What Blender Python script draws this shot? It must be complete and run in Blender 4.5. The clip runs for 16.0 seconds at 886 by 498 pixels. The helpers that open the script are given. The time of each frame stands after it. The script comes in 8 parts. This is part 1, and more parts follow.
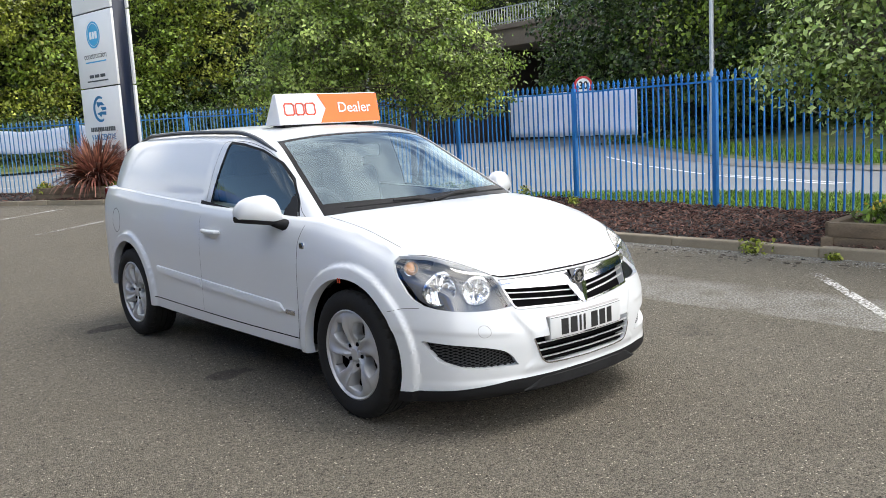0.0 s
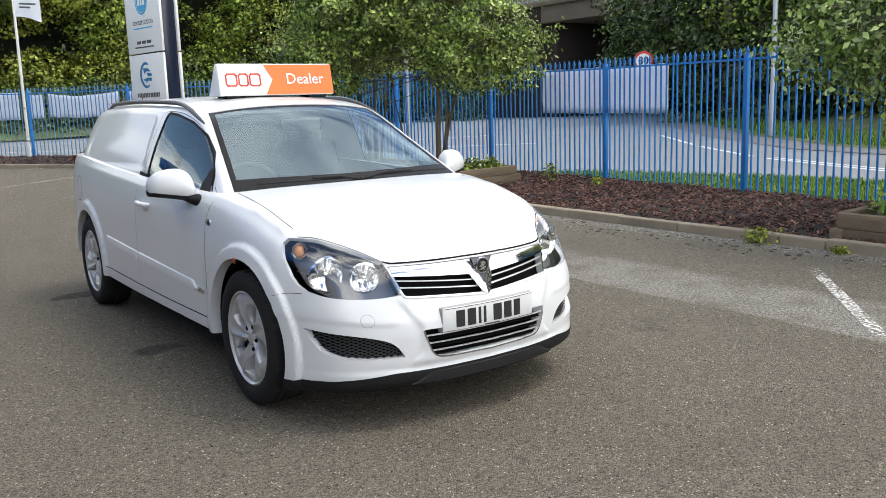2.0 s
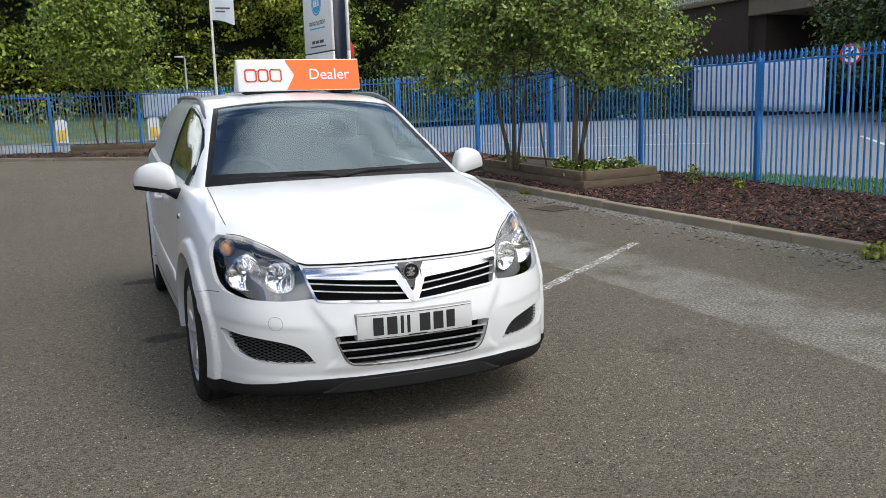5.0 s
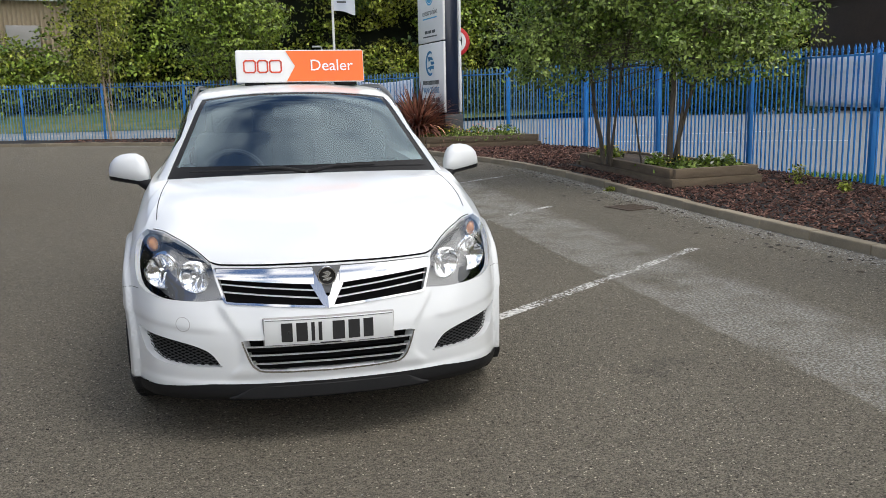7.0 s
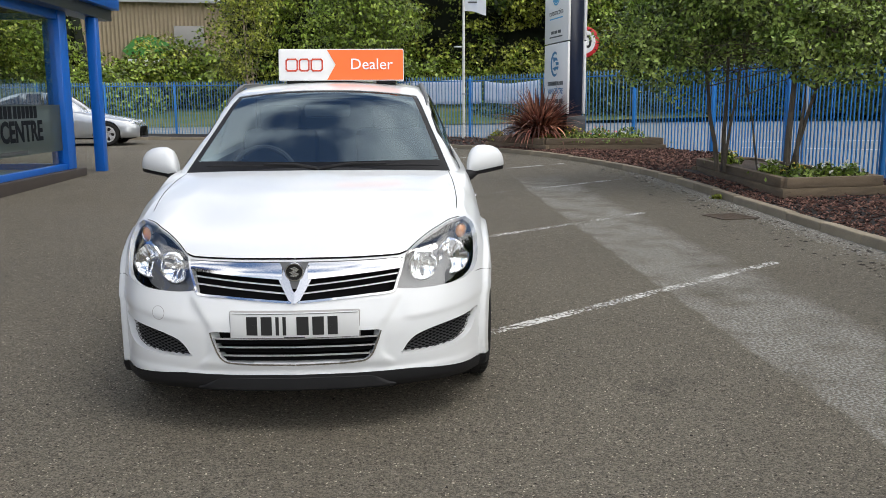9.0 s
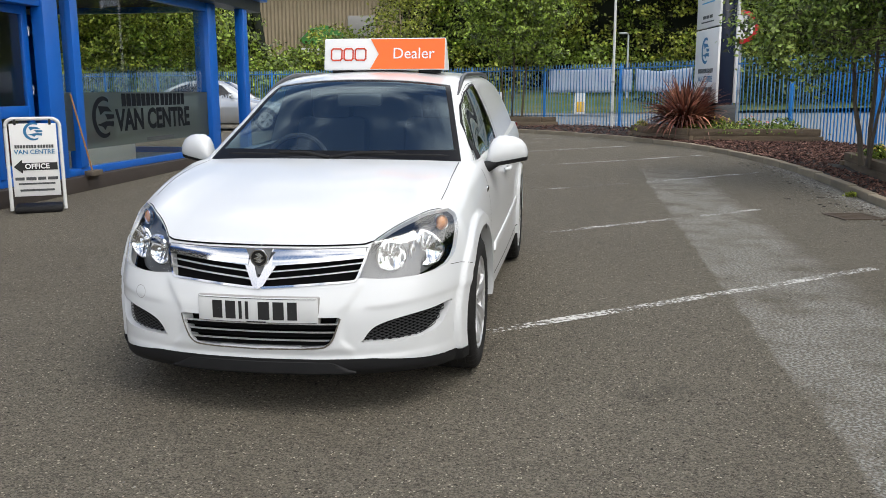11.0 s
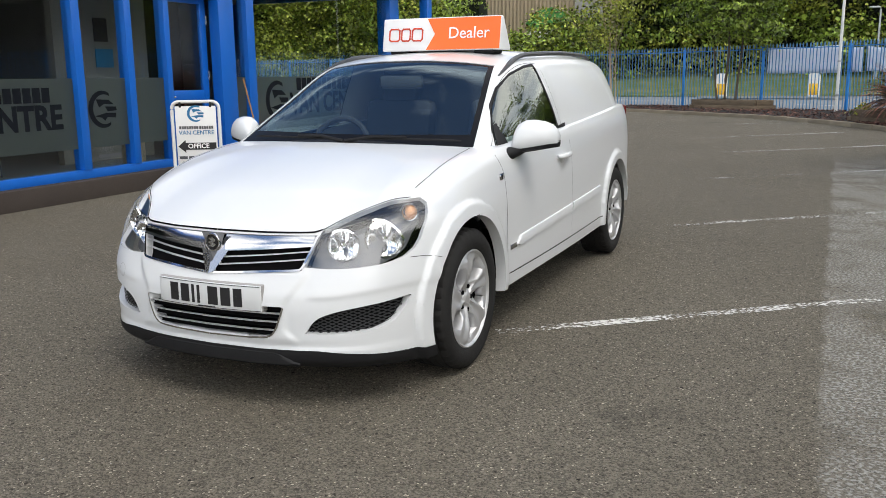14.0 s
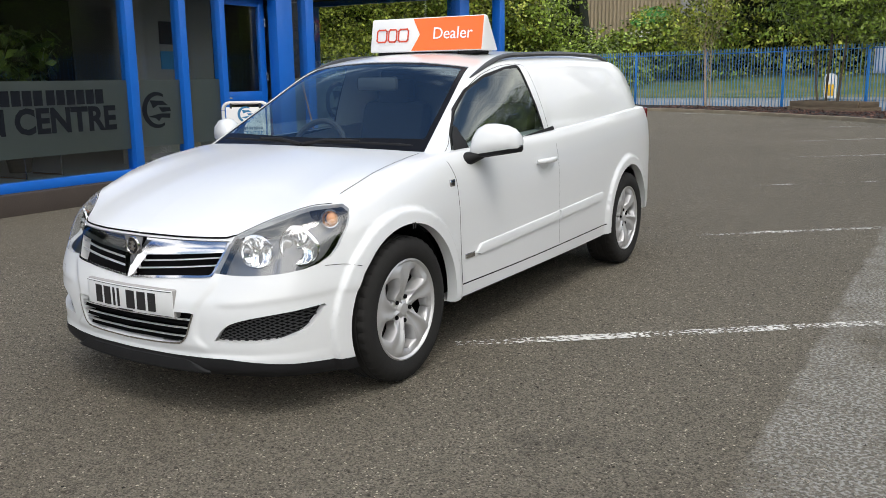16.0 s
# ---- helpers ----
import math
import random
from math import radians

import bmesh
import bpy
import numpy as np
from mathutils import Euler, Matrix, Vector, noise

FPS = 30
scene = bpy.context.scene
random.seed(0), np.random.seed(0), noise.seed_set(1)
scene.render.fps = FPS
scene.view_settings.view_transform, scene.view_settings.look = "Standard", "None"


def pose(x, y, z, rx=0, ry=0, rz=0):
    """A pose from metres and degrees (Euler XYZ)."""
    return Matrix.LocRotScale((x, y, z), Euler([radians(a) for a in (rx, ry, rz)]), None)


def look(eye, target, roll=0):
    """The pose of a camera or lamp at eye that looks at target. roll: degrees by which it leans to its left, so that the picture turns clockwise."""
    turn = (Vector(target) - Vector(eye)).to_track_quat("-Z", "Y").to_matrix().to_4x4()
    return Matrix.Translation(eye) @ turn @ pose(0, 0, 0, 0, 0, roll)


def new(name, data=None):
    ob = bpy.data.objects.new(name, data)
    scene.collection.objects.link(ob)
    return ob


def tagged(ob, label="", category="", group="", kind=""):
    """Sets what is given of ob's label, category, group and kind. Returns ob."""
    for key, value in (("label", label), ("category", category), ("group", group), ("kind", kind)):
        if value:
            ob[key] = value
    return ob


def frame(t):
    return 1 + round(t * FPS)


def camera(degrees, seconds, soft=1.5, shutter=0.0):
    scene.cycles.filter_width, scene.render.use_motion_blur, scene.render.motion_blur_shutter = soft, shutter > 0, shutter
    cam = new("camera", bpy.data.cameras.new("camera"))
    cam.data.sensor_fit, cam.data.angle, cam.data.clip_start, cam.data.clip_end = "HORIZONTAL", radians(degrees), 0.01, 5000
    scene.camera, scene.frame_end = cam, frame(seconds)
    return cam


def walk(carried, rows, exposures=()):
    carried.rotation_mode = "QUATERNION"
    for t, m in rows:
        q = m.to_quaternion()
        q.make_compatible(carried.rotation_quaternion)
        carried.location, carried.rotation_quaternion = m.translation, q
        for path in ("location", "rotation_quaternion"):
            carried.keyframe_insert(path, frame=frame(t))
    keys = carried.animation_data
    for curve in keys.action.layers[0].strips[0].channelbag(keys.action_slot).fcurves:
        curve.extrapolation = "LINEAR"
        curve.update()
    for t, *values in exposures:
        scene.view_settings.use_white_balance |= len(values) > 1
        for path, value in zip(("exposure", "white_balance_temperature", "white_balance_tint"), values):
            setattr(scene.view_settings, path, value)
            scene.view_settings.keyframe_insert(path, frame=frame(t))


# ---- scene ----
cam = camera(54.5, 16.0, soft=0.75)
PATH = [
    (0, (-2.992, -3.306, 1.349), (-1.715, -1.793, 1.069), -3.1),
    (0.5, (-2.829, -3.403, 1.34), (-1.585, -1.869, 1.022), -2.5),
    (1, (-2.613, -3.416, 1.329), (-1.403, -1.858, 0.998), -1.8),
    (1.5, (-2.437, -3.455, 1.336), (-1.243, -1.887, 0.995), -1.7),
    (2, (-2.255, -3.599, 1.335), (-1.112, -1.993, 1.0), -1.8),
    (2.5, (-2.08, -3.674, 1.331), (-0.972, -2.044, 0.993), -1.7),
    (3, (-1.856, -3.688, 1.319), (-0.806, -2.021, 0.971), -1.4),
    (3.5, (-1.685, -3.739, 1.327), (-0.673, -2.05, 0.977), -1.6),
    (4, (-1.517, -3.9, 1.316), (-0.647, -2.132, 0.976), -2.0),
    (4.5, (-1.355, -3.948, 1.305), (-0.549, -2.149, 0.969), -2.2),
    (4.7, (-1.273, -3.94, 1.293), (-0.495, -2.127, 0.962), -2.0),
    (6.8, (-0.333, -3.954, 1.281), (0.117, -2.035, 0.942), -1.2),
    (7, (-0.253, -3.96, 1.288), (0.168, -2.035, 0.948), -1.1),
    (7.5, (-0.041, -4.026, 1.276), (0.292, -2.084, 0.938), -1.1),
    (8, (0.144, -4.079, 1.274), (0.432, -2.13, 0.934), -0.9),
    (8.5, (0.284, -4.054, 1.27), (0.49, -2.093, 0.935), -0.6),
    (9, (0.424, -3.993, 1.277), (0.514, -2.023, 0.942), -0.3),
    (9.5, (0.583, -3.987, 1.276), (0.605, -2.016, 0.934), -0.1),
    (10, (0.811, -4.003, 1.285), (0.719, -2.033, 0.951), -0.3),
    (10.2, (0.885, -3.996, 1.289), (0.742, -2.029, 0.952), -0.3),
    (12.3, (1.673, -3.676, 1.259), (1.208, -1.772, 0.863), -0.3),
    (12.5, (1.7, -3.639, 1.255), (1.211, -1.741, 0.858), -0.4),
    (13, (1.839, -3.498, 1.255), (1.289, -1.617, 0.856), 0.0),
    (13.5, (1.969, -3.416, 1.263), (1.321, -1.568, 0.861), 0.0),
    (14, (2.187, -3.368, 1.268), (1.38, -1.581, 0.873), -0.6),
    (14.5, (2.314, -3.266, 1.274), (1.396, -1.533, 0.883), -0.9),
    (15, (2.416, -3.073, 1.268), (1.467, -1.356, 0.877), -0.8),
    (15.5, (2.549, -2.962, 1.26), (1.565, -1.265, 0.872), -0.9),
    (16, (2.752, -2.903, 1.266), (1.729, -1.229, 0.875), -0.7),
]
EXPOSURES = [(0, 0.50), (1.5, 0.44), (2.5, 0.33), (3.5, 0.18), (7, -0.06), (16, 0.0)]
walk(cam, [(t, look(eye, target, roll)) for t, eye, target, roll in PATH], EXPOSURES)

# ---- world, sun and exposure ----
SUN_ELEV, SUN_AZ = 64.0, 118.0      # azimuth: degrees clockwise from +y (north) of where the sun stands
world = bpy.data.worlds.new("world")
scene.world = world
world.use_nodes = True
wn = world.node_tree
wn.nodes.clear()
sky = wn.nodes.new("ShaderNodeTexSky")
sky.sky_type = "NISHITA"
sky.sun_disc = False
sky.sun_elevation, sky.sun_rotation = radians(SUN_ELEV), radians(SUN_AZ)
sky.air_density, sky.dust_density, sky.ozone_density = 1.0, 0.4, 4.0
wcoord = wn.nodes.new("ShaderNodeTexCoord")
wmap = wn.nodes.new("ShaderNodeMapping")
wmap.inputs["Scale"].default_value = (1.0, 1.0, 2.4)
cloud = wn.nodes.new("ShaderNodeTexNoise")
cloud.inputs["Scale"].default_value, cloud.inputs["Detail"].default_value, cloud.inputs["Roughness"].default_value = 2.2, 7.0, 0.55
ramp = wn.nodes.new("ShaderNodeValToRGB")
ramp.color_ramp.elements[0].position, ramp.color_ramp.elements[1].position = 0.39, 0.55
cmix = wn.nodes.new("ShaderNodeMix")
cmix.data_type = "RGBA"
cmix.inputs["B"].default_value = (14.5, 14.3, 14.0, 1)
bg = wn.nodes.new("ShaderNodeBackground")
bg.inputs["Strength"].default_value = 0.157
wout = wn.nodes.new("ShaderNodeOutputWorld")
wn.links.new(wcoord.outputs["Generated"], wmap.inputs["Vector"])
wn.links.new(wmap.outputs["Vector"], cloud.inputs["Vector"])
drift = wn.nodes.new("ShaderNodeVectorMath")
drift.operation = "DOT_PRODUCT"
drift.inputs[1].default_value = (0.15, -0.05, -0.05)
wn.links.new(wcoord.outputs["Generated"], drift.inputs[0])
dense = wn.nodes.new("ShaderNodeMath")
dense.operation = "ADD"
wn.links.new(cloud.outputs["Fac"], dense.inputs[0])
wn.links.new(drift.outputs["Value"], dense.inputs[1])
wn.links.new(dense.outputs[0], ramp.inputs["Fac"])
wn.links.new(ramp.outputs["Color"], cmix.inputs["Factor"])
wn.links.new(sky.outputs["Color"], cmix.inputs["A"])
wn.links.new(cmix.outputs["Result"], bg.inputs["Color"])
wn.links.new(bg.outputs["Background"], wout.inputs["Surface"])

sun = new("sun", bpy.data.lights.new("sun", "SUN"))
sun.data.energy, sun.data.angle, sun.data.color = 1.35, radians(24), (1.0, 0.95, 0.87)
_e, _a = radians(SUN_ELEV), radians(SUN_AZ)
sun.matrix_world = look((0, 0, 30), (-math.cos(_e) * math.sin(_a) * 30, -math.cos(_e) * math.cos(_a) * 30, 30 - math.sin(_e) * 30))


# ---- materials ----
def material(name, base, rough=0.5, metal=0.0, vary=0.0, scale=4.0, grain=0.0, grain_scale=60.0, bump=0.0, bump_scale=80.0,
             coat=0.0, spec=0.5, tint=None, island=0.0, objrand=0.0, stretch=(1, 1, 1)):
    """A surface with slow stains (vary), fine grain, relief, and colour that differs from piece to piece."""
    m = bpy.data.materials.new(name)
    m.use_nodes = True
    nt = m.node_tree
    p = nt.nodes["Principled BSDF"]
    p.inputs["Roughness"].default_value, p.inputs["Metallic"].default_value = rough, metal
    p.inputs["Coat Weight"].default_value, p.inputs["Specular IOR Level"].default_value = coat, spec
    p.inputs["Coat Roughness"].default_value = 0.03
    p.inputs["Base Color"].default_value = (*base, 1)
    coord = nt.nodes.new("ShaderNodeTexCoord")
    mp = nt.nodes.new("ShaderNodeMapping")
    mp.inputs["Scale"].default_value = stretch
    nt.links.new(coord.outputs["Object"], mp.inputs["Vector"])

    def noise_tex(s, detail):
        n = nt.nodes.new("ShaderNodeTexNoise")
        n.inputs["Scale"].default_value, n.inputs["Detail"].default_value = s, detail
        nt.links.new(mp.outputs["Vector"], n.inputs["Vector"])
        return n
    last = None
    rgb = nt.nodes.new("ShaderNodeRGB")
    rgb.outputs[0].default_value = (*base, 1)
    last = rgb.outputs[0]

    def brighten(src, amount, mid=0.5):
        nonlocal last
        mul = nt.nodes.new("ShaderNodeMath")
        mul.operation = "MULTIPLY_ADD"
        mul.inputs[1].default_value, mul.inputs[2].default_value = 2 * amount, 1 - 2 * amount * mid
        nt.links.new(src, mul.inputs[0])
        mx = nt.nodes.new("ShaderNodeVectorMath")
        mx.operation = "SCALE"
        nt.links.new(last, mx.inputs[0])
        nt.links.new(mul.outputs[0], mx.inputs["Scale"])
        last = mx.outputs[0]
    if vary:
        n = noise_tex(scale, 6)
        if tint:
            mix = nt.nodes.new("ShaderNodeMix")
            mix.data_type = "RGBA"
            r = nt.nodes.new("ShaderNodeValToRGB")
            r.color_ramp.elements[0].position, r.color_ramp.elements[1].position = 0.42, 0.66
            nt.links.new(n.outputs["Fac"], r.inputs["Fac"])
            nt.links.new(r.outputs["Color"], mix.inputs["Factor"])
            nt.links.new(last, mix.inputs["A"])
            mix.inputs["B"].default_value = (*tint, 1)
            last = mix.outputs["Result"]
        brighten(n.outputs["Fac"], vary)
    if grain:
        brighten(noise_tex(grain_scale, 3).outputs["Fac"], grain)
    if island:
        g = nt.nodes.new("ShaderNodeNewGeometry")
        brighten(g.outputs["Random Per Island"], island)
    if objrand:
        g = nt.nodes.new("ShaderNodeObjectInfo")
        brighten(g.outputs["Random"], objrand)
    nt.links.new(last, p.inputs["Base Color"])
    if bump:
        b = nt.nodes.new("ShaderNodeBump")
        b.inputs["Strength"].default_value, b.inputs["Distance"].default_value = bump, 0.01
        nt.links.new(noise_tex(bump_scale, 4).outputs["Fac"], b.inputs["Height"])
        nt.links.new(b.outputs["Normal"], p.inputs["Normal"])
    return m


def clear_glass(name, tint, gloss=0.08, rough=0.0, edge=0.5, sheen=(1, 1, 1)):
    """A thin pane: sees through with a tint, mirrors more at a grazing angle."""
    m = bpy.data.materials.new(name)
    m.use_nodes = True
    nt = m.node_tree
    nt.nodes.clear()
    out = nt.nodes.new("ShaderNodeOutputMaterial")
    mix = nt.nodes.new("ShaderNodeMixShader")
    tr = nt.nodes.new("ShaderNodeBsdfTransparent")
    tr.inputs["Color"].default_value = (*tint, 1)
    gl = nt.nodes.new("ShaderNodeBsdfGlossy")
    gl.inputs["Roughness"].default_value = rough
    gl.inputs["Color"].default_value = (*sheen, 1)
    lw = nt.nodes.new("ShaderNodeLayerWeight")
    lw.inputs["Blend"].default_value = 0.5
    f0 = ((0.5 + edge) / (2.5 + edge)) ** 2
    pw = nt.nodes.new("ShaderNodeMath")
    pw.operation = "POWER"
    pw.inputs[1].default_value = 5.0
    ad = nt.nodes.new("ShaderNodeMath")
    ad.operation = "MULTIPLY_ADD"
    ad.inputs[1].default_value, ad.inputs[2].default_value = 1 - f0, f0 + gloss
    ad.use_clamp = True
    nt.links.new(lw.outputs["Facing"], pw.inputs[0])
    nt.links.new(pw.outputs[0], ad.inputs[0])
    nt.links.new(ad.outputs[0], mix.inputs[0])
    nt.links.new(tr.outputs[0], mix.inputs[1])
    nt.links.new(gl.outputs[0], mix.inputs[2])
    nt.links.new(mix.outputs[0], out.inputs["Surface"])
    return m


M_PAINT = material("white_car_paint", (0.685, 0.70, 0.71), 0.28, 0, vary=0.015, scale=1.5, coat=0.6)
M_BLACK = material("black_plastic", (0.013, 0.013, 0.014), 0.6, spec=0.2, vary=0.15, scale=8, bump=0.06, bump_scale=500)
M_GLOSSBLACK = material("gloss_black", (0.01, 0.01, 0.011), 0.12, coat=0.5)
M_RAIL = material("satin_black_rail", (0.035, 0.036, 0.038), 0.35, spec=0.5)
M_FRIT = material("ceramic_screen_border", (0.006, 0.006, 0.007), 0.25, spec=0.1)
M_GAP = material("dark_gap", (0.006, 0.006, 0.0065), 0.9, spec=0.05)
M_RUBBER = material("tyre_rubber", (0.017, 0.0165, 0.016), 0.8, spec=0.25, vary=0.2, scale=9, bump=0.15, bump_scale=250)
M_ALLOY = material("silver_wheel_paint", (0.54, 0.54, 0.545), 0.34, 0.5, vary=0.05, scale=12)
M_CHROME = material("chrome", (0.62, 0.62, 0.635), 0.12, 1.0)
M_BRIGHT = material("bright_trim", (0.78, 0.78, 0.79), 0.35, 0.8)
# Brake disc colour, darkened to look shaded through the wheel openings.
M_DARKDISC = material("brake_iron", (0.035, 0.032, 0.030), 0.6, 0.4)
M_SATIN = material("satin_metal", (0.6, 0.6, 0.61), 0.25, 1.0)
M_DARKLAMP = material("lamp_housing", (0.17, 0.173, 0.18), 0.40, 0.2)
M_REFLECTOR = material("lamp_reflector", (0.93, 0.93, 0.93), 0.13, 1.0)
M_AMBER = material("amber_lens", (0.80, 0.36, 0.12), 0.15, coat=0.6)
M_PLATE = material("number_plate_white", (0.66, 0.67, 0.67), 0.3, vary=0.02, scale=6)
M_INK = material("black_print", (0.012, 0.012, 0.013), 0.5)
M_LENS = clear_glass("lamp_lens", (0.95, 0.96, 0.97), 0.06, edge=0.1)
# Gloss tinted blue, so that reflected cloud passes for blue sky.
M_SCREEN = clear_glass("car_glass", (0.66, 0.75, 0.75), 0.065, edge=0.1, sheen=(0.70, 0.88, 1.0))
M_SIDEGLASS = clear_glass("side_glass", (0.66, 0.75, 0.73), 0.09, edge=0.1, sheen=(0.95, 1.0, 0.94))
M_WINDOW = clear_glass("window_glass", (0.93, 0.95, 0.94), 0.0, edge=0.0)
M_SEAT = material("seat_cloth", (0.05, 0.052, 0.058), 0.85, vary=0.1)
M_INTERIOR = material("cabin_plastic", (0.075, 0.078, 0.082), 0.6, vary=0.1)
M_MESHWIRE = material("vent_mesh_plastic", (0.035, 0.035, 0.038), 0.5, spec=0.3)
M_PALEPLASTIC = material("pale_trim", (0.32, 0.31, 0.30), 0.6)
M_REDLENS = material("red_lens", (0.10, 0.012, 0.012), 0.15, coat=0.6)
M_ORANGE = material("orange_vinyl", (0.88, 0.16, 0.02), 0.35, vary=0.03, scale=5)
M_WHITEVINYL = material("white_vinyl", (0.80, 0.80, 0.79), 0.35, vary=0.03, scale=5)
M_REDINK = material("red_orange_print", (0.62, 0.06, 0.02), 0.4)
M_WHITEINK = material("white_print", (0.85, 0.85, 0.85), 0.4)
M_BLUEPAINT = material("blue_fence_paint", (0.022, 0.20, 0.56), 0.38, vary=0.12, scale=3, grain=0.08, objrand=0.1)
# Same fence paint, with a distance haze painted into it for far pales.
M_BLUEFAR = material("faded_blue_fence_paint", (0.085, 0.235, 0.44), 0.5, vary=0.15, scale=3, grain=0.08)
M_BLUEFRAME = material("blue_frame_paint", (0.006, 0.12, 0.52), 0.32, vary=0.08, scale=2)
M_NAVY = material("navy_panel", (0.012, 0.018, 0.04), 0.25, coat=0.3)
M_SIGNBLUE = material("sign_blue", (0.02, 0.17, 0.36), 0.4)
M_SIGNCYAN = material("sign_cyan", (0.06, 0.38, 0.66), 0.4)
M_GREYINK = material("grey_print", (0.07, 0.075, 0.08), 0.5)
M_CONCRETE = material("kerb_concrete", (0.27, 0.228, 0.165), 0.9, spec=0.25, vary=0.42, scale=3, grain=0.2, grain_scale=90, bump=0.35, bump_scale=120, objrand=0.12)
M_TIMBER = material("sleeper_timber", (0.165, 0.125, 0.085), 0.9, spec=0.25, vary=0.5, scale=3, grain=0.45, grain_scale=40, bump=0.4, bump_scale=60, objrand=0.15, stretch=(1, 1, 5))
M_SOIL = material("soil", (0.06, 0.042, 0.03), 0.95, vary=0.3, scale=6, bump=0.8, bump_scale=40)
# Mulch under the chips: shade of the gaps is mixed into its colour.
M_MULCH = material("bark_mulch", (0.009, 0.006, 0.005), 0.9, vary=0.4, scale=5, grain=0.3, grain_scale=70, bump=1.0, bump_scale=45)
M_CHIP = material("bark_chip", (0.066, 0.031, 0.024), 0.8, vary=0.5, scale=9, tint=(0.185, 0.105, 0.080), island=0.98, spec=0.2)
M_BARK = material("tree_bark", (0.105, 0.085, 0.062), 0.9, vary=0.4, scale=8, grain=0.3, bump=0.6, bump_scale=60, stretch=(1, 1, 0.3))
M_PALEBARK = material("pale_birch_bark", (0.38, 0.30, 0.22), 0.85, vary=0.5, scale=9, bump=0.3, bump_scale=50)
M_GALV = material("galvanised_steel", (0.42, 0.44, 0.45), 0.45, 0.6, vary=0.15, scale=4)
M_WHITEPOLE = material("white_pole_paint", (0.72, 0.72, 0.70), 0.4, vary=0.06)
M_BANNER = material("white_banner_pvc", (0.82, 0.84, 0.88), 0.55, vary=0.06, scale=2)
_nt = M_BANNER.node_tree
_tl, _mx = _nt.nodes.new("ShaderNodeBsdfTranslucent"), _nt.nodes.new("ShaderNodeMixShader")
_tl.inputs["Color"].default_value = (0.82, 0.86, 0.95, 1)
_mx.inputs[0].default_value = 0.5
_nt.links.new(_nt.nodes["Principled BSDF"].outputs[0], _mx.inputs[1])
_nt.links.new(_tl.outputs[0], _mx.inputs[2])
_nt.links.new(_mx.outputs[0], _nt.nodes["Material Output"].inputs["Surface"])
M_ROADSIGNRED = material("sign_red", (0.55, 0.015, 0.02), 0.4)
M_YELLOW = material("bollard_yellow", (0.80, 0.48, 0.02), 0.4)


def leaf_material(name, base, tip, gloss=0.34):
    m = material(name, base, gloss, vary=0.3, scale=2.4, tint=tip, island=0.9, spec=0.35)
    nt = m.node_tree
    p = nt.nodes["Principled BSDF"]
    src = p.inputs["Base Color"].links[0].from_socket
    out = nt.nodes["Material Output"]
    tl = nt.nodes.new("ShaderNodeBsdfTranslucent")
    mx = nt.nodes.new("ShaderNodeMixShader")
    mx.inputs[0].default_value = 0.20
    nt.links.new(src, tl.inputs["Color"])
    nt.links.new(p.outputs[0], mx.inputs[1])
    nt.links.new(tl.outputs[0], mx.inputs[2])
    nt.links.new(mx.outputs[0], out.inputs["Surface"])
    return m


M_LEAF_A = leaf_material("leaf_fresh", (0.095, 0.155, 0.020), (0.36, 0.44, 0.12))
M_LEAF_NEAR = leaf_material("leaf_pale", (0.14, 0.215, 0.040), (0.42, 0.50, 0.19))
M_LEAF_B = leaf_material("leaf_mid", (0.135, 0.205, 0.028), (0.26, 0.33, 0.055))
M_LEAF_C = leaf_material("leaf_dark", (0.024, 0.050, 0.011), (0.085, 0.125, 0.026))
M_LEAF_D = leaf_material("leaf_yellowish", (0.21, 0.25, 0.03), (0.30, 0.31, 0.06))
M_LEAF_RED = leaf_material("leaf_bronze", (0.19, 0.070, 0.052), (0.40, 0.20, 0.13))
M_GRASS = leaf_material("grass_blade", (0.12, 0.23, 0.025), (0.20, 0.30, 0.04))
M_FLOWER = material("petal_coral", (0.80, 0.16, 0.12), 0.6, island=0.2)
M_FLOWER_W = material("petal_white", (0.75, 0.74, 0.66), 0.6, island=0.2)
M_FLOWER_Y = material("petal_yellow", (0.75, 0.55, 0.06), 0.6, island=0.2)


# ---- building helpers ----
def smooth01(a, b, v):
    t = min(1.0, max(0.0, (v - a) / (b - a)))
    return t * t * (3 - 2 * t)


def ground_z(x, y):
    """The yard rises a little towards its far end."""
    return 0.16 * smooth01(3.0, 20.0, y)


def thing(name, at=(0, 0, 0), label="", category="", group="", kind="", turn=0.0):
    e = new(name)
    e.empty_display_size = 0.2
    e.matrix_world = pose(*at, 0, 0, turn)
    return tagged(e, label, category, group, kind)


def finish(name, bm, mat, parent=None, label="", smooth=None):
    me = bpy.data.meshes.new(name)
    if smooth is not None:
        for f in bm.faces:
            f.smooth = True
    bm.normal_update()
    bm.to_mesh(me)
    bm.free()
    for m in (mat if isinstance(mat, (list, tuple)) else [mat]):
        me.materials.append(m)
    if smooth:
        me.set_sharp_from_angle(angle=radians(smooth))
    ob = new(name, me)
    if parent is not None:
        ob.parent = parent
    if label:
        ob["label"] = label
    return ob


def part(name, bm, mat, parent, label="", smooth=40):
    """One mesh object under a thing or a part, in that thing's own coordinates."""
    return finish(name, bm, mat, parent, label, smooth)


def mesh_from(name, verts, faces, mat, parent=None, label="", smooth=False):
    me = bpy.data.meshes.new(name)
    me.from_pydata([tuple(v) for v in verts], [], [tuple(f) for f in faces])
    me.materials.append(mat)
    if smooth:
        me.shade_smooth()
    ob = new(name, me)
    if parent is not None:
        ob.parent = parent
    if label:
        ob["label"] = label
    return ob


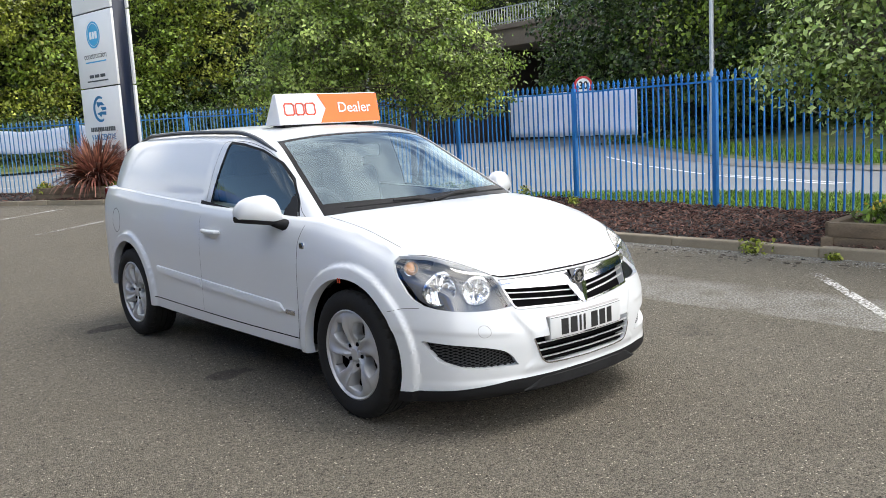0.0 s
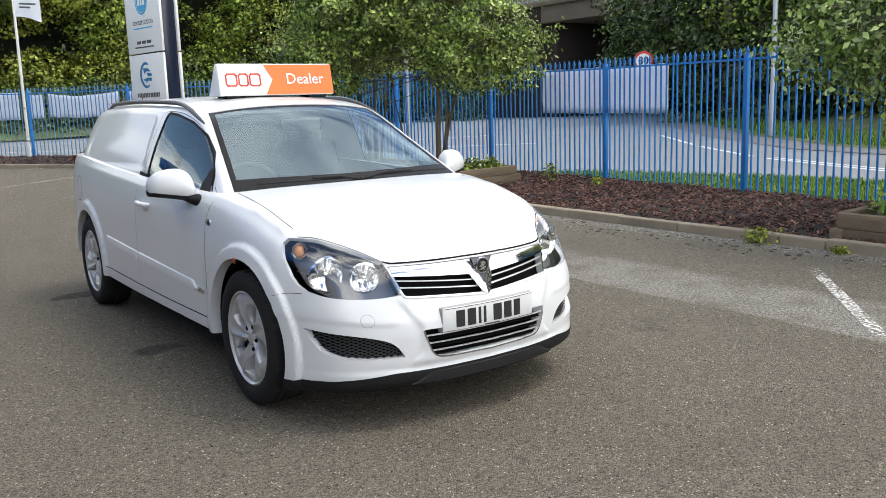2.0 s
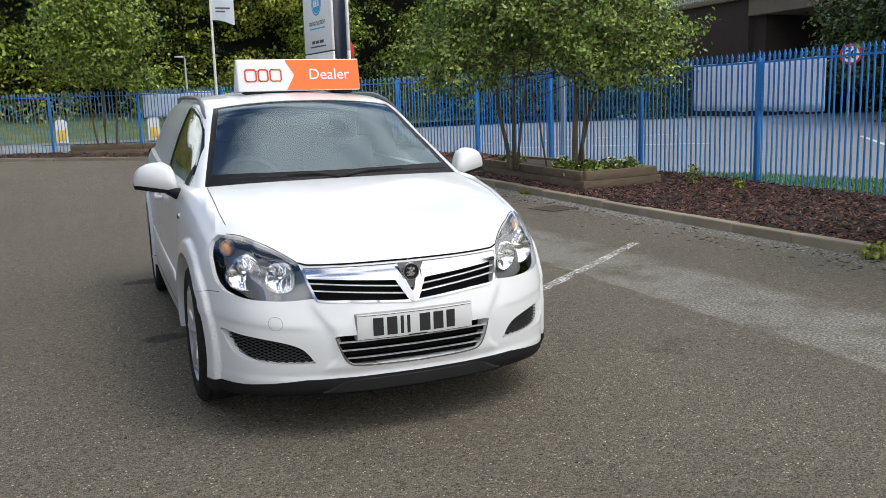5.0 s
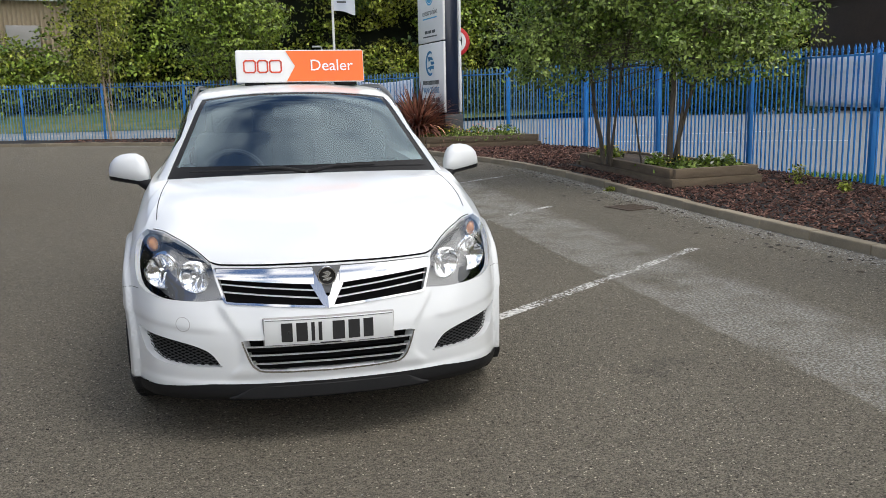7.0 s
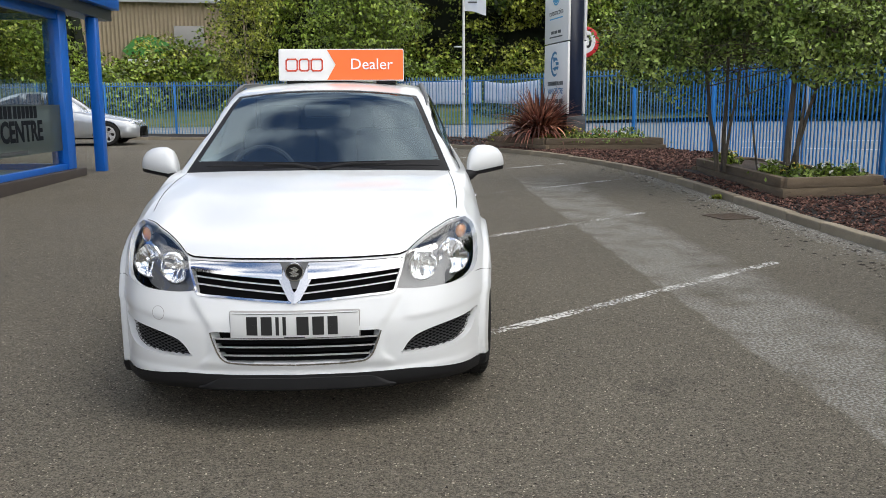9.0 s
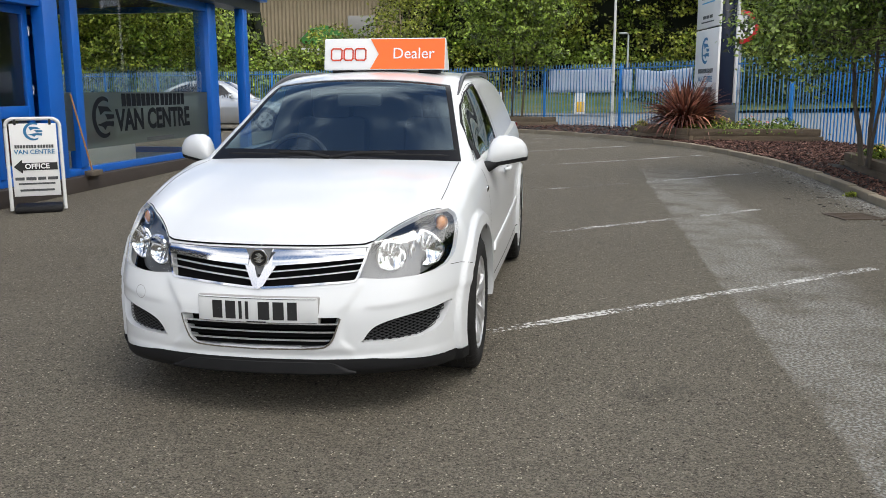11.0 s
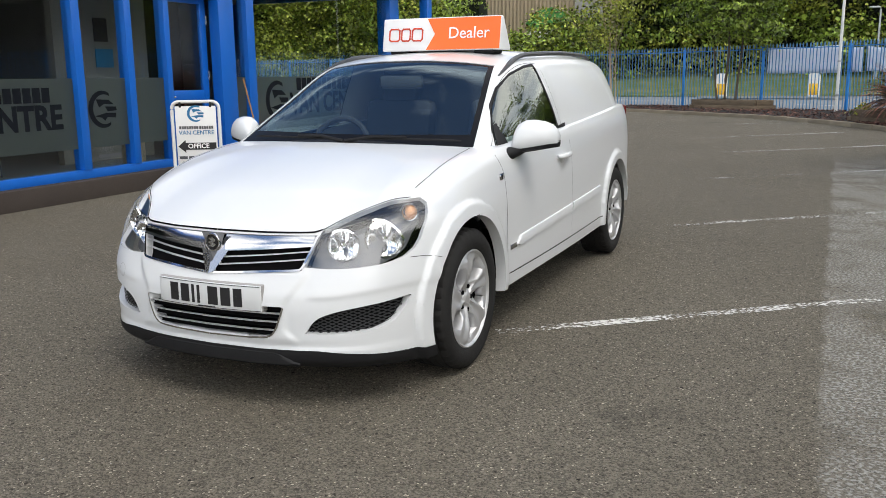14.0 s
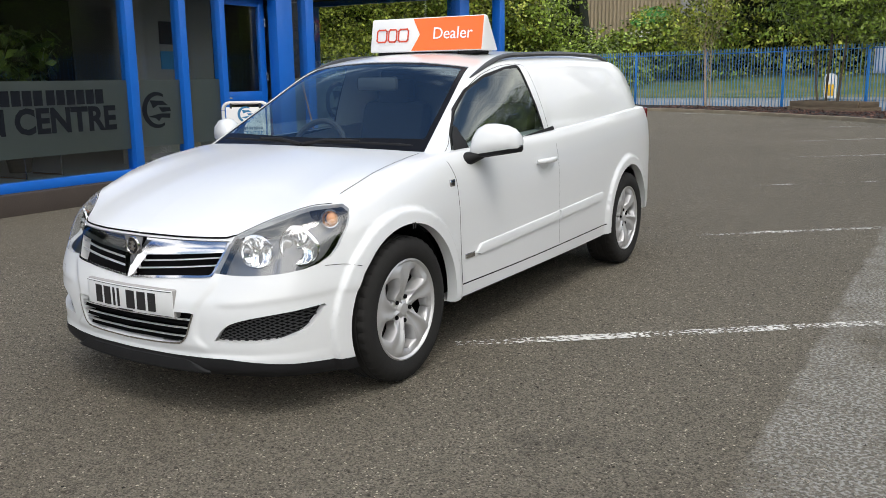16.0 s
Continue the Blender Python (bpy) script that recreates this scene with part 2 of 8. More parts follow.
def box(bm, x0, x1, y0, y1, z0, z1, bevel=0.0, m=None, segs=2):
    r = bmesh.ops.create_cube(bm, size=1.0)
    vs = r["verts"]
    for v in vs:
        v.co = Vector(((x0 + x1) / 2 + v.co.x * (x1 - x0), (y0 + y1) / 2 + v.co.y * (y1 - y0), (z0 + z1) / 2 + v.co.z * (z1 - z0)))
    if bevel:
        es = list({e for v in vs for e in v.link_edges})
        r2 = bmesh.ops.bevel(bm, geom=es, offset=bevel, segments=segs, affect="EDGES", profile=0.5)
        vs = list({v for f in r2["faces"] for v in f.verts} | {v for v in vs if v.is_valid})
    if m is not None:
        bmesh.ops.transform(bm, matrix=m, verts=[v for v in vs if v.is_valid])
    return vs


def tube(bm, pts, radii, sides=8, cap=True):
    """A round tapered rod through points."""
    pts = [Vector(p) for p in pts]
    if not isinstance(radii, (list, tuple)):
        radii = [radii] * len(pts)
    rings = []
    for i, p in enumerate(pts):
        d = (pts[min(i + 1, len(pts) - 1)] - pts[max(i - 1, 0)]).normalized()
        a = d.cross(Vector((0, 0, 1)))
        a = (a if a.length > 0.05 else d.cross(Vector((1, 0, 0)))).normalized()
        b = d.cross(a)
        rings.append([bm.verts.new(p + radii[i] * (math.cos(2 * math.pi * k / sides) * a + math.sin(2 * math.pi * k / sides) * b)) for k in range(sides)])
    for r0, r1 in zip(rings, rings[1:]):
        for k in range(sides):
            bm.faces.new((r0[k], r0[(k + 1) % sides], r1[(k + 1) % sides], r1[k]))
    if cap:
        bm.faces.new(rings[0][::-1])
        bm.faces.new(rings[-1])
    return rings


def lathe(bm, profile, sides=48, axis="x", centre=(0, 0, 0), closed=False):
    """Turns (along axis, radius) pairs round an axis."""
    rings = []
    for a, r in profile:
        ring = []
        for k in range(sides):
            c, s = r * math.cos(2 * math.pi * k / sides), r * math.sin(2 * math.pi * k / sides)
            p = {"x": (a, c, s), "y": (c, a, s), "z": (c, s, a)}[axis]
            ring.append(bm.verts.new(Vector(p) + Vector(centre)))
        rings.append(ring)
    pairs = list(zip(rings, rings[1:])) + ([(rings[-1], rings[0])] if closed else [])
    for r0, r1 in pairs:
        for k in range(sides):
            bm.faces.new((r0[k], r1[k], r1[(k + 1) % sides], r0[(k + 1) % sides]))
    return rings


def prism(bm, poly, depth, m=None):
    """A flat outline (x, z) given thickness along y from 0 to depth."""
    a = [bm.verts.new((x, 0, z)) for x, z in poly]
    b = [bm.verts.new((x, depth, z)) for x, z in poly]
    bm.faces.new(a)
    bm.faces.new(b[::-1])
    n = len(poly)
    for i in range(n):
        bm.faces.new((a[i], b[i], b[(i + 1) % n], a[(i + 1) % n]))
    if m is not None:
        bmesh.ops.transform(bm, matrix=m, verts=a + b)
    return a + b


def lettering(name, text, size, mat, parent, m, label="", bold=0.0, stretch=1.0, depth=0.0015):
    """Words in the built-in font as a flat mesh; m places it with x along the words and z up them."""
    cu = bpy.data.curves.new(name, "FONT")
    cu.body, cu.size, cu.extrude, cu.offset = text, size, depth, bold
    cu.align_x, cu.align_y = "CENTER", "CENTER"
    cu.resolution_u = 3
    tmp = bpy.data.objects.new(name, cu)
    me = bpy.data.meshes.new_from_object(tmp)
    bpy.data.objects.remove(tmp)
    bpy.data.curves.remove(cu)
    me.transform(m @ pose(0, 0, 0, 90, 0, 0) @ Matrix.Diagonal((stretch, 1, 1, 1)))
    me.materials.clear()
    me.materials.append(mat)
    ob = new(name, me)
    ob.parent = parent
    if label:
        ob["label"] = label
    return ob


def spline(points, n):
    """n points along a smooth curve through the given ones, even in arc length."""
    P = np.array(points, float)
    d = np.r_[0, np.cumsum(np.linalg.norm(np.diff(P, axis=0), axis=1))]
    s = np.linspace(0, d[-1], n)
    return np.stack([hermite(s, d, P[:, k]) for k in range(P.shape[1])], 1)


def hermite(x, xs, ys):
    """Smooth interpolation that does not overshoot (Fritsch-Carlson)."""
    xs, ys, x = np.asarray(xs, float), np.asarray(ys, float), np.asarray(x, float)
    h = np.diff(xs)
    dl = np.diff(ys) / h
    t = np.zeros(len(xs))
    t[0], t[-1] = dl[0], dl[-1]
    for i in range(1, len(xs) - 1):
        t[i] = 0 if dl[i - 1] * dl[i] <= 0 else 2 * dl[i - 1] * dl[i] / (dl[i - 1] + dl[i])
    i = np.clip(np.searchsorted(xs, x, side="right") - 1, 0, len(h) - 1)
    u = np.clip((x - xs[i]) / h[i], 0, 1)
    return ((1 + 2 * u) * (1 - u) ** 2 * ys[i] + u * (1 - u) ** 2 * h[i] * t[i] + u * u * (3 - 2 * u) * ys[i + 1] + u * u * (u - 1) * h[i] * t[i + 1])


# ---- ground ----
def asphalt_material():
    m = material("asphalt", (0.180, 0.161, 0.126), 0.9, spec=0.2, vary=0.12, scale=0.5, grain=0.20, grain_scale=22.0, bump=0.0)
    nt = m.node_tree
    p = nt.nodes["Principled BSDF"]
    src = p.inputs["Base Color"].links[0].from_socket
    coord = next(n for n in nt.nodes if n.bl_idname == "ShaderNodeTexCoord")
    sep = nt.nodes.new("ShaderNodeSeparateXYZ")
    nt.links.new(coord.outputs["Object"], sep.inputs[0])

    def math_node(op, a, b=None, clamp=False):
        n = nt.nodes.new("ShaderNodeMath")
        n.operation, n.use_clamp = op, clamp
        for k, v in enumerate((a, b)):
            if v is None:
                continue
            if isinstance(v, (int, float)):
                n.inputs[k].default_value = v
            else:
                nt.links.new(v, n.inputs[k])
        return n.outputs[0]

    def noise_tex(s, detail=4.0, rough=0.5):
        n = nt.nodes.new("ShaderNodeTexNoise")
        n.inputs["Scale"].default_value, n.inputs["Detail"].default_value, n.inputs["Roughness"].default_value = s, detail, rough
        nt.links.new(coord.outputs["Object"], n.inputs["Vector"])
        return n.outputs["Fac"]
    # stone specks in the binder
    vor = nt.nodes.new("ShaderNodeTexVoronoi")
    vor.inputs["Scale"].default_value = 165.0
    nt.links.new(coord.outputs["Object"], vor.inputs["Vector"])
    pick = nt.nodes.new("ShaderNodeSeparateXYZ")
    nt.links.new(vor.outputs["Color"], pick.inputs[0])
    speck = math_node("MULTIPLY", math_node("SUBTRACT", pick.outputs["X"], 0.5), 1.05)
    tone = math_node("ADD", 1.0, speck)
    tone = math_node("ADD", tone, math_node("MULTIPLY", math_node("GREATER_THAN", pick.outputs["Y"], 0.986), 2.2))
    pits = math_node("MULTIPLY", math_node("SUBTRACT", noise_tex(48.0, 2.0), 0.60), 7.0, True)
    tone = math_node("MULTIPLY", tone, math_node("SUBTRACT", 1.0, math_node("MULTIPLY", pits, 0.75)))
    sc = nt.nodes.new("ShaderNodeVectorMath")
    sc.operation = "SCALE"
    nt.links.new(src, sc.inputs[0])
    nt.links.new(tone, sc.inputs["Scale"])
    col = sc.outputs[0]

    def lay(mask, colour):
        nonlocal col
        mx = nt.nodes.new("ShaderNodeMix")
        mx.data_type = "RGBA"
        nt.links.new(mask, mx.inputs["Factor"])
        nt.links.new(col, mx.inputs["A"])
        mx.inputs["B"].default_value = (*colour, 1)
        col = mx.outputs["Result"]
    # the worn pale strip along the parking bays
    edge = math_node("MULTIPLY", math_node("SUBTRACT", noise_tex(1.6, 6.0, 0.7), 0.5), 0.16)
    xx = math_node("ADD", sep.outputs["X"], edge)
    inside = math_node("MULTIPLY", math_node("MULTIPLY", math_node("SUBTRACT", xx, 2.205), 26.0, True), math_node("MULTIPLY", math_node("SUBTRACT", 3.13, xx), 5.0, True), True)
    along = math_node("MULTIPLY", math_node("MULTIPLY", math_node("ADD", sep.outputs["Y"], 4.0), 1.0, True), math_node("MULTIPLY", math_node("SUBTRACT", 10.6, sep.outputs["Y"]), 0.5, True), True)
    crumbs = math_node("MULTIPLY", math_node("SUBTRACT", noise_tex(62.0, 2.0), 0.49), 9.0, True)
    blot = math_node("MULTIPLY", math_node("SUBTRACT", noise_tex(2.2, 5.0), 0.30), 4.0, True)
    lay(math_node("MULTIPLY", math_node("MULTIPLY", inside, along), math_node("MULTIPLY", math_node("ADD", math_node("MULTIPLY", crumbs, 0.76), 0.14), blot)), (0.46, 0.45, 0.415))
    # grit swept against the kerb
    grit = math_node("MULTIPLY", math_node("MULTIPLY", math_node("SUBTRACT", xx, 4.22), 5.0, True), math_node("MULTIPLY", math_node("SUBTRACT", 11.0, sep.outputs["Y"]), 1.0, True))
    grit = math_node("MULTIPLY", grit, math_node("LESS_THAN", sep.outputs["X"], 4.9))
    lay(math_node("MULTIPLY", grit, math_node("MULTIPLY", math_node("SUBTRACT", noise_tex(55.0, 3.0), 0.47), 5.0, True)), (0.34, 0.33, 0.31))
    # brown damp stains
    stain = math_node("MULTIPLY", math_node("SUBTRACT", noise_tex(0.33, 5.0, 0.6), 0.54), 2.6, True)
    lay(math_node("MULTIPLY", stain, 0.55), (0.105, 0.082, 0.056))
    # oil marks
    oil = math_node("MULTIPLY", math_node("SUBTRACT", noise_tex(0.9, 4.0, 0.6), 0.655), 7.0, True)
    lay(math_node("MULTIPLY", oil, 0.55), (0.028, 0.027, 0.026))
    # two drips of oil where the van has stood before
    rag = math_node("MULTIPLY", math_node("SUBTRACT", noise_tex(7.0, 4.0), 0.5), 2.2)
    for cx, cy, rx, ry in ((-0.84, 1.22, 0.17, 0.10), (-0.86, 3.12, 0.20, 0.12)):
        ex = math_node("MULTIPLY", math_node("SUBTRACT", sep.outputs["X"], cx), 1 / rx)
        ey = math_node("MULTIPLY", math_node("SUBTRACT", sep.outputs["Y"], cy), 1 / ry)
        far = math_node("ADD", math_node("MULTIPLY", ex, ex), math_node("MULTIPLY", ey, ey))
        spot = math_node("MULTIPLY", math_node("SUBTRACT", math_node("ADD", 1.0, rag), far), 2.0, True)
        lay(math_node("MULTIPLY", spot, 0.6), (0.030, 0.028, 0.026))
    nt.links.new(col, p.inputs["Base Color"])
    b = nt.nodes.new("ShaderNodeBump")
    b.inputs["Strength"].default_value, b.inputs["Distance"].default_value = 1.0, 0.012
    hgt = math_node("ADD", math_node("MULTIPLY", vor.outputs["Distance"], -0.9), math_node("MULTIPLY", noise_tex(240.0, 2.0), 0.6))
    nt.links.new(hgt, b.inputs["Height"])
    nt.links.new(b.outputs["Normal"], p.inputs["Normal"])
    return m


M_ASPHALT = asphalt_material()
M_LINE = bpy.data.materials.new("worn_white_line")
M_LINEFAINT = bpy.data.materials.new("faint_white_line")


def worn_line_material(m, wear=0.0):
    """Paint flaked off in patches, the asphalt showing between."""
    m.use_nodes = True
    nt = m.node_tree
    p = nt.nodes["Principled BSDF"]
    p.inputs["Roughness"].default_value = 0.8
    coord = nt.nodes.new("ShaderNodeTexCoord")

    def tex(scale, detail):
        n = nt.nodes.new("ShaderNodeTexNoise")
        n.inputs["Scale"].default_value, n.inputs["Detail"].default_value = scale, detail
        nt.links.new(coord.outputs["Object"], n.inputs["Vector"])
        return n.outputs["Fac"]
    fine, broad = tex(48.0, 4.0), tex(1.7, 3.0)
    ad = nt.nodes.new("ShaderNodeMath")
    ad.operation = "MULTIPLY_ADD"
    ad.inputs[1].default_value = 0.75
    nt.links.new(broad, ad.inputs[0])
    nt.links.new(fine, ad.inputs[2])
    r = nt.nodes.new("ShaderNodeValToRGB")
    r.color_ramp.elements[0].position, r.color_ramp.elements[1].position = 0.868 + wear, 0.925 + wear
    nt.links.new(ad.outputs[0], r.inputs["Fac"])
    c = nt.nodes.new("ShaderNodeValToRGB")
    c.color_ramp.elements[0].color, c.color_ramp.elements[1].color = (0.36, 0.35, 0.32, 1), (0.64, 0.63, 0.59, 1)
    c.color_ramp.elements[0].position, c.color_ramp.elements[1].position = 0.35, 0.6
    nt.links.new(fine, c.inputs["Fac"])
    nt.links.new(c.outputs["Color"], p.inputs["Base Color"])
    tr = nt.nodes.new("ShaderNodeBsdfTransparent")
    mx = nt.nodes.new("ShaderNodeMixShader")
    nt.links.new(r.outputs["Color"], mx.inputs[0])
    nt.links.new(tr.outputs[0], mx.inputs[1])
    nt.links.new(p.outputs[0], mx.inputs[2])
    nt.links.new(mx.outputs[0], nt.nodes["Material Output"].inputs["Surface"])


worn_line_material(M_LINE)
worn_line_material(M_LINEFAINT, 0.055)
M_ROADLINE = material("road_line", (0.62, 0.62, 0.60), 0.7, vary=0.15, scale=5)


def axis_steps(lo, hi, near_lo, near_hi, step, grow):
    out = list(np.arange(near_lo, near_hi + 1e-6, step))
    d, v = step, near_hi
    while v < hi:
        d *= grow
        v += d
        out.append(v)
    d, v = step, near_lo
    while v > lo:
        d *= grow
        v -= d
        out.insert(0, v)
    return out


gx, gy = axis_steps(-450, 450, -12, 12, 1.0, 1.35), axis_steps(-450, 600, -8, 30, 1.0, 1.35)
verts = [(x, y, ground_z(x, y)) for y in gy for x in gx]
nx_ = len(gx)
faces = [(j * nx_ + i, j * nx_ + i + 1, (j + 1) * nx_ + i + 1, (j + 1) * nx_ + i) for j in range(len(gy) - 1) for i in range(nx_ - 1)]
ground = mesh_from("ground", verts, faces, M_ASPHALT, smooth=True)
tagged(ground, "grey asphalt yard and road with pale worn strip", "ground", kind="structure")


def sheet(name, outline, mat, lift, label, category, step=1.0):
    """A flat patch that follows the ground, lift above it."""
    bm = bmesh.new()
    bm.faces.new([bm.verts.new((x, y, 0)) for x, y in outline])
    xs, ys = [p[0] for p in outline], [p[1] for p in outline]
    for axis, lo, hi in ((0, min(xs), max(xs)), (1, min(ys), max(ys))):
        for v in np.arange(lo + step, hi, step):
            no = (1, 0, 0) if axis == 0 else (0, 1, 0)
            bmesh.ops.bisect_plane(bm, geom=bm.verts[:] + bm.edges[:] + bm.faces[:], plane_co=(v, v, 0), plane_no=no)
    for v in bm.verts:
        v.co.z = ground_z(v.co.x, v.co.y) + (lift(v.co.x, v.co.y) if callable(lift) else lift)
    for f in bm.faces:
        if f.normal.z < 0:
            f.normal_flip()
    return tagged(finish(name, bm, mat, smooth=60), label, category, kind="structure")


def line_strip(name, a, b, width, mat, label):
    """A painted line with slightly ragged ends."""
    a, b = Vector((*a, 0)), Vector((*b, 0))
    d = (b - a).normalized()
    w = Vector((-d.y, d.x, 0)) * width / 2
    n = max(2, int((b - a).length / 0.25))
    rng = random.Random(int(a.x * 100 + a.y * 37))
    vs, fs = [], []
    for k in range(n + 1):
        p = a.lerp(b, k / n)
        for s in (-1, 1):
            q = p + w * s * (1 + rng.uniform(-0.10, 0.10))
            vs.append((q.x, q.y, ground_z(q.x, q.y) + (0.012 if mat is M_ROADLINE else 0.004)))
    for k in range(n):
        fs.append((2 * k, 2 * k + 2, 2 * k + 3, 2 * k + 1))
    ob = mesh_from(name, vs, fs, mat)
    return tagged(ob, label, "road marking", group="parking bay lines", kind="structure")


for a, b, m in (((2.3, -1.30), (3.78, 0.02), M_LINE), ((0.72, 0.53), (3.40, 2.66), M_LINE), ((0.70, 3.74), (2.30, 5.03), M_LINEFAINT), ((2.30, 5.03), (3.20, 5.76), M_LINE), ((0.66, 7.15), (2.70, 8.68), M_LINEFAINT),
                ((2.70, 8.68), (3.95, 9.70), M_LINE), ((0.5, 10.4), (1.9, 11.4), M_LINEFAINT), ((1.9, 11.4), (3.56, 12.72), M_LINE), ((-0.2, 12.85), (0.9, 13.75), M_LINEFAINT), ((0.9, 13.75), (2.4, 14.9), M_LINE),
                ((-4.6, 22.4), (-2.6, 21.6), M_LINE), ((0.2, 17.0), (1.9, 17.6), M_LINE)):
    line_strip("bay_line", a, b, 0.085, m, "worn white painted bay line on asphalt")


# loose chippings: on the worn strip, swept against the kerb, and a few dark scraps of litter
def scatter(name, n, place, size, mat, seed, label, flat=0.6):
    rg = np.random.RandomState(seed)
    P = np.array([place(rg) for _ in range(n)])
    sz = rg.uniform(*size, n)
    V, F = [], []
    base = np.array([(-1, -0.7, 0), (0.9, -1, 0), (1, 0.8, 0), (-0.8, 1, 0), (-0.5, -0.4, 1), (0.6, -0.3, 0.9), (0.2, 0.6, 1)])
    tri = [(0, 1, 5), (0, 5, 4), (1, 2, 5), (2, 6, 5), (2, 3, 6), (3, 0, 4), (3, 4, 6), (4, 5, 6)]
    for k in range(n):
        a = rg.uniform(0, 6.283)
        c, sn = math.cos(a), math.sin(a)
        q = base * np.array([1, rg.uniform(0.5, 1), flat * rg.uniform(0.6, 1.2)]) * sz[k] / 2
        x, y = P[k]
        for v in q:
            V.append((x + v[0] * c - v[1] * sn, y + v[0] * sn + v[1] * c, ground_z(x, y) + v[2] + 0.0005))
        F += [tuple(7 * k + i for i in t) for t in tri]
    return tagged(mesh_from(name, V, F, mat), label, "gravel", kind="stuff")


M_GRIT = material("pale_grit", (0.27, 0.26, 0.235), 0.85, island=0.6)
M_SCRAP = material("dry_scraps", (0.045, 0.036, 0.026), 0.9, island=0.7)
scatter("grit", 5200, lambda r: (4.53 - abs(r.normal(0, 0.16)), r.uniform(-3, 11.0)), (0.006, 0.020), M_GRIT, 61, "pale loose grit swept against the kerb")
scatter("grit", 3200, lambda r: (r.uniform(2.26, 3.1), r.uniform(-3.2, 9.0)), (0.004, 0.011), M_GRIT, 62, "pale loose chippings on the worn strip")
scatter("grit", 1300, lambda r: (r.uniform(-5.0, 4.4), r.uniform(-3.5, 8.0)), (0.004, 0.009), M_GRIT, 63, "scattered pale chippings on the asphalt")
scatter("litter", 420, lambda r: (4.45 - abs(r.normal(0, 0.28)), r.uniform(-2.5, 11.5)), (0.015, 0.055), M_SCRAP, 64, "dark scraps of bark and leaves along the kerb", 0.3)
scatter("litter", 2600, lambda r: (r.uniform(-5.0, 4.4), r.uniform(-3.5, 8.0)), (0.005, 0.014), M_SCRAP, 65, "dark specks of dirt on the asphalt", 0.4)


# ---- the white van ----
def poly_sdf(px, py, poly, r=0.0):
    """Signed distance to a closed outline (negative inside), rounded outwards by r."""
    px, py = np.asarray(px, float), np.asarray(py, float)
    d = np.full(px.shape, 1e9)
    sign = np.ones(px.shape)
    n = len(poly)
    for i in range(n):
        (ax, ay), (bx, by) = poly[i], poly[(i + 1) % n]
        ex, ey, wx, wy = bx - ax, by - ay, px - ax, py - ay
        t = np.clip((wx * ex + wy * ey) / (ex * ex + ey * ey), 0, 1)
        d = np.minimum(d, np.hypot(wx - ex * t, wy - ey * t))
        c1, c2, c3 = py >= ay, py < by, ex * wy > ey * wx
        flip = (c1 & c2 & c3) | (~c1 & ~c2 & ~c3)
        sign = np.where(flip, -sign, sign)
    return sign * d - r


def path2(pts, n=40):
    return spline(pts, n)


def carve(bm, f):
    """Splits the faces of bm along the line where f is nought."""
    bmesh.ops.triangulate(bm, faces=[fc for fc in bm.faces if len(fc.verts) > 3])
    bm.verts.ensure_lookup_table()
    bm.verts.index_update()
    val = f(np.array([v.co[:] for v in bm.verts]))
    new_v = set()
    for e in list(bm.edges):
        a, b = e.verts
        if a.index < 0 or b.index < 0:
            continue
        fa, fb = val[a.index], val[b.index]
        if fa * fb < 0:
            t = min(0.97, max(0.03, fa / (fa - fb)))
            _, nv = bmesh.utils.edge_split(e, a, t)
            nv.index = -1
            new_v.add(nv)
    seen = set()
    for nv in new_v:
        for fc in list(nv.link_faces):
            if fc in seen or not fc.is_valid:
                continue
            zs = [v for v in fc.verts if v in new_v]
            if len(zs) == 2:
                seen.add(fc)
                try:
                    bmesh.utils.face_split(fc, zs[0], zs[1])
                except ValueError:
                    pass
    bm.verts.index_update()


def grid_mesh(P):
    """A bmesh from an array of points [i, j, xyz]."""
    bm = bmesh.new()
    ni, nj = P.shape[:2]
    vs = [[bm.verts.new(P[i, j]) for j in range(nj)] for i in range(ni)]
    for i in range(ni - 1):
        for j in range(nj - 1):
            q = [vs[i][j], vs[i + 1][j], vs[i + 1][j + 1], vs[i][j + 1]]
            bm.faces.new(q)
    bmesh.ops.remove_doubles(bm, verts=bm.verts, dist=1e-5)
    return bm


def face_points(bm):
    return np.array([f.calc_center_median()[:] for f in bm.faces])


def take(bm, keep, push=0.0, mirror="both", weld=True):
    """A new bmesh with the faces marked in keep, pushed in along their normals, on one or both sides of the car."""
    out = bmesh.new()
    for side in {"both": (1, -1), "left": (1,), "right": (-1,)}[mirror]:
        m = {}
        for f, k in zip(bm.faces, keep):
            if not k:
                continue
            q = []
            for v in f.verts:
                if v not in m:
                    c = v.co - v.normal * push
                    m[v] = out.verts.new((c.x * side, c.y, c.z))
                q.append(m[v])
            try:
                out.faces.new(q if side == 1 else q[::-1])
            except ValueError:
                pass
    if weld:
        seam = [v for v in out.verts if abs(v.co.x) < 1e-4]
        bmesh.ops.remove_doubles(out, verts=seam, dist=2e-4)
    return out


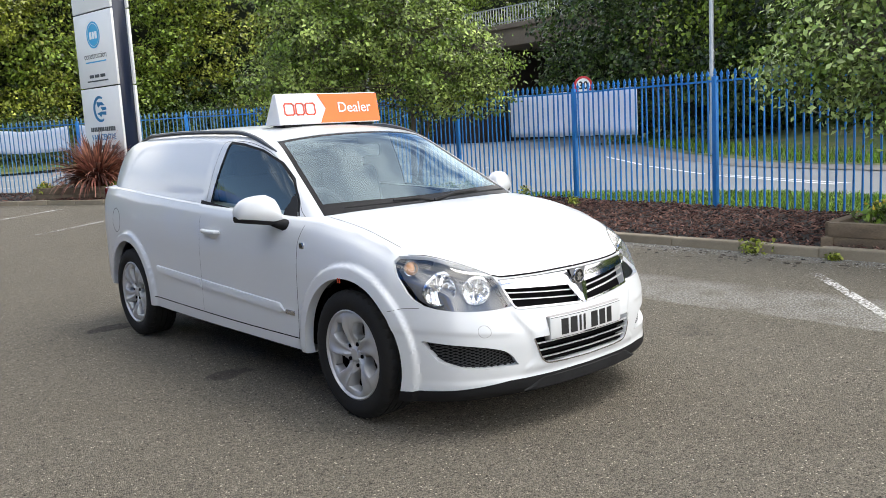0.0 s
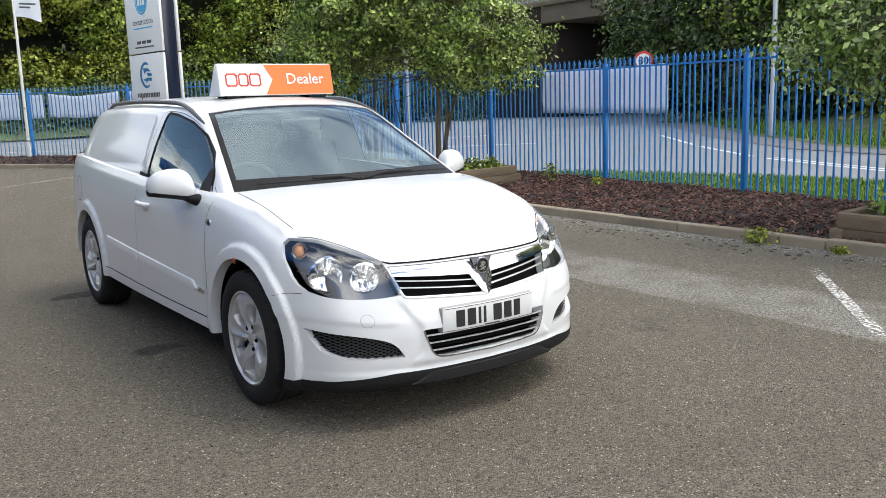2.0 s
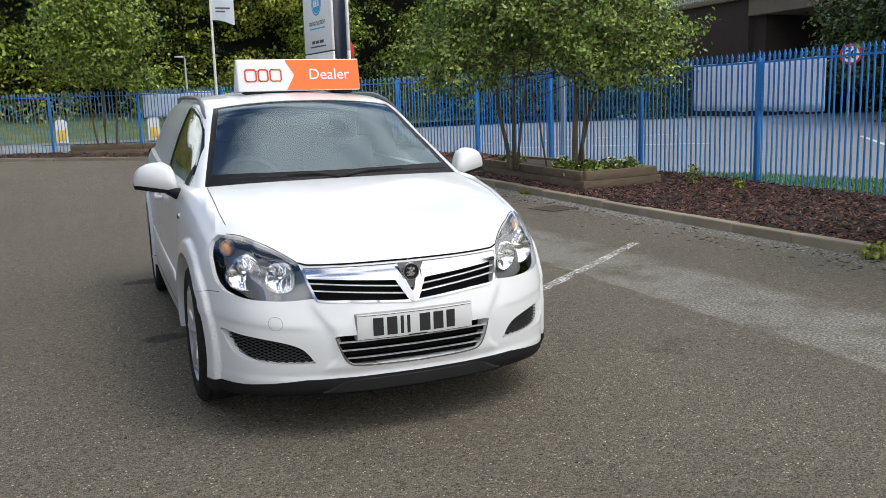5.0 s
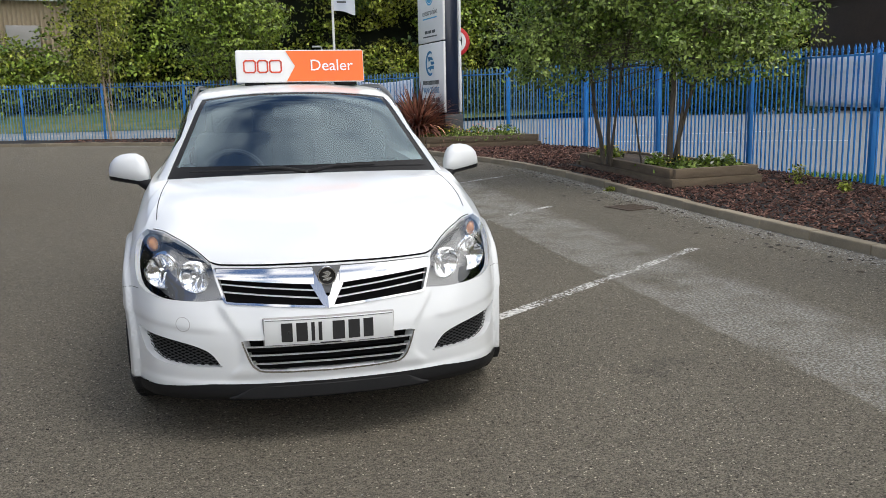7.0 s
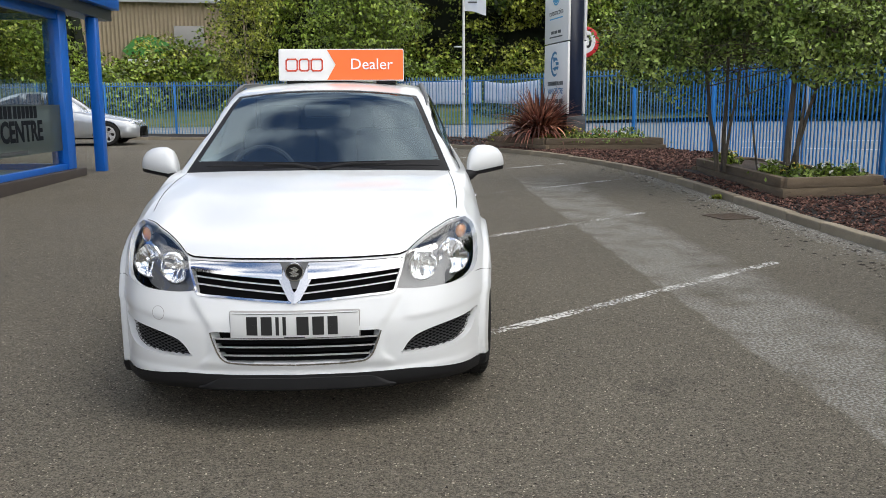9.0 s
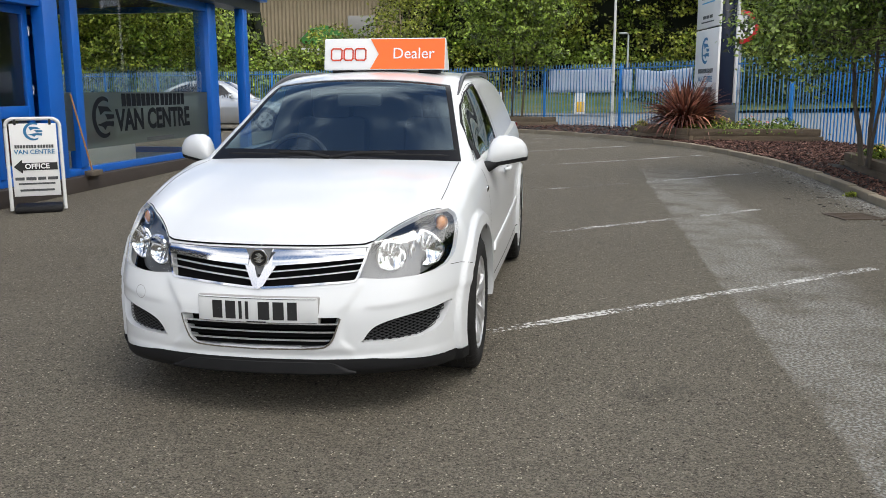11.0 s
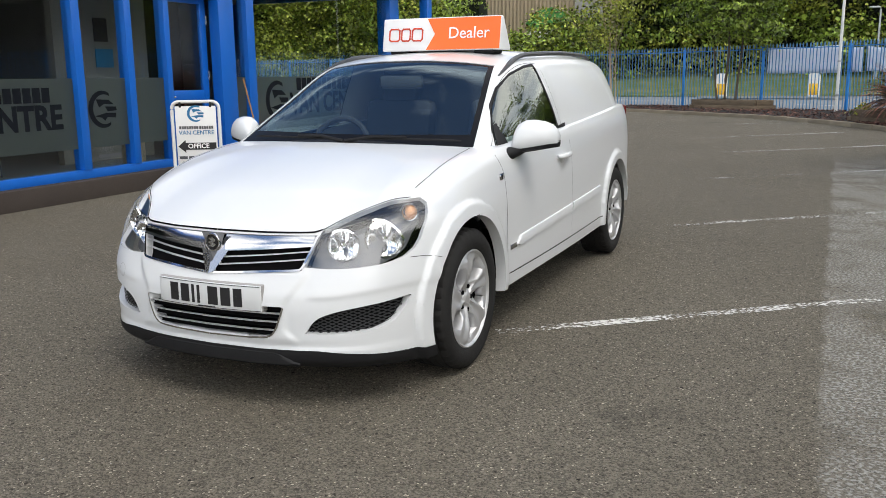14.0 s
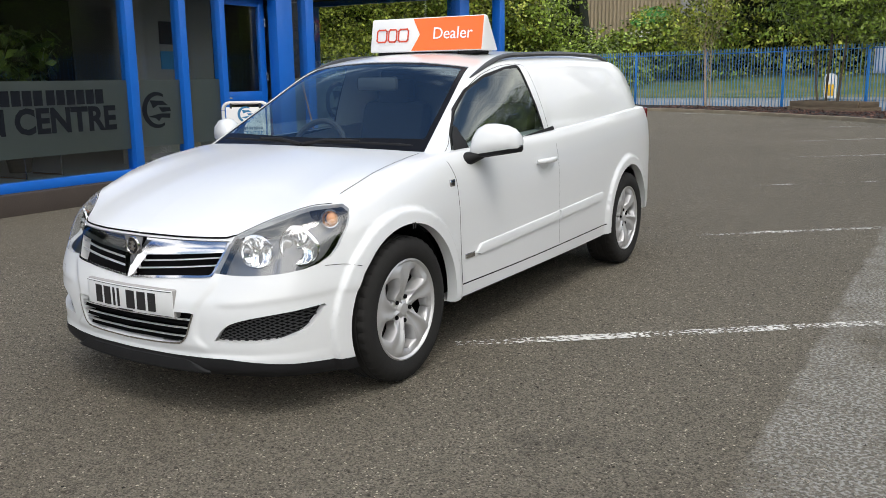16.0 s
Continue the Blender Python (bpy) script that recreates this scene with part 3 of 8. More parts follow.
def rim(bm, inside, out, depth, mirror="both", way=None):
    """Adds to out the returned edge round the marked faces, depth deep."""
    marked = {f for f, k in zip(bm.faces, inside) if k}
    for e in bm.edges:
        n = sum(f in marked for f in e.link_faces)
        if n == 1 and len(e.link_faces) == 2:
            a, b = e.verts
            f = next(f for f in e.link_faces if f in marked)
            loop = next(l for l in f.loops if l.edge == e)
            if loop.vert != a:
                a, b = b, a
            for side in {"both": (1, -1), "left": (1,), "right": (-1,)}[mirror]:
                q = []
                for v, k in ((a, 0), (b, 0), (b, 1), (a, 1)):
                    d = way if way is not None else -v.normal
                    c = v.co + Vector(d) * depth * k
                    q.append(out.verts.new((c.x * side, c.y, c.z)))
                out.faces.new(q[::-1] if side == 1 else q)


FRONT_HUB, REAR_HUB, HUB_Z = 0.0, 2.703, 0.312
# plan of the widest line: x, y
PLAN = [(0, -0.766), (0.20, -0.755), (0.35, -0.730), (0.45, -0.701), (0.56, -0.652), (0.66, -0.572), (0.725, -0.462), (0.765, -0.355), (0.79, -0.25),
        (0.803, 0.0), (0.805, 0.36), (0.808, 0.75), (0.812, 1.5), (0.806, 2.4), (0.79, 3.0), (0.755, 3.27), (0.62, 3.43), (0.30, 3.50), (0, 3.52)]
TOP_Z = [0.690, 0.690, 0.689, 0.692, 0.707, 0.732, 0.757, 0.777, 0.800, 0.868, 0.925, 0.937, 0.962, 1.005, 1.035, 1.04, 1.04, 1.04, 1.04]
TOP_IN = [0.085, 0.087, 0.092, 0.100, 0.110, 0.112, 0.104, 0.096, 0.090, 0.090, 0.070, 0.052, 0.050, 0.050, 0.050, 0.05, 0.05, 0.05, 0.05]
BOT_Z = [0.172, 0.172, 0.172, 0.172, 0.171, 0.169, 0.165, 0.161, 0.170, 0.245, 0.265, 0.265, 0.265, 0.27, 0.33, 0.35, 0.35, 0.35, 0.35]
TO_X = [0.0, 0.13, 0.225, 0.29, 0.36, 0.43, 0.49, 0.54, 0.585, 0.632, 0.652]
FRONTNESS = [1, 1, 1, 0.9, 0.7, 0.45, 0.25, 0.1, 0, 0, 0, 0, 0, 0, 0, 0, 0, 0, 0]


def flare(y, z):
    out = 0.0
    for hub in (FRONT_HUB, REAR_HUB):
        r = math.hypot(y - hub, z - HUB_Z)
        out = max(out, 0.021 * (1 - smooth01(0.420, 0.434, r)))
    return out


def nose_fold(x, z):
    """The bumper's raised middle between grille and intake, and the scoop round each vent."""
    edge = 0.325 + 0.09 * smooth01(0.40, 0.56, z) + 0.05 * smooth01(0.33, 0.26, z)
    out = 0.008 * (1 - smooth01(edge - 0.012, edge + 0.022, x)) * smooth01(0.25, 0.29, z) * (1 - smooth01(0.53, 0.57, z))
    ridge = 0.442 + 0.03 * smooth01(0.45, 0.75, x)
    out += 0.004 * smooth01(0.40, 0.46, x) * smooth01(ridge - 0.008, ridge + 0.012, z) * (1 - smooth01(ridge + 0.02, 0.56, z))
    return out


def tub_grid():
    pl = np.array(PLAN)
    arc = np.r_[0, np.cumsum(np.linalg.norm(np.diff(pl, axis=0), axis=1))]
    s = np.unique(np.concatenate([np.linspace(0, arc[9], 116), np.linspace(arc[9], arc[14], 150), np.linspace(arc[14], arc[-1], 22)]))
    ox, oy = hermite(s, arc, pl[:, 0]), hermite(s, arc, pl[:, 1])
    tx, ty = np.gradient(ox, s), np.gradient(oy, s)
    ln = np.hypot(tx, ty)
    nx, ny = ty / ln, -tx / ln
    nx[0], ny[0], nx[-1], ny[-1] = 0, -1, 0, 1
    zt, it, zb, fr = (hermite(s, arc, a) for a in (TOP_Z, TOP_IN, BOT_Z, FRONTNESS))
    tox = hermite(s, arc[:11], TO_X)
    T = np.linspace(0, 1, 60)
    side = hermite(T, [0, .06, .30, .60, .80, .93, 1.0], [.05, .0, -.02, 0.0, .20, .55, 1.0])
    front = hermite(T, [0, .05, .13, .16, .22, .40, .52, .62, .75, .87, 1.0], [.35, .06, .0, .05, .02, .0, .06, .22, .48, .72, 1.0])
    C = np.linspace(0, 1, 34)[1:]
    P = np.zeros((len(s), len(T) + len(C) + 2, 3))
    for i in range(len(s)):
        for j, t in enumerate(T):
            z = zb[i] + t * (zt[i] - zb[i])
            d = it[i] * (fr[i] * front[j] + (1 - fr[i]) * side[j]) - flare(oy[i], z) * (1 if oy[i] > -0.6 else 0)
            if oy[i] < -0.3:
                d -= nose_fold(ox[i], z)
            P[i, j + 2] = (max(0, ox[i] - nx[i] * d), oy[i] - ny[i] * d, z)
        low = P[i, 2]
        P[i, 1] = (max(0, low[0] - nx[i] * 0.03), low[1] - ny[i] * 0.03, low[2] - 0.004)
        P[i, 0] = (max(0, low[0] - nx[i] * 0.16), low[1] - ny[i] * 0.16, low[2] + 0.01)
        E = Vector(P[i, len(T) + 1])
        if s[i] <= arc[10]:
            x = tox[i]
            G = Vector((x, 0.285 + 0.095 * (x / 0.652) ** 2, 0.952 - 0.012 * (x / 0.652) ** 2))
        else:
            w = smooth01(arc[10], arc[11], s[i])
            G = Vector((0.652, 0.38, 0.94)).lerp(Vector((E.x - nx[i] * 0.11, E.y - ny[i] * 0.11, E.z + 0.012)), 1)
            if w < 1:
                G = Vector((0.652 * (1 - w) + G.x * w, E.y * w + (E.y + 0.02) * (1 - w), G.z))
        d = G - E
        h = Vector((d.x, d.y, 0))
        L = h.length
        up = 0.62 if s[i] < arc[8] else 0.62 + (0.25 - 0.62) * smooth01(arc[8], arc[10], s[i])
        k = 0.26
        A = E + h * k + Vector((0, 0, L * k * up))
        B = G - h * 0.36 - Vector((0, 0, L * 0.36 * 0.14 if s[i] < arc[10] else 0))
        for j, c in enumerate(C):
            q = E * (1 - c) ** 3 + A * 3 * c * (1 - c) ** 2 + B * 3 * c * c * (1 - c) + G * c ** 3
            P[i, len(T) + 2 + j] = (max(0, q.x), q.y, q.z)
    P[0, :, 0] = 0
    P[-1, :, 0] = 0
    return P


def house_grid():
    """Windscreen, pillars, roof and upper sides."""
    ys = np.unique(np.concatenate([np.linspace(0.10, 1.35, 64), np.linspace(1.35, 3.0, 56), np.linspace(3.0, 3.42, 18)]))
    xc = hermite(ys, [.1, .38, .7, 1.05, 1.5, 2.2, 3.0, 3.3, 3.42], [.730, .682, .618, .560, .572, .575, .555, .52, .47])
    zc = hermite(ys, [.1, .38, .7, 1.05, 1.25, 1.5, 2.2, 3.0, 3.3, 3.42], [.785, .945, 1.125, 1.305, 1.345, 1.368, 1.385, 1.362, 1.32, 1.25])
    zr = hermite(ys, [.1, .285, .6, .97, 1.1, 1.35, 1.8, 2.4, 3.0, 3.3, 3.42], [.840, .945, 1.135, 1.345, 1.378, 1.404, 1.425, 1.428, 1.405, 1.362, 1.28])
    xb = hermite(ys, [.1, .5, 1.5, 2.4, 3.0, 3.3, 3.42], [.765, .752, .758, .752, .735, .67, .58])
    zb = hermite(ys, [.1, .5, 1.5, 2.4, 3.0, 3.42], [.72, .84, .90, .95, .985, 1.0])
    P = []
    for i in range(len(ys)):
        belt, cor = Vector((xb[i], 0, zb[i])), Vector((xc[i], 0, zc[i]))
        rs = 0.035 + 0.035 * smooth01(1.0, 1.6, ys[i])
        sec = []
        n_side, n_cor, n_top = 26, 9, 30
        ls = (cor - belt).length

        def side_pt(w):
            p = belt.lerp(cor, w)
            return Vector((p.x + 0.016 * math.sin(math.pi * w), 0, p.z))

        def top_pt(x):
            return Vector((x, 0, zr[i] - (zr[i] - zc[i]) * (abs(x) / xc[i]) ** 2.2))
        w1 = 1 - rs / ls
        for k in range(n_side):
            sec.append(side_pt(w1 * k / (n_side - 1)))
        a, b = side_pt(w1), top_pt(xc[i] - rs * 1.3)
        for k in range(1, n_cor):
            t = k / n_cor
            sec.append(a * (1 - t) ** 2 + cor * 2 * t * (1 - t) + b * t * t)
        for k in range(n_top):
            sec.append(top_pt((xc[i] - rs * 1.3) * (1 - k / (n_top - 1))))
        P.append([(p.x, ys[i], p.z) for p in sec])
    P = np.array(P)
    P[:, -1, 0] = 0
    # rear face leans and rounds in plan
    return P


van = thing("panel_van", (0, 0, 0), "white car-derived panel van parked on the asphalt with a roof sign", "van")

# shapes cut from the lower body, seen from ahead (x, z) or from the side (y, z)
LAMP = [tuple(p) for seg in ([(0.432, 0.688), (0.49, 0.727), (0.56, 0.763), (0.63, 0.787), (0.692, 0.790)], [(0.692, 0.790), (0.722, 0.765), (0.739, 0.71), (0.738, 0.64), (0.712, 0.588), (0.66, 0.568), (0.58, 0.557), (0.48, 0.553), (0.394, 0.559)], [(0.394, 0.559), (0.410, 0.62), (0.432, 0.688)])
        for p in path2(seg, 18)[:-1]]
GRILLE = [(-0.1, 0.672), (0.10, 0.672), (0.420, 0.674), (0.405, 0.615), (0.384, 0.546), (0.25, 0.538), (0.06, 0.524), (-0.1, 0.520)]
INTAKE = [(-0.1, 0.412), (0.329, 0.412), (0.318, 0.375), (0.290, 0.310), (0.262, 0.292), (0.15, 0.285), (-0.1, 0.283)]
FOG = [tuple(p) for p in path2([(0.732, 0.436), (0.68, 0.425), (0.60, 0.411), (0.53, 0.396), (0.465, 0.373), (0.435, 0.348), (0.410, 0.309)], 24)] + [(0.46, 0.306), (0.54, 0.307), (0.62, 0.314), (0.665, 0.326), (0.70, 0.350), (0.718, 0.39)]


def f_lamp(c):
    return np.where(c[:, 1] < -0.18, poly_sdf(c[:, 0], c[:, 2], LAMP), 0.5)


def f_grille(c):
    return np.where(c[:, 1] < -0.4, poly_sdf(c[:, 0], c[:, 2], GRILLE), 0.5)


def f_intake(c):
    return np.where(c[:, 1] < -0.4, poly_sdf(c[:, 0], c[:, 2], INTAKE), 0.5)


def f_fog(c):
    return np.where(c[:, 1] < -0.3, poly_sdf(c[:, 0], c[:, 2], FOG), 0.5)


def f_lip(c):
    return np.where(c[:, 1] < 0.0, c[:, 2] - 0.241 + 0.100 * np.clip(np.abs(c[:, 0]) - 0.45, 0, 1), 0.5)


def f_arch(c):
    r = np.minimum(np.hypot(c[:, 1] - FRONT_HUB, c[:, 2] - HUB_Z), np.hypot(c[:, 1] - REAR_HUB, c[:, 2] - HUB_Z))
    return np.where(c[:, 0] > 0.55, r - 0.366, 0.5)


tub = grid_mesh(tub_grid())
for fn in (f_arch, f_lip, f_lamp, f_grille, f_intake, f_fog):
    carve(tub, fn)
tub.normal_update()
if sum(f.normal.x * f.calc_center_median().x for f in tub.faces) < 0:
    bmesh.ops.reverse_faces(tub, faces=tub.faces)
    tub.normal_update()
tub.faces.ensure_lookup_table()
fc = face_points(tub)
in_arch, in_lamp, in_grille, in_intake, in_fog, in_lip = (fn(fc) < 0 for fn in (f_arch, f_lamp, f_grille, f_intake, f_fog, f_lip))
is_paint = ~(in_arch | in_lamp | in_grille | in_intake | in_fog | in_lip)
bodyshell = take(tub, is_paint)
for sel, deep in ((in_lamp, 0.02), (in_grille, 0.035), (in_intake, 0.05), (in_fog, 0.04)):
    rim(tub, sel, bodyshell, deep)
rim(tub, in_arch, bodyshell, 0.05, way=(-1, 0, 0))
part("body", bodyshell, M_PAINT, van, "glossy white painted lower body and bonnet", smooth=50)
lip = take(tub, in_lip & ~in_arch, -0.004)
rim(tub, in_lip & ~in_arch, lip, 0.012)
front_lip = part("front_lip", lip, M_BLACK, van, "black plastic lip under the bumper")
mid = bmesh.new()
rows = []
for x in np.linspace(-0.385, 0.385, 30):
    top = 0.234 - 0.045 * smooth01(0.28, 0.385, abs(x))
    row = []
    for z, o in ((0.176, -0.006), (0.184, 0.003), ((0.184 + top) / 2, 0.004), (top - 0.006, 0.003), (top, -0.004)):
        y = float(np.interp(abs(x), [p[0] for p in PLAN[:6]], [p[1] for p in PLAN[:6]]))
        row.append(mid.verts.new((x, y - o - 0.004, z)))
    rows.append(row)
for r0, r1 in zip(rows, rows[1:]):
    for k in range(4):
        mid.faces.new((r0[k], r1[k], r1[k + 1], r0[k + 1]))
bmesh.ops.recalc_face_normals(mid, faces=mid.faces)
part("lip_middle", mid, M_BLACK, front_lip)

# upper body
SIDE_WINDOW = [(0.485, 0.885), (0.575, 1.005), (0.70, 1.108), (0.864, 1.198), (1.08, 1.268), (1.30, 1.308), (1.440, 1.320), (1.452, 1.28), (1.468, 1.10), (1.478, 0.972), (1.0, 0.928)]


def f_screen(c):
    x, y = np.abs(c[:, 0]), c[:, 1]
    edge = (x - (0.664 + (0.505 - 0.664) * (y - 0.355) / (1.052 - 0.355))) * 0.97
    top = y - (0.992 + 0.060 * (x / 0.5) ** 2)
    return np.where(c[:, 2] > 0.6, np.maximum(edge, top), 0.5)


def f_glass(c):
    foot = (0.362 + 0.095 * (c[:, 0] / 0.652) ** 2) - c[:, 1]
    return np.maximum(f_screen(c) + 0.030, foot)


def f_window(c):
    top_side = c[:, 0] > 0.50
    return np.where(top_side, poly_sdf(c[:, 1], c[:, 2], SIDE_WINDOW), 0.5)


def f_frame(c):
    return f_window(c) - 0.012


def f_recess(c):
    poly = [(1.58, 1.0), (1.60, 1.30), (1.68, 1.322), (2.30, 1.332), (2.74, 1.312), (2.84, 1.26), (2.93, 1.10), (2.94, 1.0)]
    return np.where(c[:, 0] > 0.45, poly_sdf(c[:, 1], c[:, 2], poly, 0.01), 0.5)


upper = grid_mesh(house_grid())
for v in upper.verts:
    if v.co.x > 0.45:
        d = f_recess(np.array([v.co[:]]))[0]
        v.co.x -= 0.004 * smooth01(0.004, -0.030, d)
    # the rear face rounds in plan and leans forward towards the roof
    if v.co.y > 2.9:
        v.co.y -= 0.10 * (v.co.y - 2.9) / 0.52 * min(1.0, abs(v.co.x) / 0.7) ** 3
for fn in (f_screen, f_glass, f_window, f_frame):
    carve(upper, fn)
upper.normal_update()
if sum(f.normal.z for f in upper.faces) < 0:
    bmesh.ops.reverse_faces(upper, faces=upper.faces)
    upper.normal_update()
upper.faces.ensure_lookup_table()
uc = face_points(upper)
in_screen, in_glass, in_win, in_frame = (fn(uc) < 0 for fn in (f_screen, f_glass, f_window, f_frame))
roofshell = take(upper, ~in_screen & ~in_frame)
rim(upper, in_screen, roofshell, 0.012)
part("upper_body", roofshell, M_PAINT, van, smooth=50)
band = take(upper, in_screen & ~in_glass, 0.004)
part("windscreen_surround", band, M_FRIT, van)
glass = take(upper, in_glass, 0.004)
screen = part("windscreen", glass, M_SCREEN, van, "tinted windscreen reflecting sky and clouds")
screen.visible_shadow = False
for which in ("left", "right"):
    frame_bm = take(upper, in_frame & ~in_win, 0.002, which)
    part("window_seal", frame_bm, M_BLACK, van)
    sail = in_win & (uc[:, 1] < 0.665 - 0.35 * (uc[:, 2] - 0.93))
    part("door_window", take(upper, in_win & ~sail, 0.005, which), M_SIDEGLASS, van, "tinted door window")
    part("mirror_sail", take(upper, sail, -0.004, which), M_BLACK, van)
# closing panel at the rear
rear = bmesh.new()
edge_v = sorted((v for v in upper.verts if v.is_boundary and v.co.y > 3.2 and v.co.z > 0.99 and v.co.y > 3.42 - 0.10 * min(1.0, abs(v.co.x) / 0.7) ** 3 - 1e-3), key=lambda v: math.atan2(v.co.z - 0.99, v.co.x))
ring = [rear.verts.new(v.co) for v in edge_v]
ring += [rear.verts.new((-v.co.x, v.co.y, v.co.z)) for v in reversed(edge_v)]
hub_v = rear.verts.new((0, 3.47, 1.10))
for a, b in zip(ring, ring[1:] + ring[:1]):
    if (a.co - b.co).length > 1e-5:
        rear.faces.new((a, b, hub_v))
rear.normal_update()
for f in rear.faces:
    if f.normal.y < 0:
        f.normal_flip()
part("tailgate", rear, M_PAINT, van)

from mathutils.bvhtree import BVHTree
tub_tree, upper_tree = BVHTree.FromBMesh(tub), BVHTree.FromBMesh(upper)


def on_side(tree, y, z):
    """The point of the left flank at (y, z), and its outward normal."""
    p, n, _, _ = tree.ray_cast(Vector((2.0, y, z)), Vector((-1, 0, 0)))
    return (p, n) if p else (Vector((0.8, y, z)), Vector((1, 0, 0)))


def on_front(tree, x, z):
    p, n, _, _ = tree.ray_cast(Vector((x, -3.0, z)), Vector((0, 1, 0)))
    return (p, n) if p else (Vector((x, -0.7, z)), Vector((0, -1, 0)))


def on_top(tree, x, y):
    p, n, _, _ = tree.ray_cast(Vector((x, y, 3.0)), Vector((0, 0, -1)))
    return (p, n) if p else (Vector((x, y, 0.8)), Vector((0, 0, 1)))


def ribbon(bm, found, width, lift, side=1):
    """A narrow strip along points found on the body."""
    prev = None
    for i, (p, n) in enumerate(found):
        d = (found[min(i + 1, len(found) - 1)][0] - found[max(i - 1, 0)][0]).normalized()
        w = n.cross(d).normalized() * width / 2
        a, b = p + w + n * lift, p - w + n * lift
        cur = [bm.verts.new((q.x * side, q.y, q.z)) for q in (a, b)]
        if prev:
            bm.faces.new((prev[0], cur[0], cur[1], prev[1]) if side == 1 else (prev[1], cur[1], cur[0], prev[0]))
        prev = cur





for side in (1, -1):
    door = bmesh.new()
    # door outline: up the front edge, along the roof, down behind the window
    ribbon(door, [on_side(tub_tree, y, z) for y, z in path2([(0.452, 0.325), (0.440, 0.50), (0.434, 0.70), (0.432, 0.80), (0.40, 0.90)])], 0.0032, 0.0008, side)
    ribbon(door, [on_side(upper_tree, y, z) for y, z in path2([(0.44, 0.925), (0.50, 0.955), (0.60, 1.042), (0.72, 1.122), (0.88, 1.212), (1.08, 1.287), (1.28, 1.325), (1.44, 1.334), (1.515, 1.322), (1.535, 1.25), (1.540, 1.10), (1.540, 0.97)])], 0.0026, 0.0008, side)
    ribbon(door, [on_side(tub_tree, y, z) for y, z in path2([(1.540, 0.335), (1.535, 0.60), (1.53, 0.90)])], 0.0018, 0.0006, side)
    ribbon(door, [on_side(tub_tree, y, z) for y, z in path2([(0.452, 0.325), (1.0, 0.322), (1.8, 0.328), (2.28, 0.333)])], 0.006, 0.0008, side)
    part("door_gap", door, M_GAP, van)
    gap = bmesh.new()
    ribbon(gap, [on_top(tub_tree, x, y) for x, y in path2([(0.655, -0.245), (0.662, -0.10), (0.660, 0.10), (0.652, 0.345)])], 0.0035, 0.0008, side)
    ribbon(gap, [on_side(tub_tree, y, z) for y, z in path2([(-0.435, 0.578), (-0.37, 0.574), (-0.305, 0.560)], 14)], 0.0022, 0.0006, side)
    # dark strip painting the shadow line under the bonnet's front edge
    ribbon(gap, [on_front(tub_tree, x, z) for x, z in path2([(0.001, 0.683), (0.20, 0.683), (0.40, 0.685), (0.432, 0.694)], 30)], 0.007, 0.0015, side)
    ribbon(gap, [on_front(tub_tree, x, z) for x, z in path2([(0.432, 0.692), (0.49, 0.731), (0.56, 0.767), (0.63, 0.791), (0.664, 0.793)], 30)], 0.004, 0.0012, side)
    part("bonnet_gap", gap, M_GAP, van)
    # side rubbing strip in two lengths
    for y0, y1, z0, z1 in ((0.575, 1.52, 0.462, 0.499), (1.545, 2.205, 0.500, 0.525)):
        st = bmesh.new()
        prof = [(-0.025, 0.0), (-0.023, 0.008), (0.018, 0.010), (0.025, 0.006), (0.027, 0.0)]
        rows = []
        for k in range(24):
            t = k / 23
            y, z = y0 + (y1 - y0) * t, z0 + (z1 - z0) * t
            taper = 1.0
            if k == 0 and y0 < 1:
                taper = 0.35
            row = []
            for dz, out in prof:
                p, n = on_side(tub_tree, y + (0.02 if k == 0 and y0 < 1 and dz > 0 else 0), z + dz * taper)
                row.append(st.verts.new(((p.x + out) * side, p.y, p.z)))
            rows.append(row)
        for r0, r1 in zip(rows, rows[1:]):
            for k in range(len(prof) - 1):
                q = (r0[k], r1[k], r1[k + 1], r0[k + 1])
                st.faces.new(q if side == 1 else q[::-1])
        for r in (rows[0], rows[-1]):
            st.faces.new(r)
        bmesh.ops.recalc_face_normals(st, faces=st.faces)
        part("rubbing_strip", st, M_PAINT, van)
    # handle in its scoop
    p, n = on_side(tub_tree, 1.36, 0.815)
    scoop = bmesh.new()
    bmesh.ops.create_uvsphere(scoop, u_segments=16, v_segments=8, radius=1)
    bmesh.ops.transform(scoop, matrix=pose(p.x * side, 1.345, 0.800) @ Matrix.Diagonal((0.006, 0.055, 0.030, 1)), verts=scoop.verts)
    hd = part("handle_scoop", scoop, M_PAINT, van)
    bar = bmesh.new()
    tube(bar, [((p.x + o) * side, y, 0.822 + 0.012 * (y - 1.35)) for y, o in ((1.255, 0.004), (1.275, 0.024), (1.33, 0.030), (1.40, 0.028), (1.45, 0.020), (1.463, 0.004))], [0.010, 0.014, 0.014, 0.014, 0.013, 0.009], 10)
    part("door_handle", bar, M_PAINT, van)
    st = bmesh.new()
    ribbon(st, [on_side(upper_tree, y, z) for y, z in path2([(0.62, 0.902), (1.0, 0.927), (1.40, 0.962), (1.60, 0.980)], 24)], 0.022, 0.006, side)
    part("waist_trim", st, M_BLACK, van)
    # indicator repeater
    p, n = on_side(tub_tree, 0.392, 0.803)
    rp = bmesh.new()
    box(rp, -0.004, 0.006, -0.022, 0.022, -0.016, 0.016, 0.004, pose(p.x * side, 0.392, 0.803))
    rep = part("side_repeater", rp, M_CHROME, van, "small chrome side repeater")
    rp = bmesh.new()
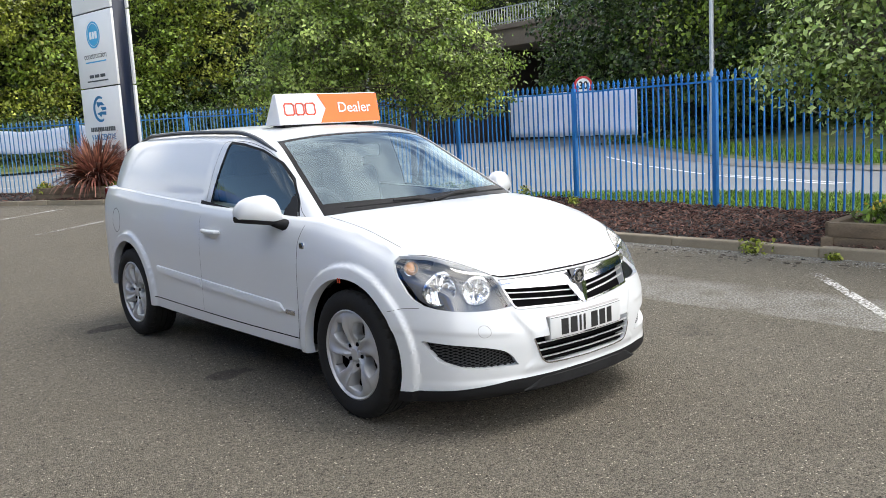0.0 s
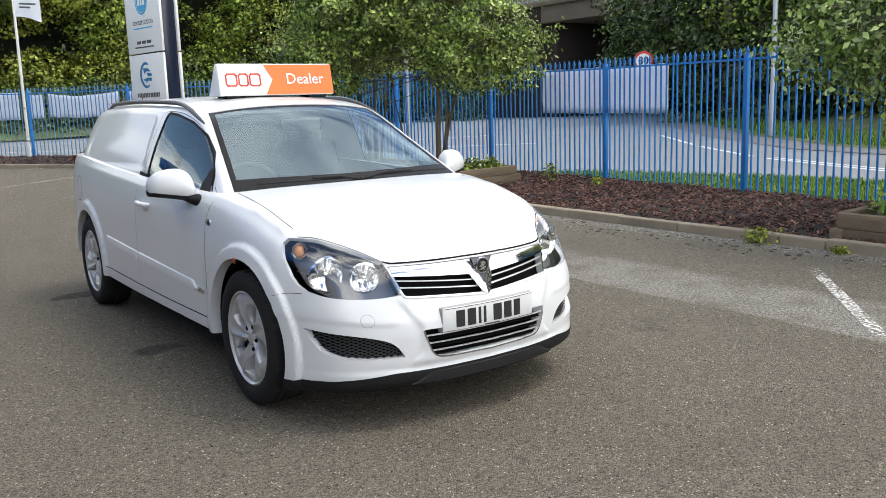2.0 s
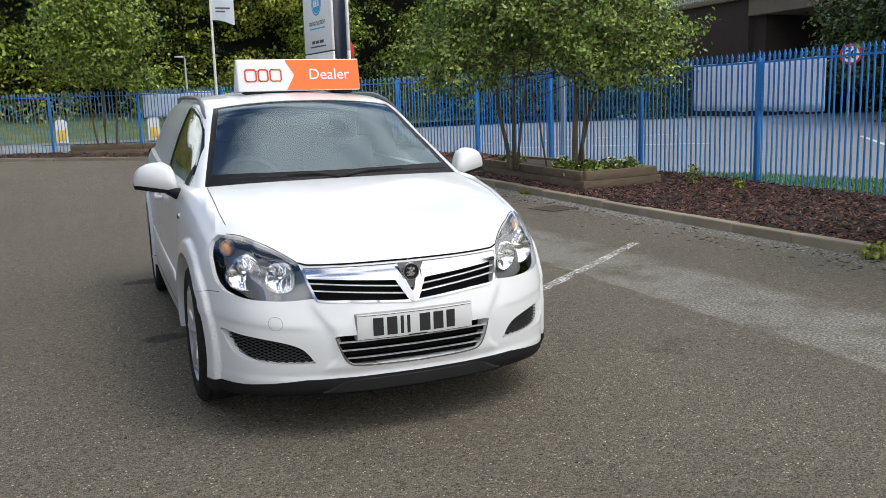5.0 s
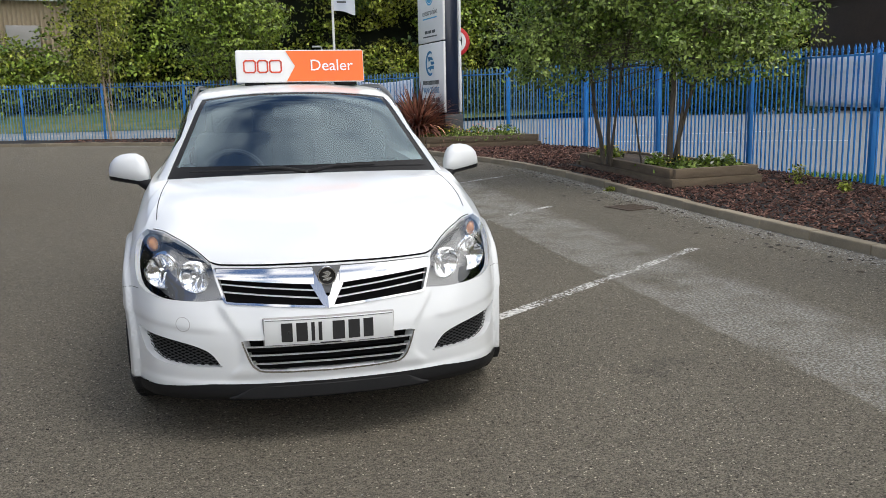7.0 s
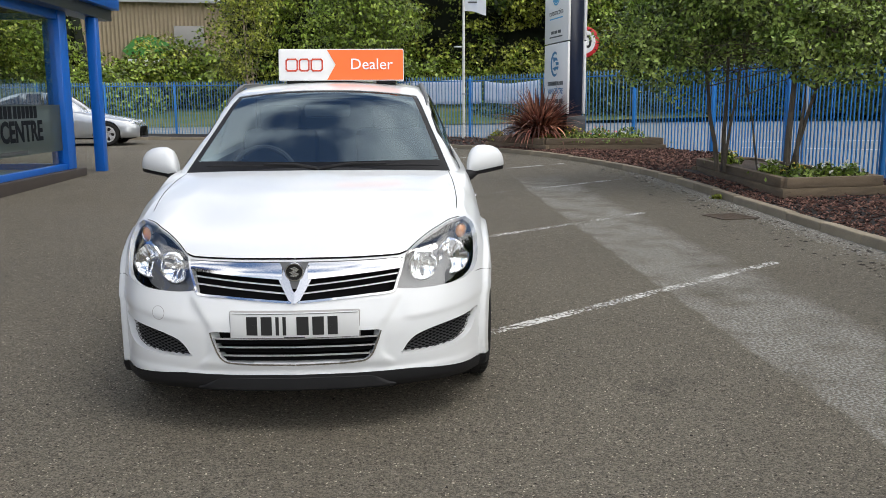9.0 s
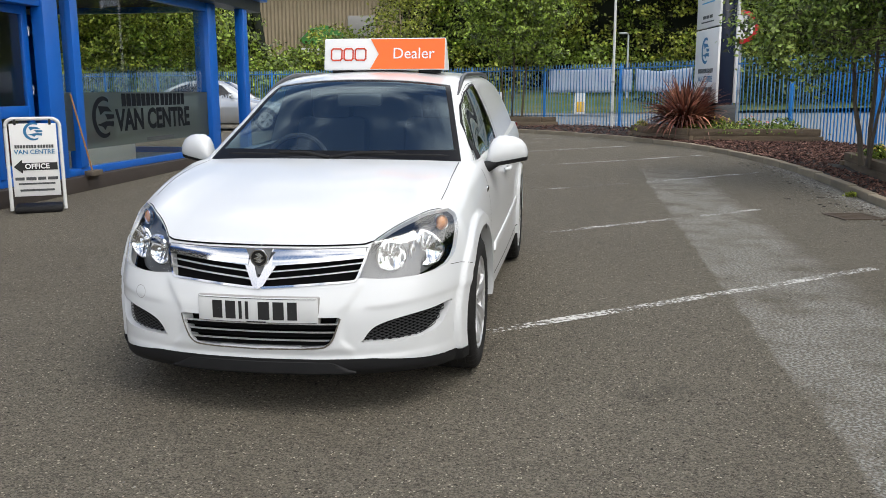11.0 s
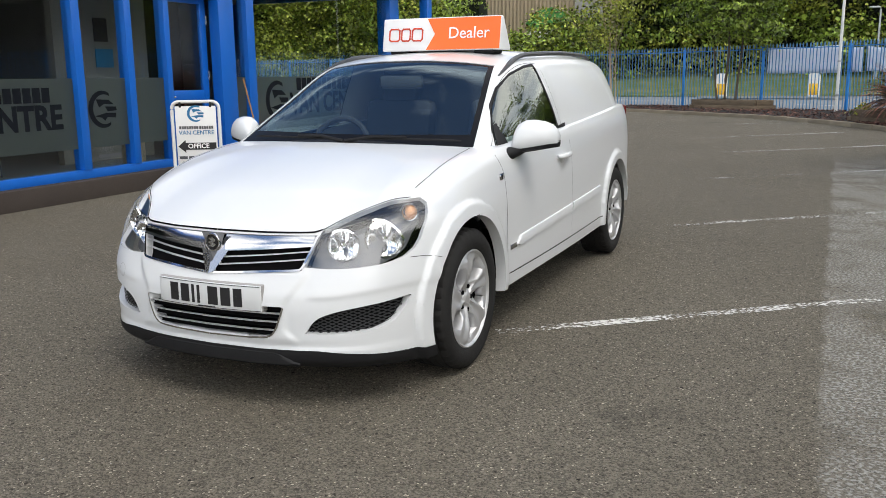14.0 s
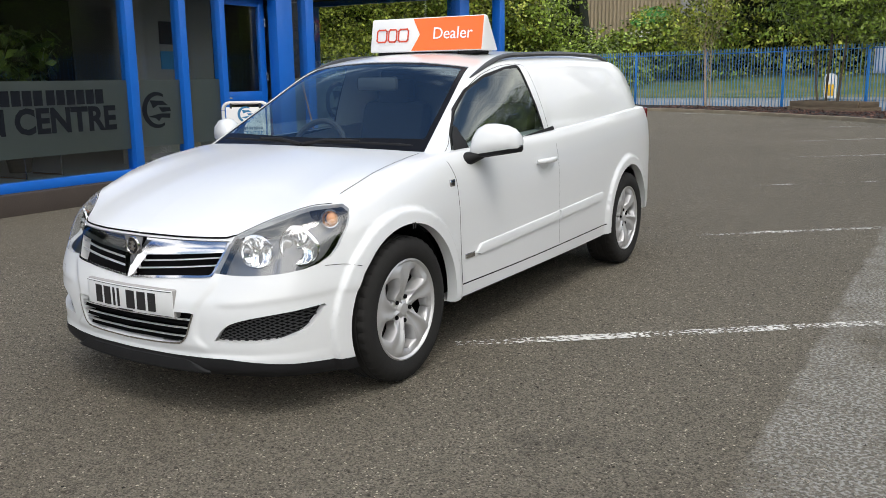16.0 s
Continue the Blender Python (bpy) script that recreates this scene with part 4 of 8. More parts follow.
    box(rp, 0.0, 0.0085, -0.008, 0.014, -0.010, 0.010, 0.003, pose((p.x if side > 0 else p.x + 0.0085) * side, 0.392, 0.803))
    part("repeater_lens", rp, M_GLOSSBLACK, rep)
    # small mark on the arch and the model badge on the door: plain bars
    p, n = on_side(tub_tree, 0.03, 0.668)
    for dy in (-0.008, 0.008):
        mk = bmesh.new()
        box(mk, 0, 0.0015, -0.005, 0.005, -0.012, 0.012, 0, pose(p.x * side - (0.0015 if side < 0 else 0) + 0.001 * side, 0.03 + dy, 0.668))
        part("arch_mark", mk, M_REDINK if side < 0 else M_INK, van)
    p, n = on_side(tub_tree, 0.535, 0.452)
    bd = bmesh.new()
    box(bd, 0, 0.004, -0.045, 0.045, -0.012, 0.012, 0.0015, pose(p.x * side - (0.004 if side < 0 else 0), 0.520, 0.452, 0, 0, 0))
    part("model_badge", bd, M_SATIN, van)
    # wheel well
    for hub in (FRONT_HUB, REAR_HUB):
        ww = bmesh.new()
        lathe(ww, [(0.742, 0.372), (0.50, 0.372), (0.50, 0.02)], 40, "x", (0, hub, HUB_Z))
        bmesh.ops.delete(ww, geom=[f for f in ww.faces if f.calc_center_median().z < 0.235], context="FACES")
        for v in ww.verts:
            v.co.x *= side
        part("wheel_arch_liner", ww, M_GAP, van)
    # rear lamp
    lp = bmesh.new()
    box(lp, -0.02, 0.02, -0.09, 0.09, -0.11, 0.11, 0.015, pose(0.682 * side, 3.30, 0.93, 0, 0, 34 * side))
    part("tail_lamp", lp, M_REDLENS, van)

# fuel flap on the right flank, tow-eye cover on the bumper
p, n = on_side(tub_tree, 2.93, 0.815)
cap = bmesh.new()
ribbon(cap, [on_side(tub_tree, 2.93 + 0.075 * math.cos(a), 0.815 + 0.085 * math.sin(a)) for a in np.linspace(0, 2 * math.pi, 40)], 0.004, 0.0008, -1)
part("fuel_flap_gap", cap, M_GAP, van)
cap = bmesh.new()
ribbon(cap, [on_front(tub_tree, 0.545 + 0.026 * math.cos(a), 0.470 + 0.026 * math.sin(a)) for a in np.linspace(0, 2 * math.pi, 30)], 0.002, 0.0006, -1)
part("tow_eye_cover", cap, M_PALEPLASTIC, van)

# headlamps
def behind_lens(bm, gap=0.008):
    """Keep what sits in the lamp inside its lens."""
    for v in bm.verts:
        s = 1 if v.co.x > 0 else -1
        p, _ = on_side(tub_tree, v.co.y, v.co.z)
        if p.x < 0.79 and abs(v.co.x) > p.x - gap:
            v.co.x = s * (p.x - gap)
        p, _ = on_front(tub_tree, abs(v.co.x), v.co.z)
        if p.y > -0.699:
            v.co.y = max(v.co.y, p.y + gap)


for side, which in ((1, "left"), (-1, "right")):
    lamp = part("headlamp", take(tub, in_lamp, 0.075, which), M_DARKLAMP, van, "dark-bezel headlamp with chrome reflectors under a clear lens")
    part("lens", take(tub, in_lamp, -0.001, which), M_LENS, lamp, "clear lens").visible_shadow = False
    for (x, y, z), r, mt in (((0.628, -0.440, 0.648), 0.072, M_REFLECTOR), ((0.500, -0.535, 0.630), 0.060, M_REFLECTOR)):
        bowl = bmesh.new()
        prof = [(0.004, r * 1.10), (-0.004, r * 1.07), (-0.004, r)] + [(0.035 * (1 - (q / r) ** 2), q) for q in (r * 0.96, r * 0.8, r * 0.6, r * 0.4, r * 0.22)] + [(0.02, r * 0.2), (0.0, r * 0.16), (-0.004, 0.002)]
        lathe(bowl, prof, 44, "y")
        for v in bowl.verts:
            if math.hypot(v.co.x, v.co.z) < r * 0.97:
                v.co.y += 0.0035 * math.sin(v.co.x / r * 13)
        bmesh.ops.transform(bowl, matrix=pose(x * side, y - 0.028, z, 8, 0, 26 * side), verts=bowl.verts)
        behind_lens(bowl)
        part("reflector", bowl, mt, lamp, "chrome reflector bowl")
    am = bmesh.new()
    bmesh.ops.create_uvsphere(am, u_segments=18, v_segments=10, radius=1)
    bmesh.ops.transform(am, matrix=pose(0.664 * side, -0.312, 0.735, 0, 0, 40 * side) @ Matrix.Diagonal((0.022, 0.022, 0.027, 1)), verts=am.verts)
    behind_lens(am, 0.005)
    part("indicator", am, M_AMBER, lamp, "amber indicator")
    ring = bmesh.new()
    lathe(ring, [(0.004, 0.037), (-0.008, 0.035), (-0.007, 0.031), (0.010, 0.021)], 24, "y")
    bmesh.ops.transform(ring, matrix=pose(0.664 * side, -0.322, 0.735, 0, 0, 40 * side), verts=ring.verts)
    behind_lens(ring)
    part("indicator_bezel", ring, M_CHROME, lamp)

# upper grille: black backing, chrome top bar, thin chrome slats, V and badge
part("grille_backing", take(tub, in_grille, 0.034), M_GAP, van)


def bowed(bm, x0, x1, z0, z1, h0, h1, lift, deep, side, n=20):
    """A bar along the nose between two x, height and thickness running from one end to the other."""
    rows = []
    for k in range(n):
        t = k / (n - 1)
        x, z, h = x0 + (x1 - x0) * t, z0 + (z1 - z0) * t, h0 + (h1 - h0) * t
        row = []
        for dz, o in ((-0.5, -deep), (-0.5, lift * 0.6), (-0.25, lift), (0.25, lift), (0.5, lift * 0.5), (0.5, -deep)):
            p, _ = on_front(tub_tree, max(0.0005, x), z + dz * h)
            row.append(bm.verts.new((x * side, p.y - o, z + dz * h)))
        rows.append(row)
    for r0, r1 in zip(rows, rows[1:]):
        for k in range(5):
            q = (r0[k], r1[k], r1[k + 1], r0[k + 1])
            bm.faces.new(q if side == 1 else q[::-1])
    for r in (rows[0], rows[-1]):
        bm.faces.new(r)
    bmesh.ops.recalc_face_normals(bm, faces=bm.faces)


PROUD = on_front(tub_tree, 0.001, 0.522)[0].y - 0.013
for side in (1, -1):
    b = bmesh.new()
    bowed(b, 0.050, 0.412, 0.637, 0.653, 0.062, 0.037, 0.006, 0.03, side)
    part("grille_top_bar", b, M_CHROME, van, "broad chrome grille bar")
    for z0, z1, xe in ((0.580, 0.615, 0.401), (0.553, 0.587, 0.393)):
        b = bmesh.new()
        bowed(b, 0.03, xe, z0, z1, 0.0046, 0.0046, -0.005, 0.011, side)
        part("grille_slat", b, M_BRIGHT, van)
    b = bmesh.new()
    rows = [on_front(tub_tree, x, z) for x, z in path2([(0.012, 0.523), (0.06, 0.526), (0.25, 0.540), (0.378, 0.549), (0.396, 0.590), (0.410, 0.63), (0.419, 0.668)], 40)]
    ribbon(b, rows, 0.009, 0.004, side)
    part("grille_edge", b, M_CHROME, van)
    b = bmesh.new()
    # one arm of the V
    arm = [(0.046, 0.672), (0.086, 0.646), (0.022, 0.532), (0.0, 0.520), (0.0, 0.562), (0.007, 0.568)]
    fr, bk = [], []
    for x, z in arm:
        y = PROUD + 0.44 * (z - 0.52) + 0.22 * x
        fr.append(b.verts.new((x * side, y, z)))
        bk.append(b.verts.new((x * side, y + 0.05, z)))
    b.faces.new(fr)
    for k in range(6):
        b.faces.new((fr[k], bk[k], bk[(k + 1) % 6], fr[(k + 1) % 6]))
    bmesh.ops.recalc_face_normals(b, faces=b.faces)
    part("grille_v_arm", b, M_CHROME, van, smooth=25)
b = bmesh.new()
p, _ = on_front(tub_tree, 0.001, 0.635)
q = [b.verts.new((x, p.y - 0.012, z)) for x, z in ((-0.056, 0.676), (0.056, 0.676), (0.012, 0.570), (-0.012, 0.570))]
b.faces.new(q)
part("badge_field", b, M_DARKLAMP, van)
b = bmesh.new()
lathe(b, [(0.01, 0.037), (-0.004, 0.037), (-0.008, 0.035), (-0.008, 0.031), (-0.004, 0.029), (0.002, 0.029)], 36, "y", (0, p.y - 0.016, 0.638))
badge = part("badge", b, M_CHROME, van, "round chrome badge")
b = bmesh.new()
lathe(b, [(0.002, 0.0295), (-0.002, 0.029), (-0.002, 0.001)], 36, "y", (0, p.y - 0.016, 0.638))
part("badge_disc", b, M_GLOSSBLACK, badge)
b = bmesh.new()
prism(b, [(x * 0.8, z * 0.8) for x, z in ((-0.024, -0.020), (0.008, -0.024), (0.024, -0.008), (0.006, -0.004), (0.022, 0.012), (0.004, 0.026), (-0.020, 0.018), (-0.004, 0.008), (-0.026, -0.002), (-0.008, -0.010))], -0.004, pose(0, p.y - 0.019, 0.638))
bmesh.ops.recalc_face_normals(b, faces=b.faces)
part("badge_emblem", b, M_SATIN, badge)

# lower intake and fog grilles
part("intake_backing", take(tub, in_intake, 0.05), M_GAP, van)
for side in (1, -1):
    b = bmesh.new()
    ribbon(b, [on_front(tub_tree, x, z) for x, z in path2([(0.001, 0.283), (0.15, 0.285), (0.258, 0.291), (0.291, 0.312), (0.318, 0.375), (0.328, 0.408)], 36)], 0.007, 0.003, side)
    part("intake_edge", b, M_CHROME, van, "chrome edge round the lower intake")
for z, xe in ((0.385, 0.318), (0.352, 0.304), (0.319, 0.285)):
    for side in (1, -1):
        b = bmesh.new()
        bowed(b, 0.0, xe, z, z, 0.005, 0.005, -0.005, 0.011, side)
        part("intake_slat", b, M_BRIGHT, van)
        b = bmesh.new()
        bowed(b, 0.0, xe - 0.004, z - 0.014, z - 0.014, 0.016, 0.014, -0.02, 0.04, side)
        part("intake_vane", b, M_GAP, van)
for side, which in ((1, "left"), (-1, "right")):
    fg = part("fog_grille", take(tub, in_fog, 0.035, which), M_GAP, van, "black diamond-mesh bumper vent")
    wires = bmesh.new()
    for sl in (0.45, -0.45):
        for k in range(-14, 40):
            x0 = 0.40
            seg = []
            for t in np.linspace(0, 0.36, 28):
                x, z = x0 + t, 0.20 + k * 0.0135 + sl * t
                if poly_sdf(np.array([x]), np.array([z]), FOG)[0] < 0.002:
                    q, nn = on_front(tub_tree, x, z)
                    seg.append((q - nn * 0.024, nn))
                elif len(seg) > 1:
                    break
            if len(seg) > 1:
                ribbon(wires, seg, 0.0042, 0.0, side)
    part("fog_mesh", wires, M_MESHWIRE, fg)

# number plate: characters stand as plain bars
p, _ = on_front(tub_tree, 0.001, 0.440)
PLATE_Y = p.y - 0.003
b = bmesh.new()
box(b, -0.250, 0.250, PLATE_Y - 0.002, PLATE_Y + 0.03, 0.385, 0.494, 0.006)
holder = part("plate_holder", b, M_PALEPLASTIC, van)
b = bmesh.new()
box(b, -0.246, 0.246, PLATE_Y - 0.007, PLATE_Y - 0.001, 0.388, 0.491, 0.003)
plate = part("number_plate", b, M_PLATE, holder, "white front number plate with black characters")
x = -0.183
for w in (0.042, 0.042, 0.013, 0.013, 0.0, 0.046, 0.044, 0.038):
    if w:
        b = bmesh.new()
        box(b, x, x + w, PLATE_Y - 0.0085, PLATE_Y - 0.006, 0.403, 0.475)
        part("plate_bar", b, M_INK, holder)
        x += w + 0.014
    else:
        x += 0.026
b = bmesh.new()
box(b, -0.04, 0.04, PLATE_Y - 0.0085, PLATE_Y - 0.006, 0.3915, 0.396)
part("plate_maker_bar", b, M_INK, holder)
for x0, x1, z0, z1 in ((-0.242, 0.242, 0.4855, 0.4875), (-0.242, 0.242, 0.3905, 0.3922)):
    b = bmesh.new()
    box(b, x0, x1, PLATE_Y - 0.0082, PLATE_Y - 0.006, z0, z1)
    part("plate_border", b, M_INK, holder)
for sx in (-0.155, 0.140):
    b = bmesh.new()
    lathe(b, [(0, 0.006), (-0.003, 0.005), (-0.004, 0.0005)], 12, "y", (sx, PLATE_Y - 0.007, 0.439))
    part("plate_screw", b, M_INK, holder)


for o in [holder] + list(holder.children):
    b = bmesh.new()
    b.from_mesh(o.data)
    for x in np.linspace(-0.22, 0.22, 12):
        bmesh.ops.bisect_plane(b, geom=b.verts[:] + b.edges[:] + b.faces[:], plane_co=(x, 0, 0), plane_no=(1, 0, 0))
    for v in b.verts:
        v.co.y += 0.31 * v.co.x ** 2
    b.to_mesh(o.data)
    b.free()


# wheels
def wheel_meshes():
    tyre = bmesh.new()
    prof = [(-0.085, 0.205), (-0.098, 0.225), (-0.102, 0.262), (-0.096, 0.292), (-0.084, 0.306)]
    for k in range(5):
        a = -0.075 + 0.0375 * k
        prof += [(a - 0.014, 0.3105 - 0.02 * a * a * 25), (a + 0.014, 0.3105 - 0.02 * a * a * 25), (a + 0.0155, 0.304), (a + 0.022, 0.304)] if k < 4 else [(a - 0.014, 0.309), (a + 0.006, 0.3075)]
    prof += [(0.086, 0.304), (0.097, 0.290), (0.103, 0.262), (0.098, 0.226), (0.084, 0.207)]
    for ring in lathe(tyre, prof, 120, "x"):
        for k, v in enumerate(ring):
            if k % 3 == 0 and 0.055 < abs(v.co.x) < 0.092 and math.hypot(v.co.y, v.co.z) > 0.300:
                v.co.y *= 0.978
                v.co.z *= 0.978
    rimb = bmesh.new()
    lathe(rimb, [(0.080, 0.214), (0.092, 0.217), (0.095, 0.211), (0.089, 0.205), (0.080, 0.200), (0.074, 0.1985)], 60, "x")
    back = bmesh.new()
    lathe(back, [(0.074, 0.1985), (0.02, 0.190), (-0.02, 0.188), (-0.03, 0.10), (-0.03, 0.001)], 40, "x")
    disc = bmesh.new()
    lathe(disc, [(0.010, 0.145), (0.016, 0.143), (0.016, 0.08), (0.024, 0.075), (0.024, 0.001)], 40, "x")
    spoke = bmesh.new()
    rows = []
    # a fifth of the dished face: a blade with one raised edge and a hollow beside it, cut back on both sides by the openings
    for r in (0.030, 0.045, 0.060, 0.075, 0.088, 0.100, 0.112, 0.126, 0.140, 0.152, 0.163, 0.172, 0.181, 0.190, 0.200, 0.207):
        bite = smooth01(0.068, 0.098, r) * (1 - smooth01(0.160, 0.184, r))
        lo, hi = -36 + 21 * bite, 36 - 14 * bite
        swirl = 9 * smooth01(0.05, 0.20, r) - 3
        crown = 0.064 + 0.024 * smooth01(0.03, 0.15, r) - 0.004 * smooth01(0.185, 0.207, r)
        row = [spoke.verts.new((crown - 0.05, r * math.sin(radians(lo + swirl)), r * math.cos(radians(lo + swirl))))]
        for q in np.linspace(0, 1, 15):
            a = lo + (hi - lo) * q
            relief = 0.013 * math.exp(-((a + 9) / 6.0) ** 2) + 0.006 * math.exp(-((a - 15) / 6.0) ** 2)
            hollow = 0.016 * smooth01(20, 36, abs(a)) * smooth01(0.06, 0.10, r) * (1 - smooth01(0.175, 0.2, r))
            a += swirl
            row.append(spoke.verts.new((crown + relief * (1 - smooth01(0.185, 0.205, r)) - hollow - 0.010 * bite * (1 if q in (0.0, 1.0) else 0), r * math.sin(radians(a)), r * math.cos(radians(a)))))
        row.append(spoke.verts.new((crown - 0.05, r * math.sin(radians(hi + swirl)), r * math.cos(radians(hi + swirl)))))
        rows.append(row)
    for r0, r1 in zip(rows, rows[1:]):
        for k in range(len(r0) - 1):
            spoke.faces.new((r0[k], r0[k + 1], r1[k + 1], r1[k]))
    bmesh.ops.recalc_face_normals(spoke, faces=spoke.faces)
    if sum(f.normal.x for f in spoke.faces) < 0:
        bmesh.ops.reverse_faces(spoke, faces=spoke.faces)
    hub = bmesh.new()
    lathe(hub, [(0.03, 0.040), (0.066, 0.040), (0.072, 0.036), (0.074, 0.031), (0.078, 0.026), (0.079, 0.001)], 36, "x")
    nut = bmesh.new()
    lathe(nut, [(0.05, 0.010), (0.073, 0.010), (0.075, 0.007), (0.066, 0.0005)], 8, "x", (0, 0, 0.054))
    return tyre, rimb, back, disc, spoke, hub, nut


# rim_back and brake_disc are near-black: painted shade behind the spokes
meshes = [finish(n, b, mt, None, "", 35).data for n, b, mt in zip(("tyre", "rim", "rim_back", "brake_disc", "spoke", "hub_cap", "wheel_nut"), wheel_meshes(), (M_RUBBER, M_ALLOY, M_GAP, M_DARKDISC, M_ALLOY, M_ALLOY, M_GAP))]
for me in meshes:
    for o in [o for o in scene.objects if o.data == me]:
        bpy.data.objects.remove(o)


def add_wheel(parent, x, y, z, side, spin, turn=0.0, scale=1.0):
    w = new("wheel")
    w.parent = parent
    w.matrix_local = pose(x, y, z, 0, 0, (0 if side > 0 else 180) + turn) @ pose(0, 0, 0, spin, 0, 0) @ Matrix.Diagonal((scale, scale, scale, 1))
    for me, n in zip(meshes, (1, 1, 1, 1, 5, 1, 5)):
        for k in range(n):
            o = new(me.name, me)
            o.parent = w
            o.matrix_local = pose(0, 0, 0, 360 / n * k + (36 if me.name == "wheel_nut" else 0), 0, 0)


for hub in (FRONT_HUB, REAR_HUB):
    for side in (1, -1):
        add_wheel(van, 0.706 * side, hub, 0.312, side, 14 if hub == 0 else 40)

# door mirrors: a wedge that swells outwards over a flat dark underside
MIRROR = ((0.0, 0.045, 0.972, 0.640), (0.05, 0.056, 1.008, 0.645), (0.13, 0.064, 1.036, 0.651), (0.28, 0.069, 1.053, 0.660), (0.48, 0.070, 1.054, 0.674), (0.68, 0.068, 1.047, 0.690), (0.84, 0.060, 1.031, 0.704), (0.94, 0.049, 1.008, 0.714), (0.985, 0.035, 0.985, 0.719), (1.0, 0.022, 0.966, 0.721))
for side in (1, -1):
    arm = bmesh.new()
    tube(arm, [((0.725 + o) * side, y, z) for o, y, z in ((0.0, 0.560, 0.880), (0.035, 0.590, 0.892), (0.085, 0.632, 0.915))], [0.050, 0.042, 0.026], 12)
    for v in arm.verts:
        v.co.z = 0.90 + (v.co.z - 0.90) * 0.75
    mir = part("door_mirror", arm, M_BLACK, van, "white door mirror with a black base")
    shell, low, glassy = bmesh.new(), bmesh.new(), bmesh.new()
    rows, under, pane = [], [], []
    for t, hy, top, cy in MIRROR:
        x = (0.768 + 0.204 * t) * side
        bot = 0.904 + 0.034 * t + 0.008 * (t > 0.99)
        h = top - bot
        prof = [(-0.80, 0.0), (-1.0, 0.14), (-1.02, 0.42), (-0.88, 0.74), (-0.55, 0.94), (-0.1, 1.0), (0.40, 0.97), (0.72, 0.84), (0.80, 0.5), (0.80, 0.0)]
        rows.append([shell.verts.new((x, cy + a * hy, bot + b * h)) for a, b in prof])
        under.append([low.verts.new((x, cy + a * hy, bot + b)) for a, b in ((-0.90, 0.006), (-0.86, -0.008), (-0.5, -0.016), (0.45, -0.016), (0.84, -0.006), (0.84, 0.006))])
        if 0.05 < t < 0.99:
            pane.append([glassy.verts.new((x, cy + 0.83 * hy, bot + b * h)) for b in (0.12, 0.80)])
    for grid, bmx, mt, nm, holder_ob in ((rows, shell, M_PAINT, "mirror_shell", mir), (under, low, M_BLACK, "mirror_underside", mir), (pane, glassy, M_CHROME, "mirror_glass", mir)):
        for r0, r1 in zip(grid, grid[1:]):
            for k in range(len(r0) - 1):
                bmx.faces.new((r0[k], r0[k + 1], r1[k + 1], r1[k]))
        if nm != "mirror_glass":
            bmx.faces.new(grid[0])
            bmx.faces.new(grid[-1])
        bmesh.ops.recalc_face_normals(bmx, faces=bmx.faces)
        part(nm, bmx, mt, holder_ob, smooth=55)

# cowl, wipers, roof rails, aerial base
b = bmesh.new()
rows = []
for x in np.linspace(-0.66, 0.66, 40):
    y = 0.268 + 0.095 * (x / 0.652) ** 2
    z = 0.944 - 0.012 * (x / 0.652) ** 2
    rows.append([b.verts.new((x, y + dy, z + dz)) for dy, dz in ((0.0, -0.02), (0.012, 0.004), (0.05, 0.018), (0.075, 0.018))])
for r0, r1 in zip(rows, rows[1:]):
    for k in range(3):
        b.faces.new((r0[k], r1[k], r1[k + 1], r0[k + 1]))
bmesh.ops.recalc_face_normals(b, faces=b.faces)
part("cowl", b, M_BLACK, van)


def on_screen(x, y):
    p, n = on_top(upper_tree, abs(x), y)
    return Vector((x, p.y, p.z)), Vector((n.x if x > 0 else -n.x, n.y, n.z))


for x0, x1, y0, y1 in ((0.03, 0.60, 0.304, 0.368), (-0.55, -0.02, 0.360, 0.302)):
    b = bmesh.new()
    pts = []
    for t in np.linspace(0, 1, 14):
        p, n = on_screen(x0 + (x1 - x0) * t, y0 + (y1 - y0) * t - 0.012 * math.sin(math.pi * t))
        pts.append(p + n * 0.017)
    tube(b, pts, [0.003] + [0.0055] * 12 + [0.003], 6)
    wiper = part("wiper_blade", b, M_BLACK, van)
    b = bmesh.new()
    a, m = pts[0] if x0 > 0 else pts[-1], pts[7]
    tube(b, [Vector((a.x - (0.02 if x0 > 0 else -0.02), 0.30, 0.958)), a.lerp(m, 0.4) + Vector((0, -0.01, 0.012)), m + Vector((0, 0, 0.010))], [0.011, 0.008, 0.006], 6)
    part("wiper_arm", b, M_BLACK, wiper)

for side in (1, -1):
    b = bmesh.new()
    pts = []
    for y in np.linspace(0.96, 3.02, 32):
        p, n = on_top(upper_tree, 0.540 + 0.012 * math.sin((y - 1.0) * 1.5) + 0.022 * smooth01(1.35, 0.95, y) - 0.03 * smooth01(2.4, 3.05, y), y)
        h = 0.026 * smooth01(0.98, 1.45, y) * smooth01(3.04, 2.75, y)
        pts.append((p.x * side, y, p.z + h - 0.002))
    tube(b, pts, [0.005, 0.009, 0.011] + [0.0135] * 26 + [0.011, 0.009, 0.005], 8)
    part("roof_rail", b, M_RAIL, van, "black roof rail")

# cabin: dashboard, wheel, seats, mirror, bulkhead
b = bmesh.new()
box(b, -0.66, 0.66, 0.40, 0.78, 0.62, 0.885, 0.04)
box(b, -0.62, 0.62, 0.30, 0.50, 0.78, 0.90, 0.03)
part("dashboard", b, M_INTERIOR, van)
b = bmesh.new()
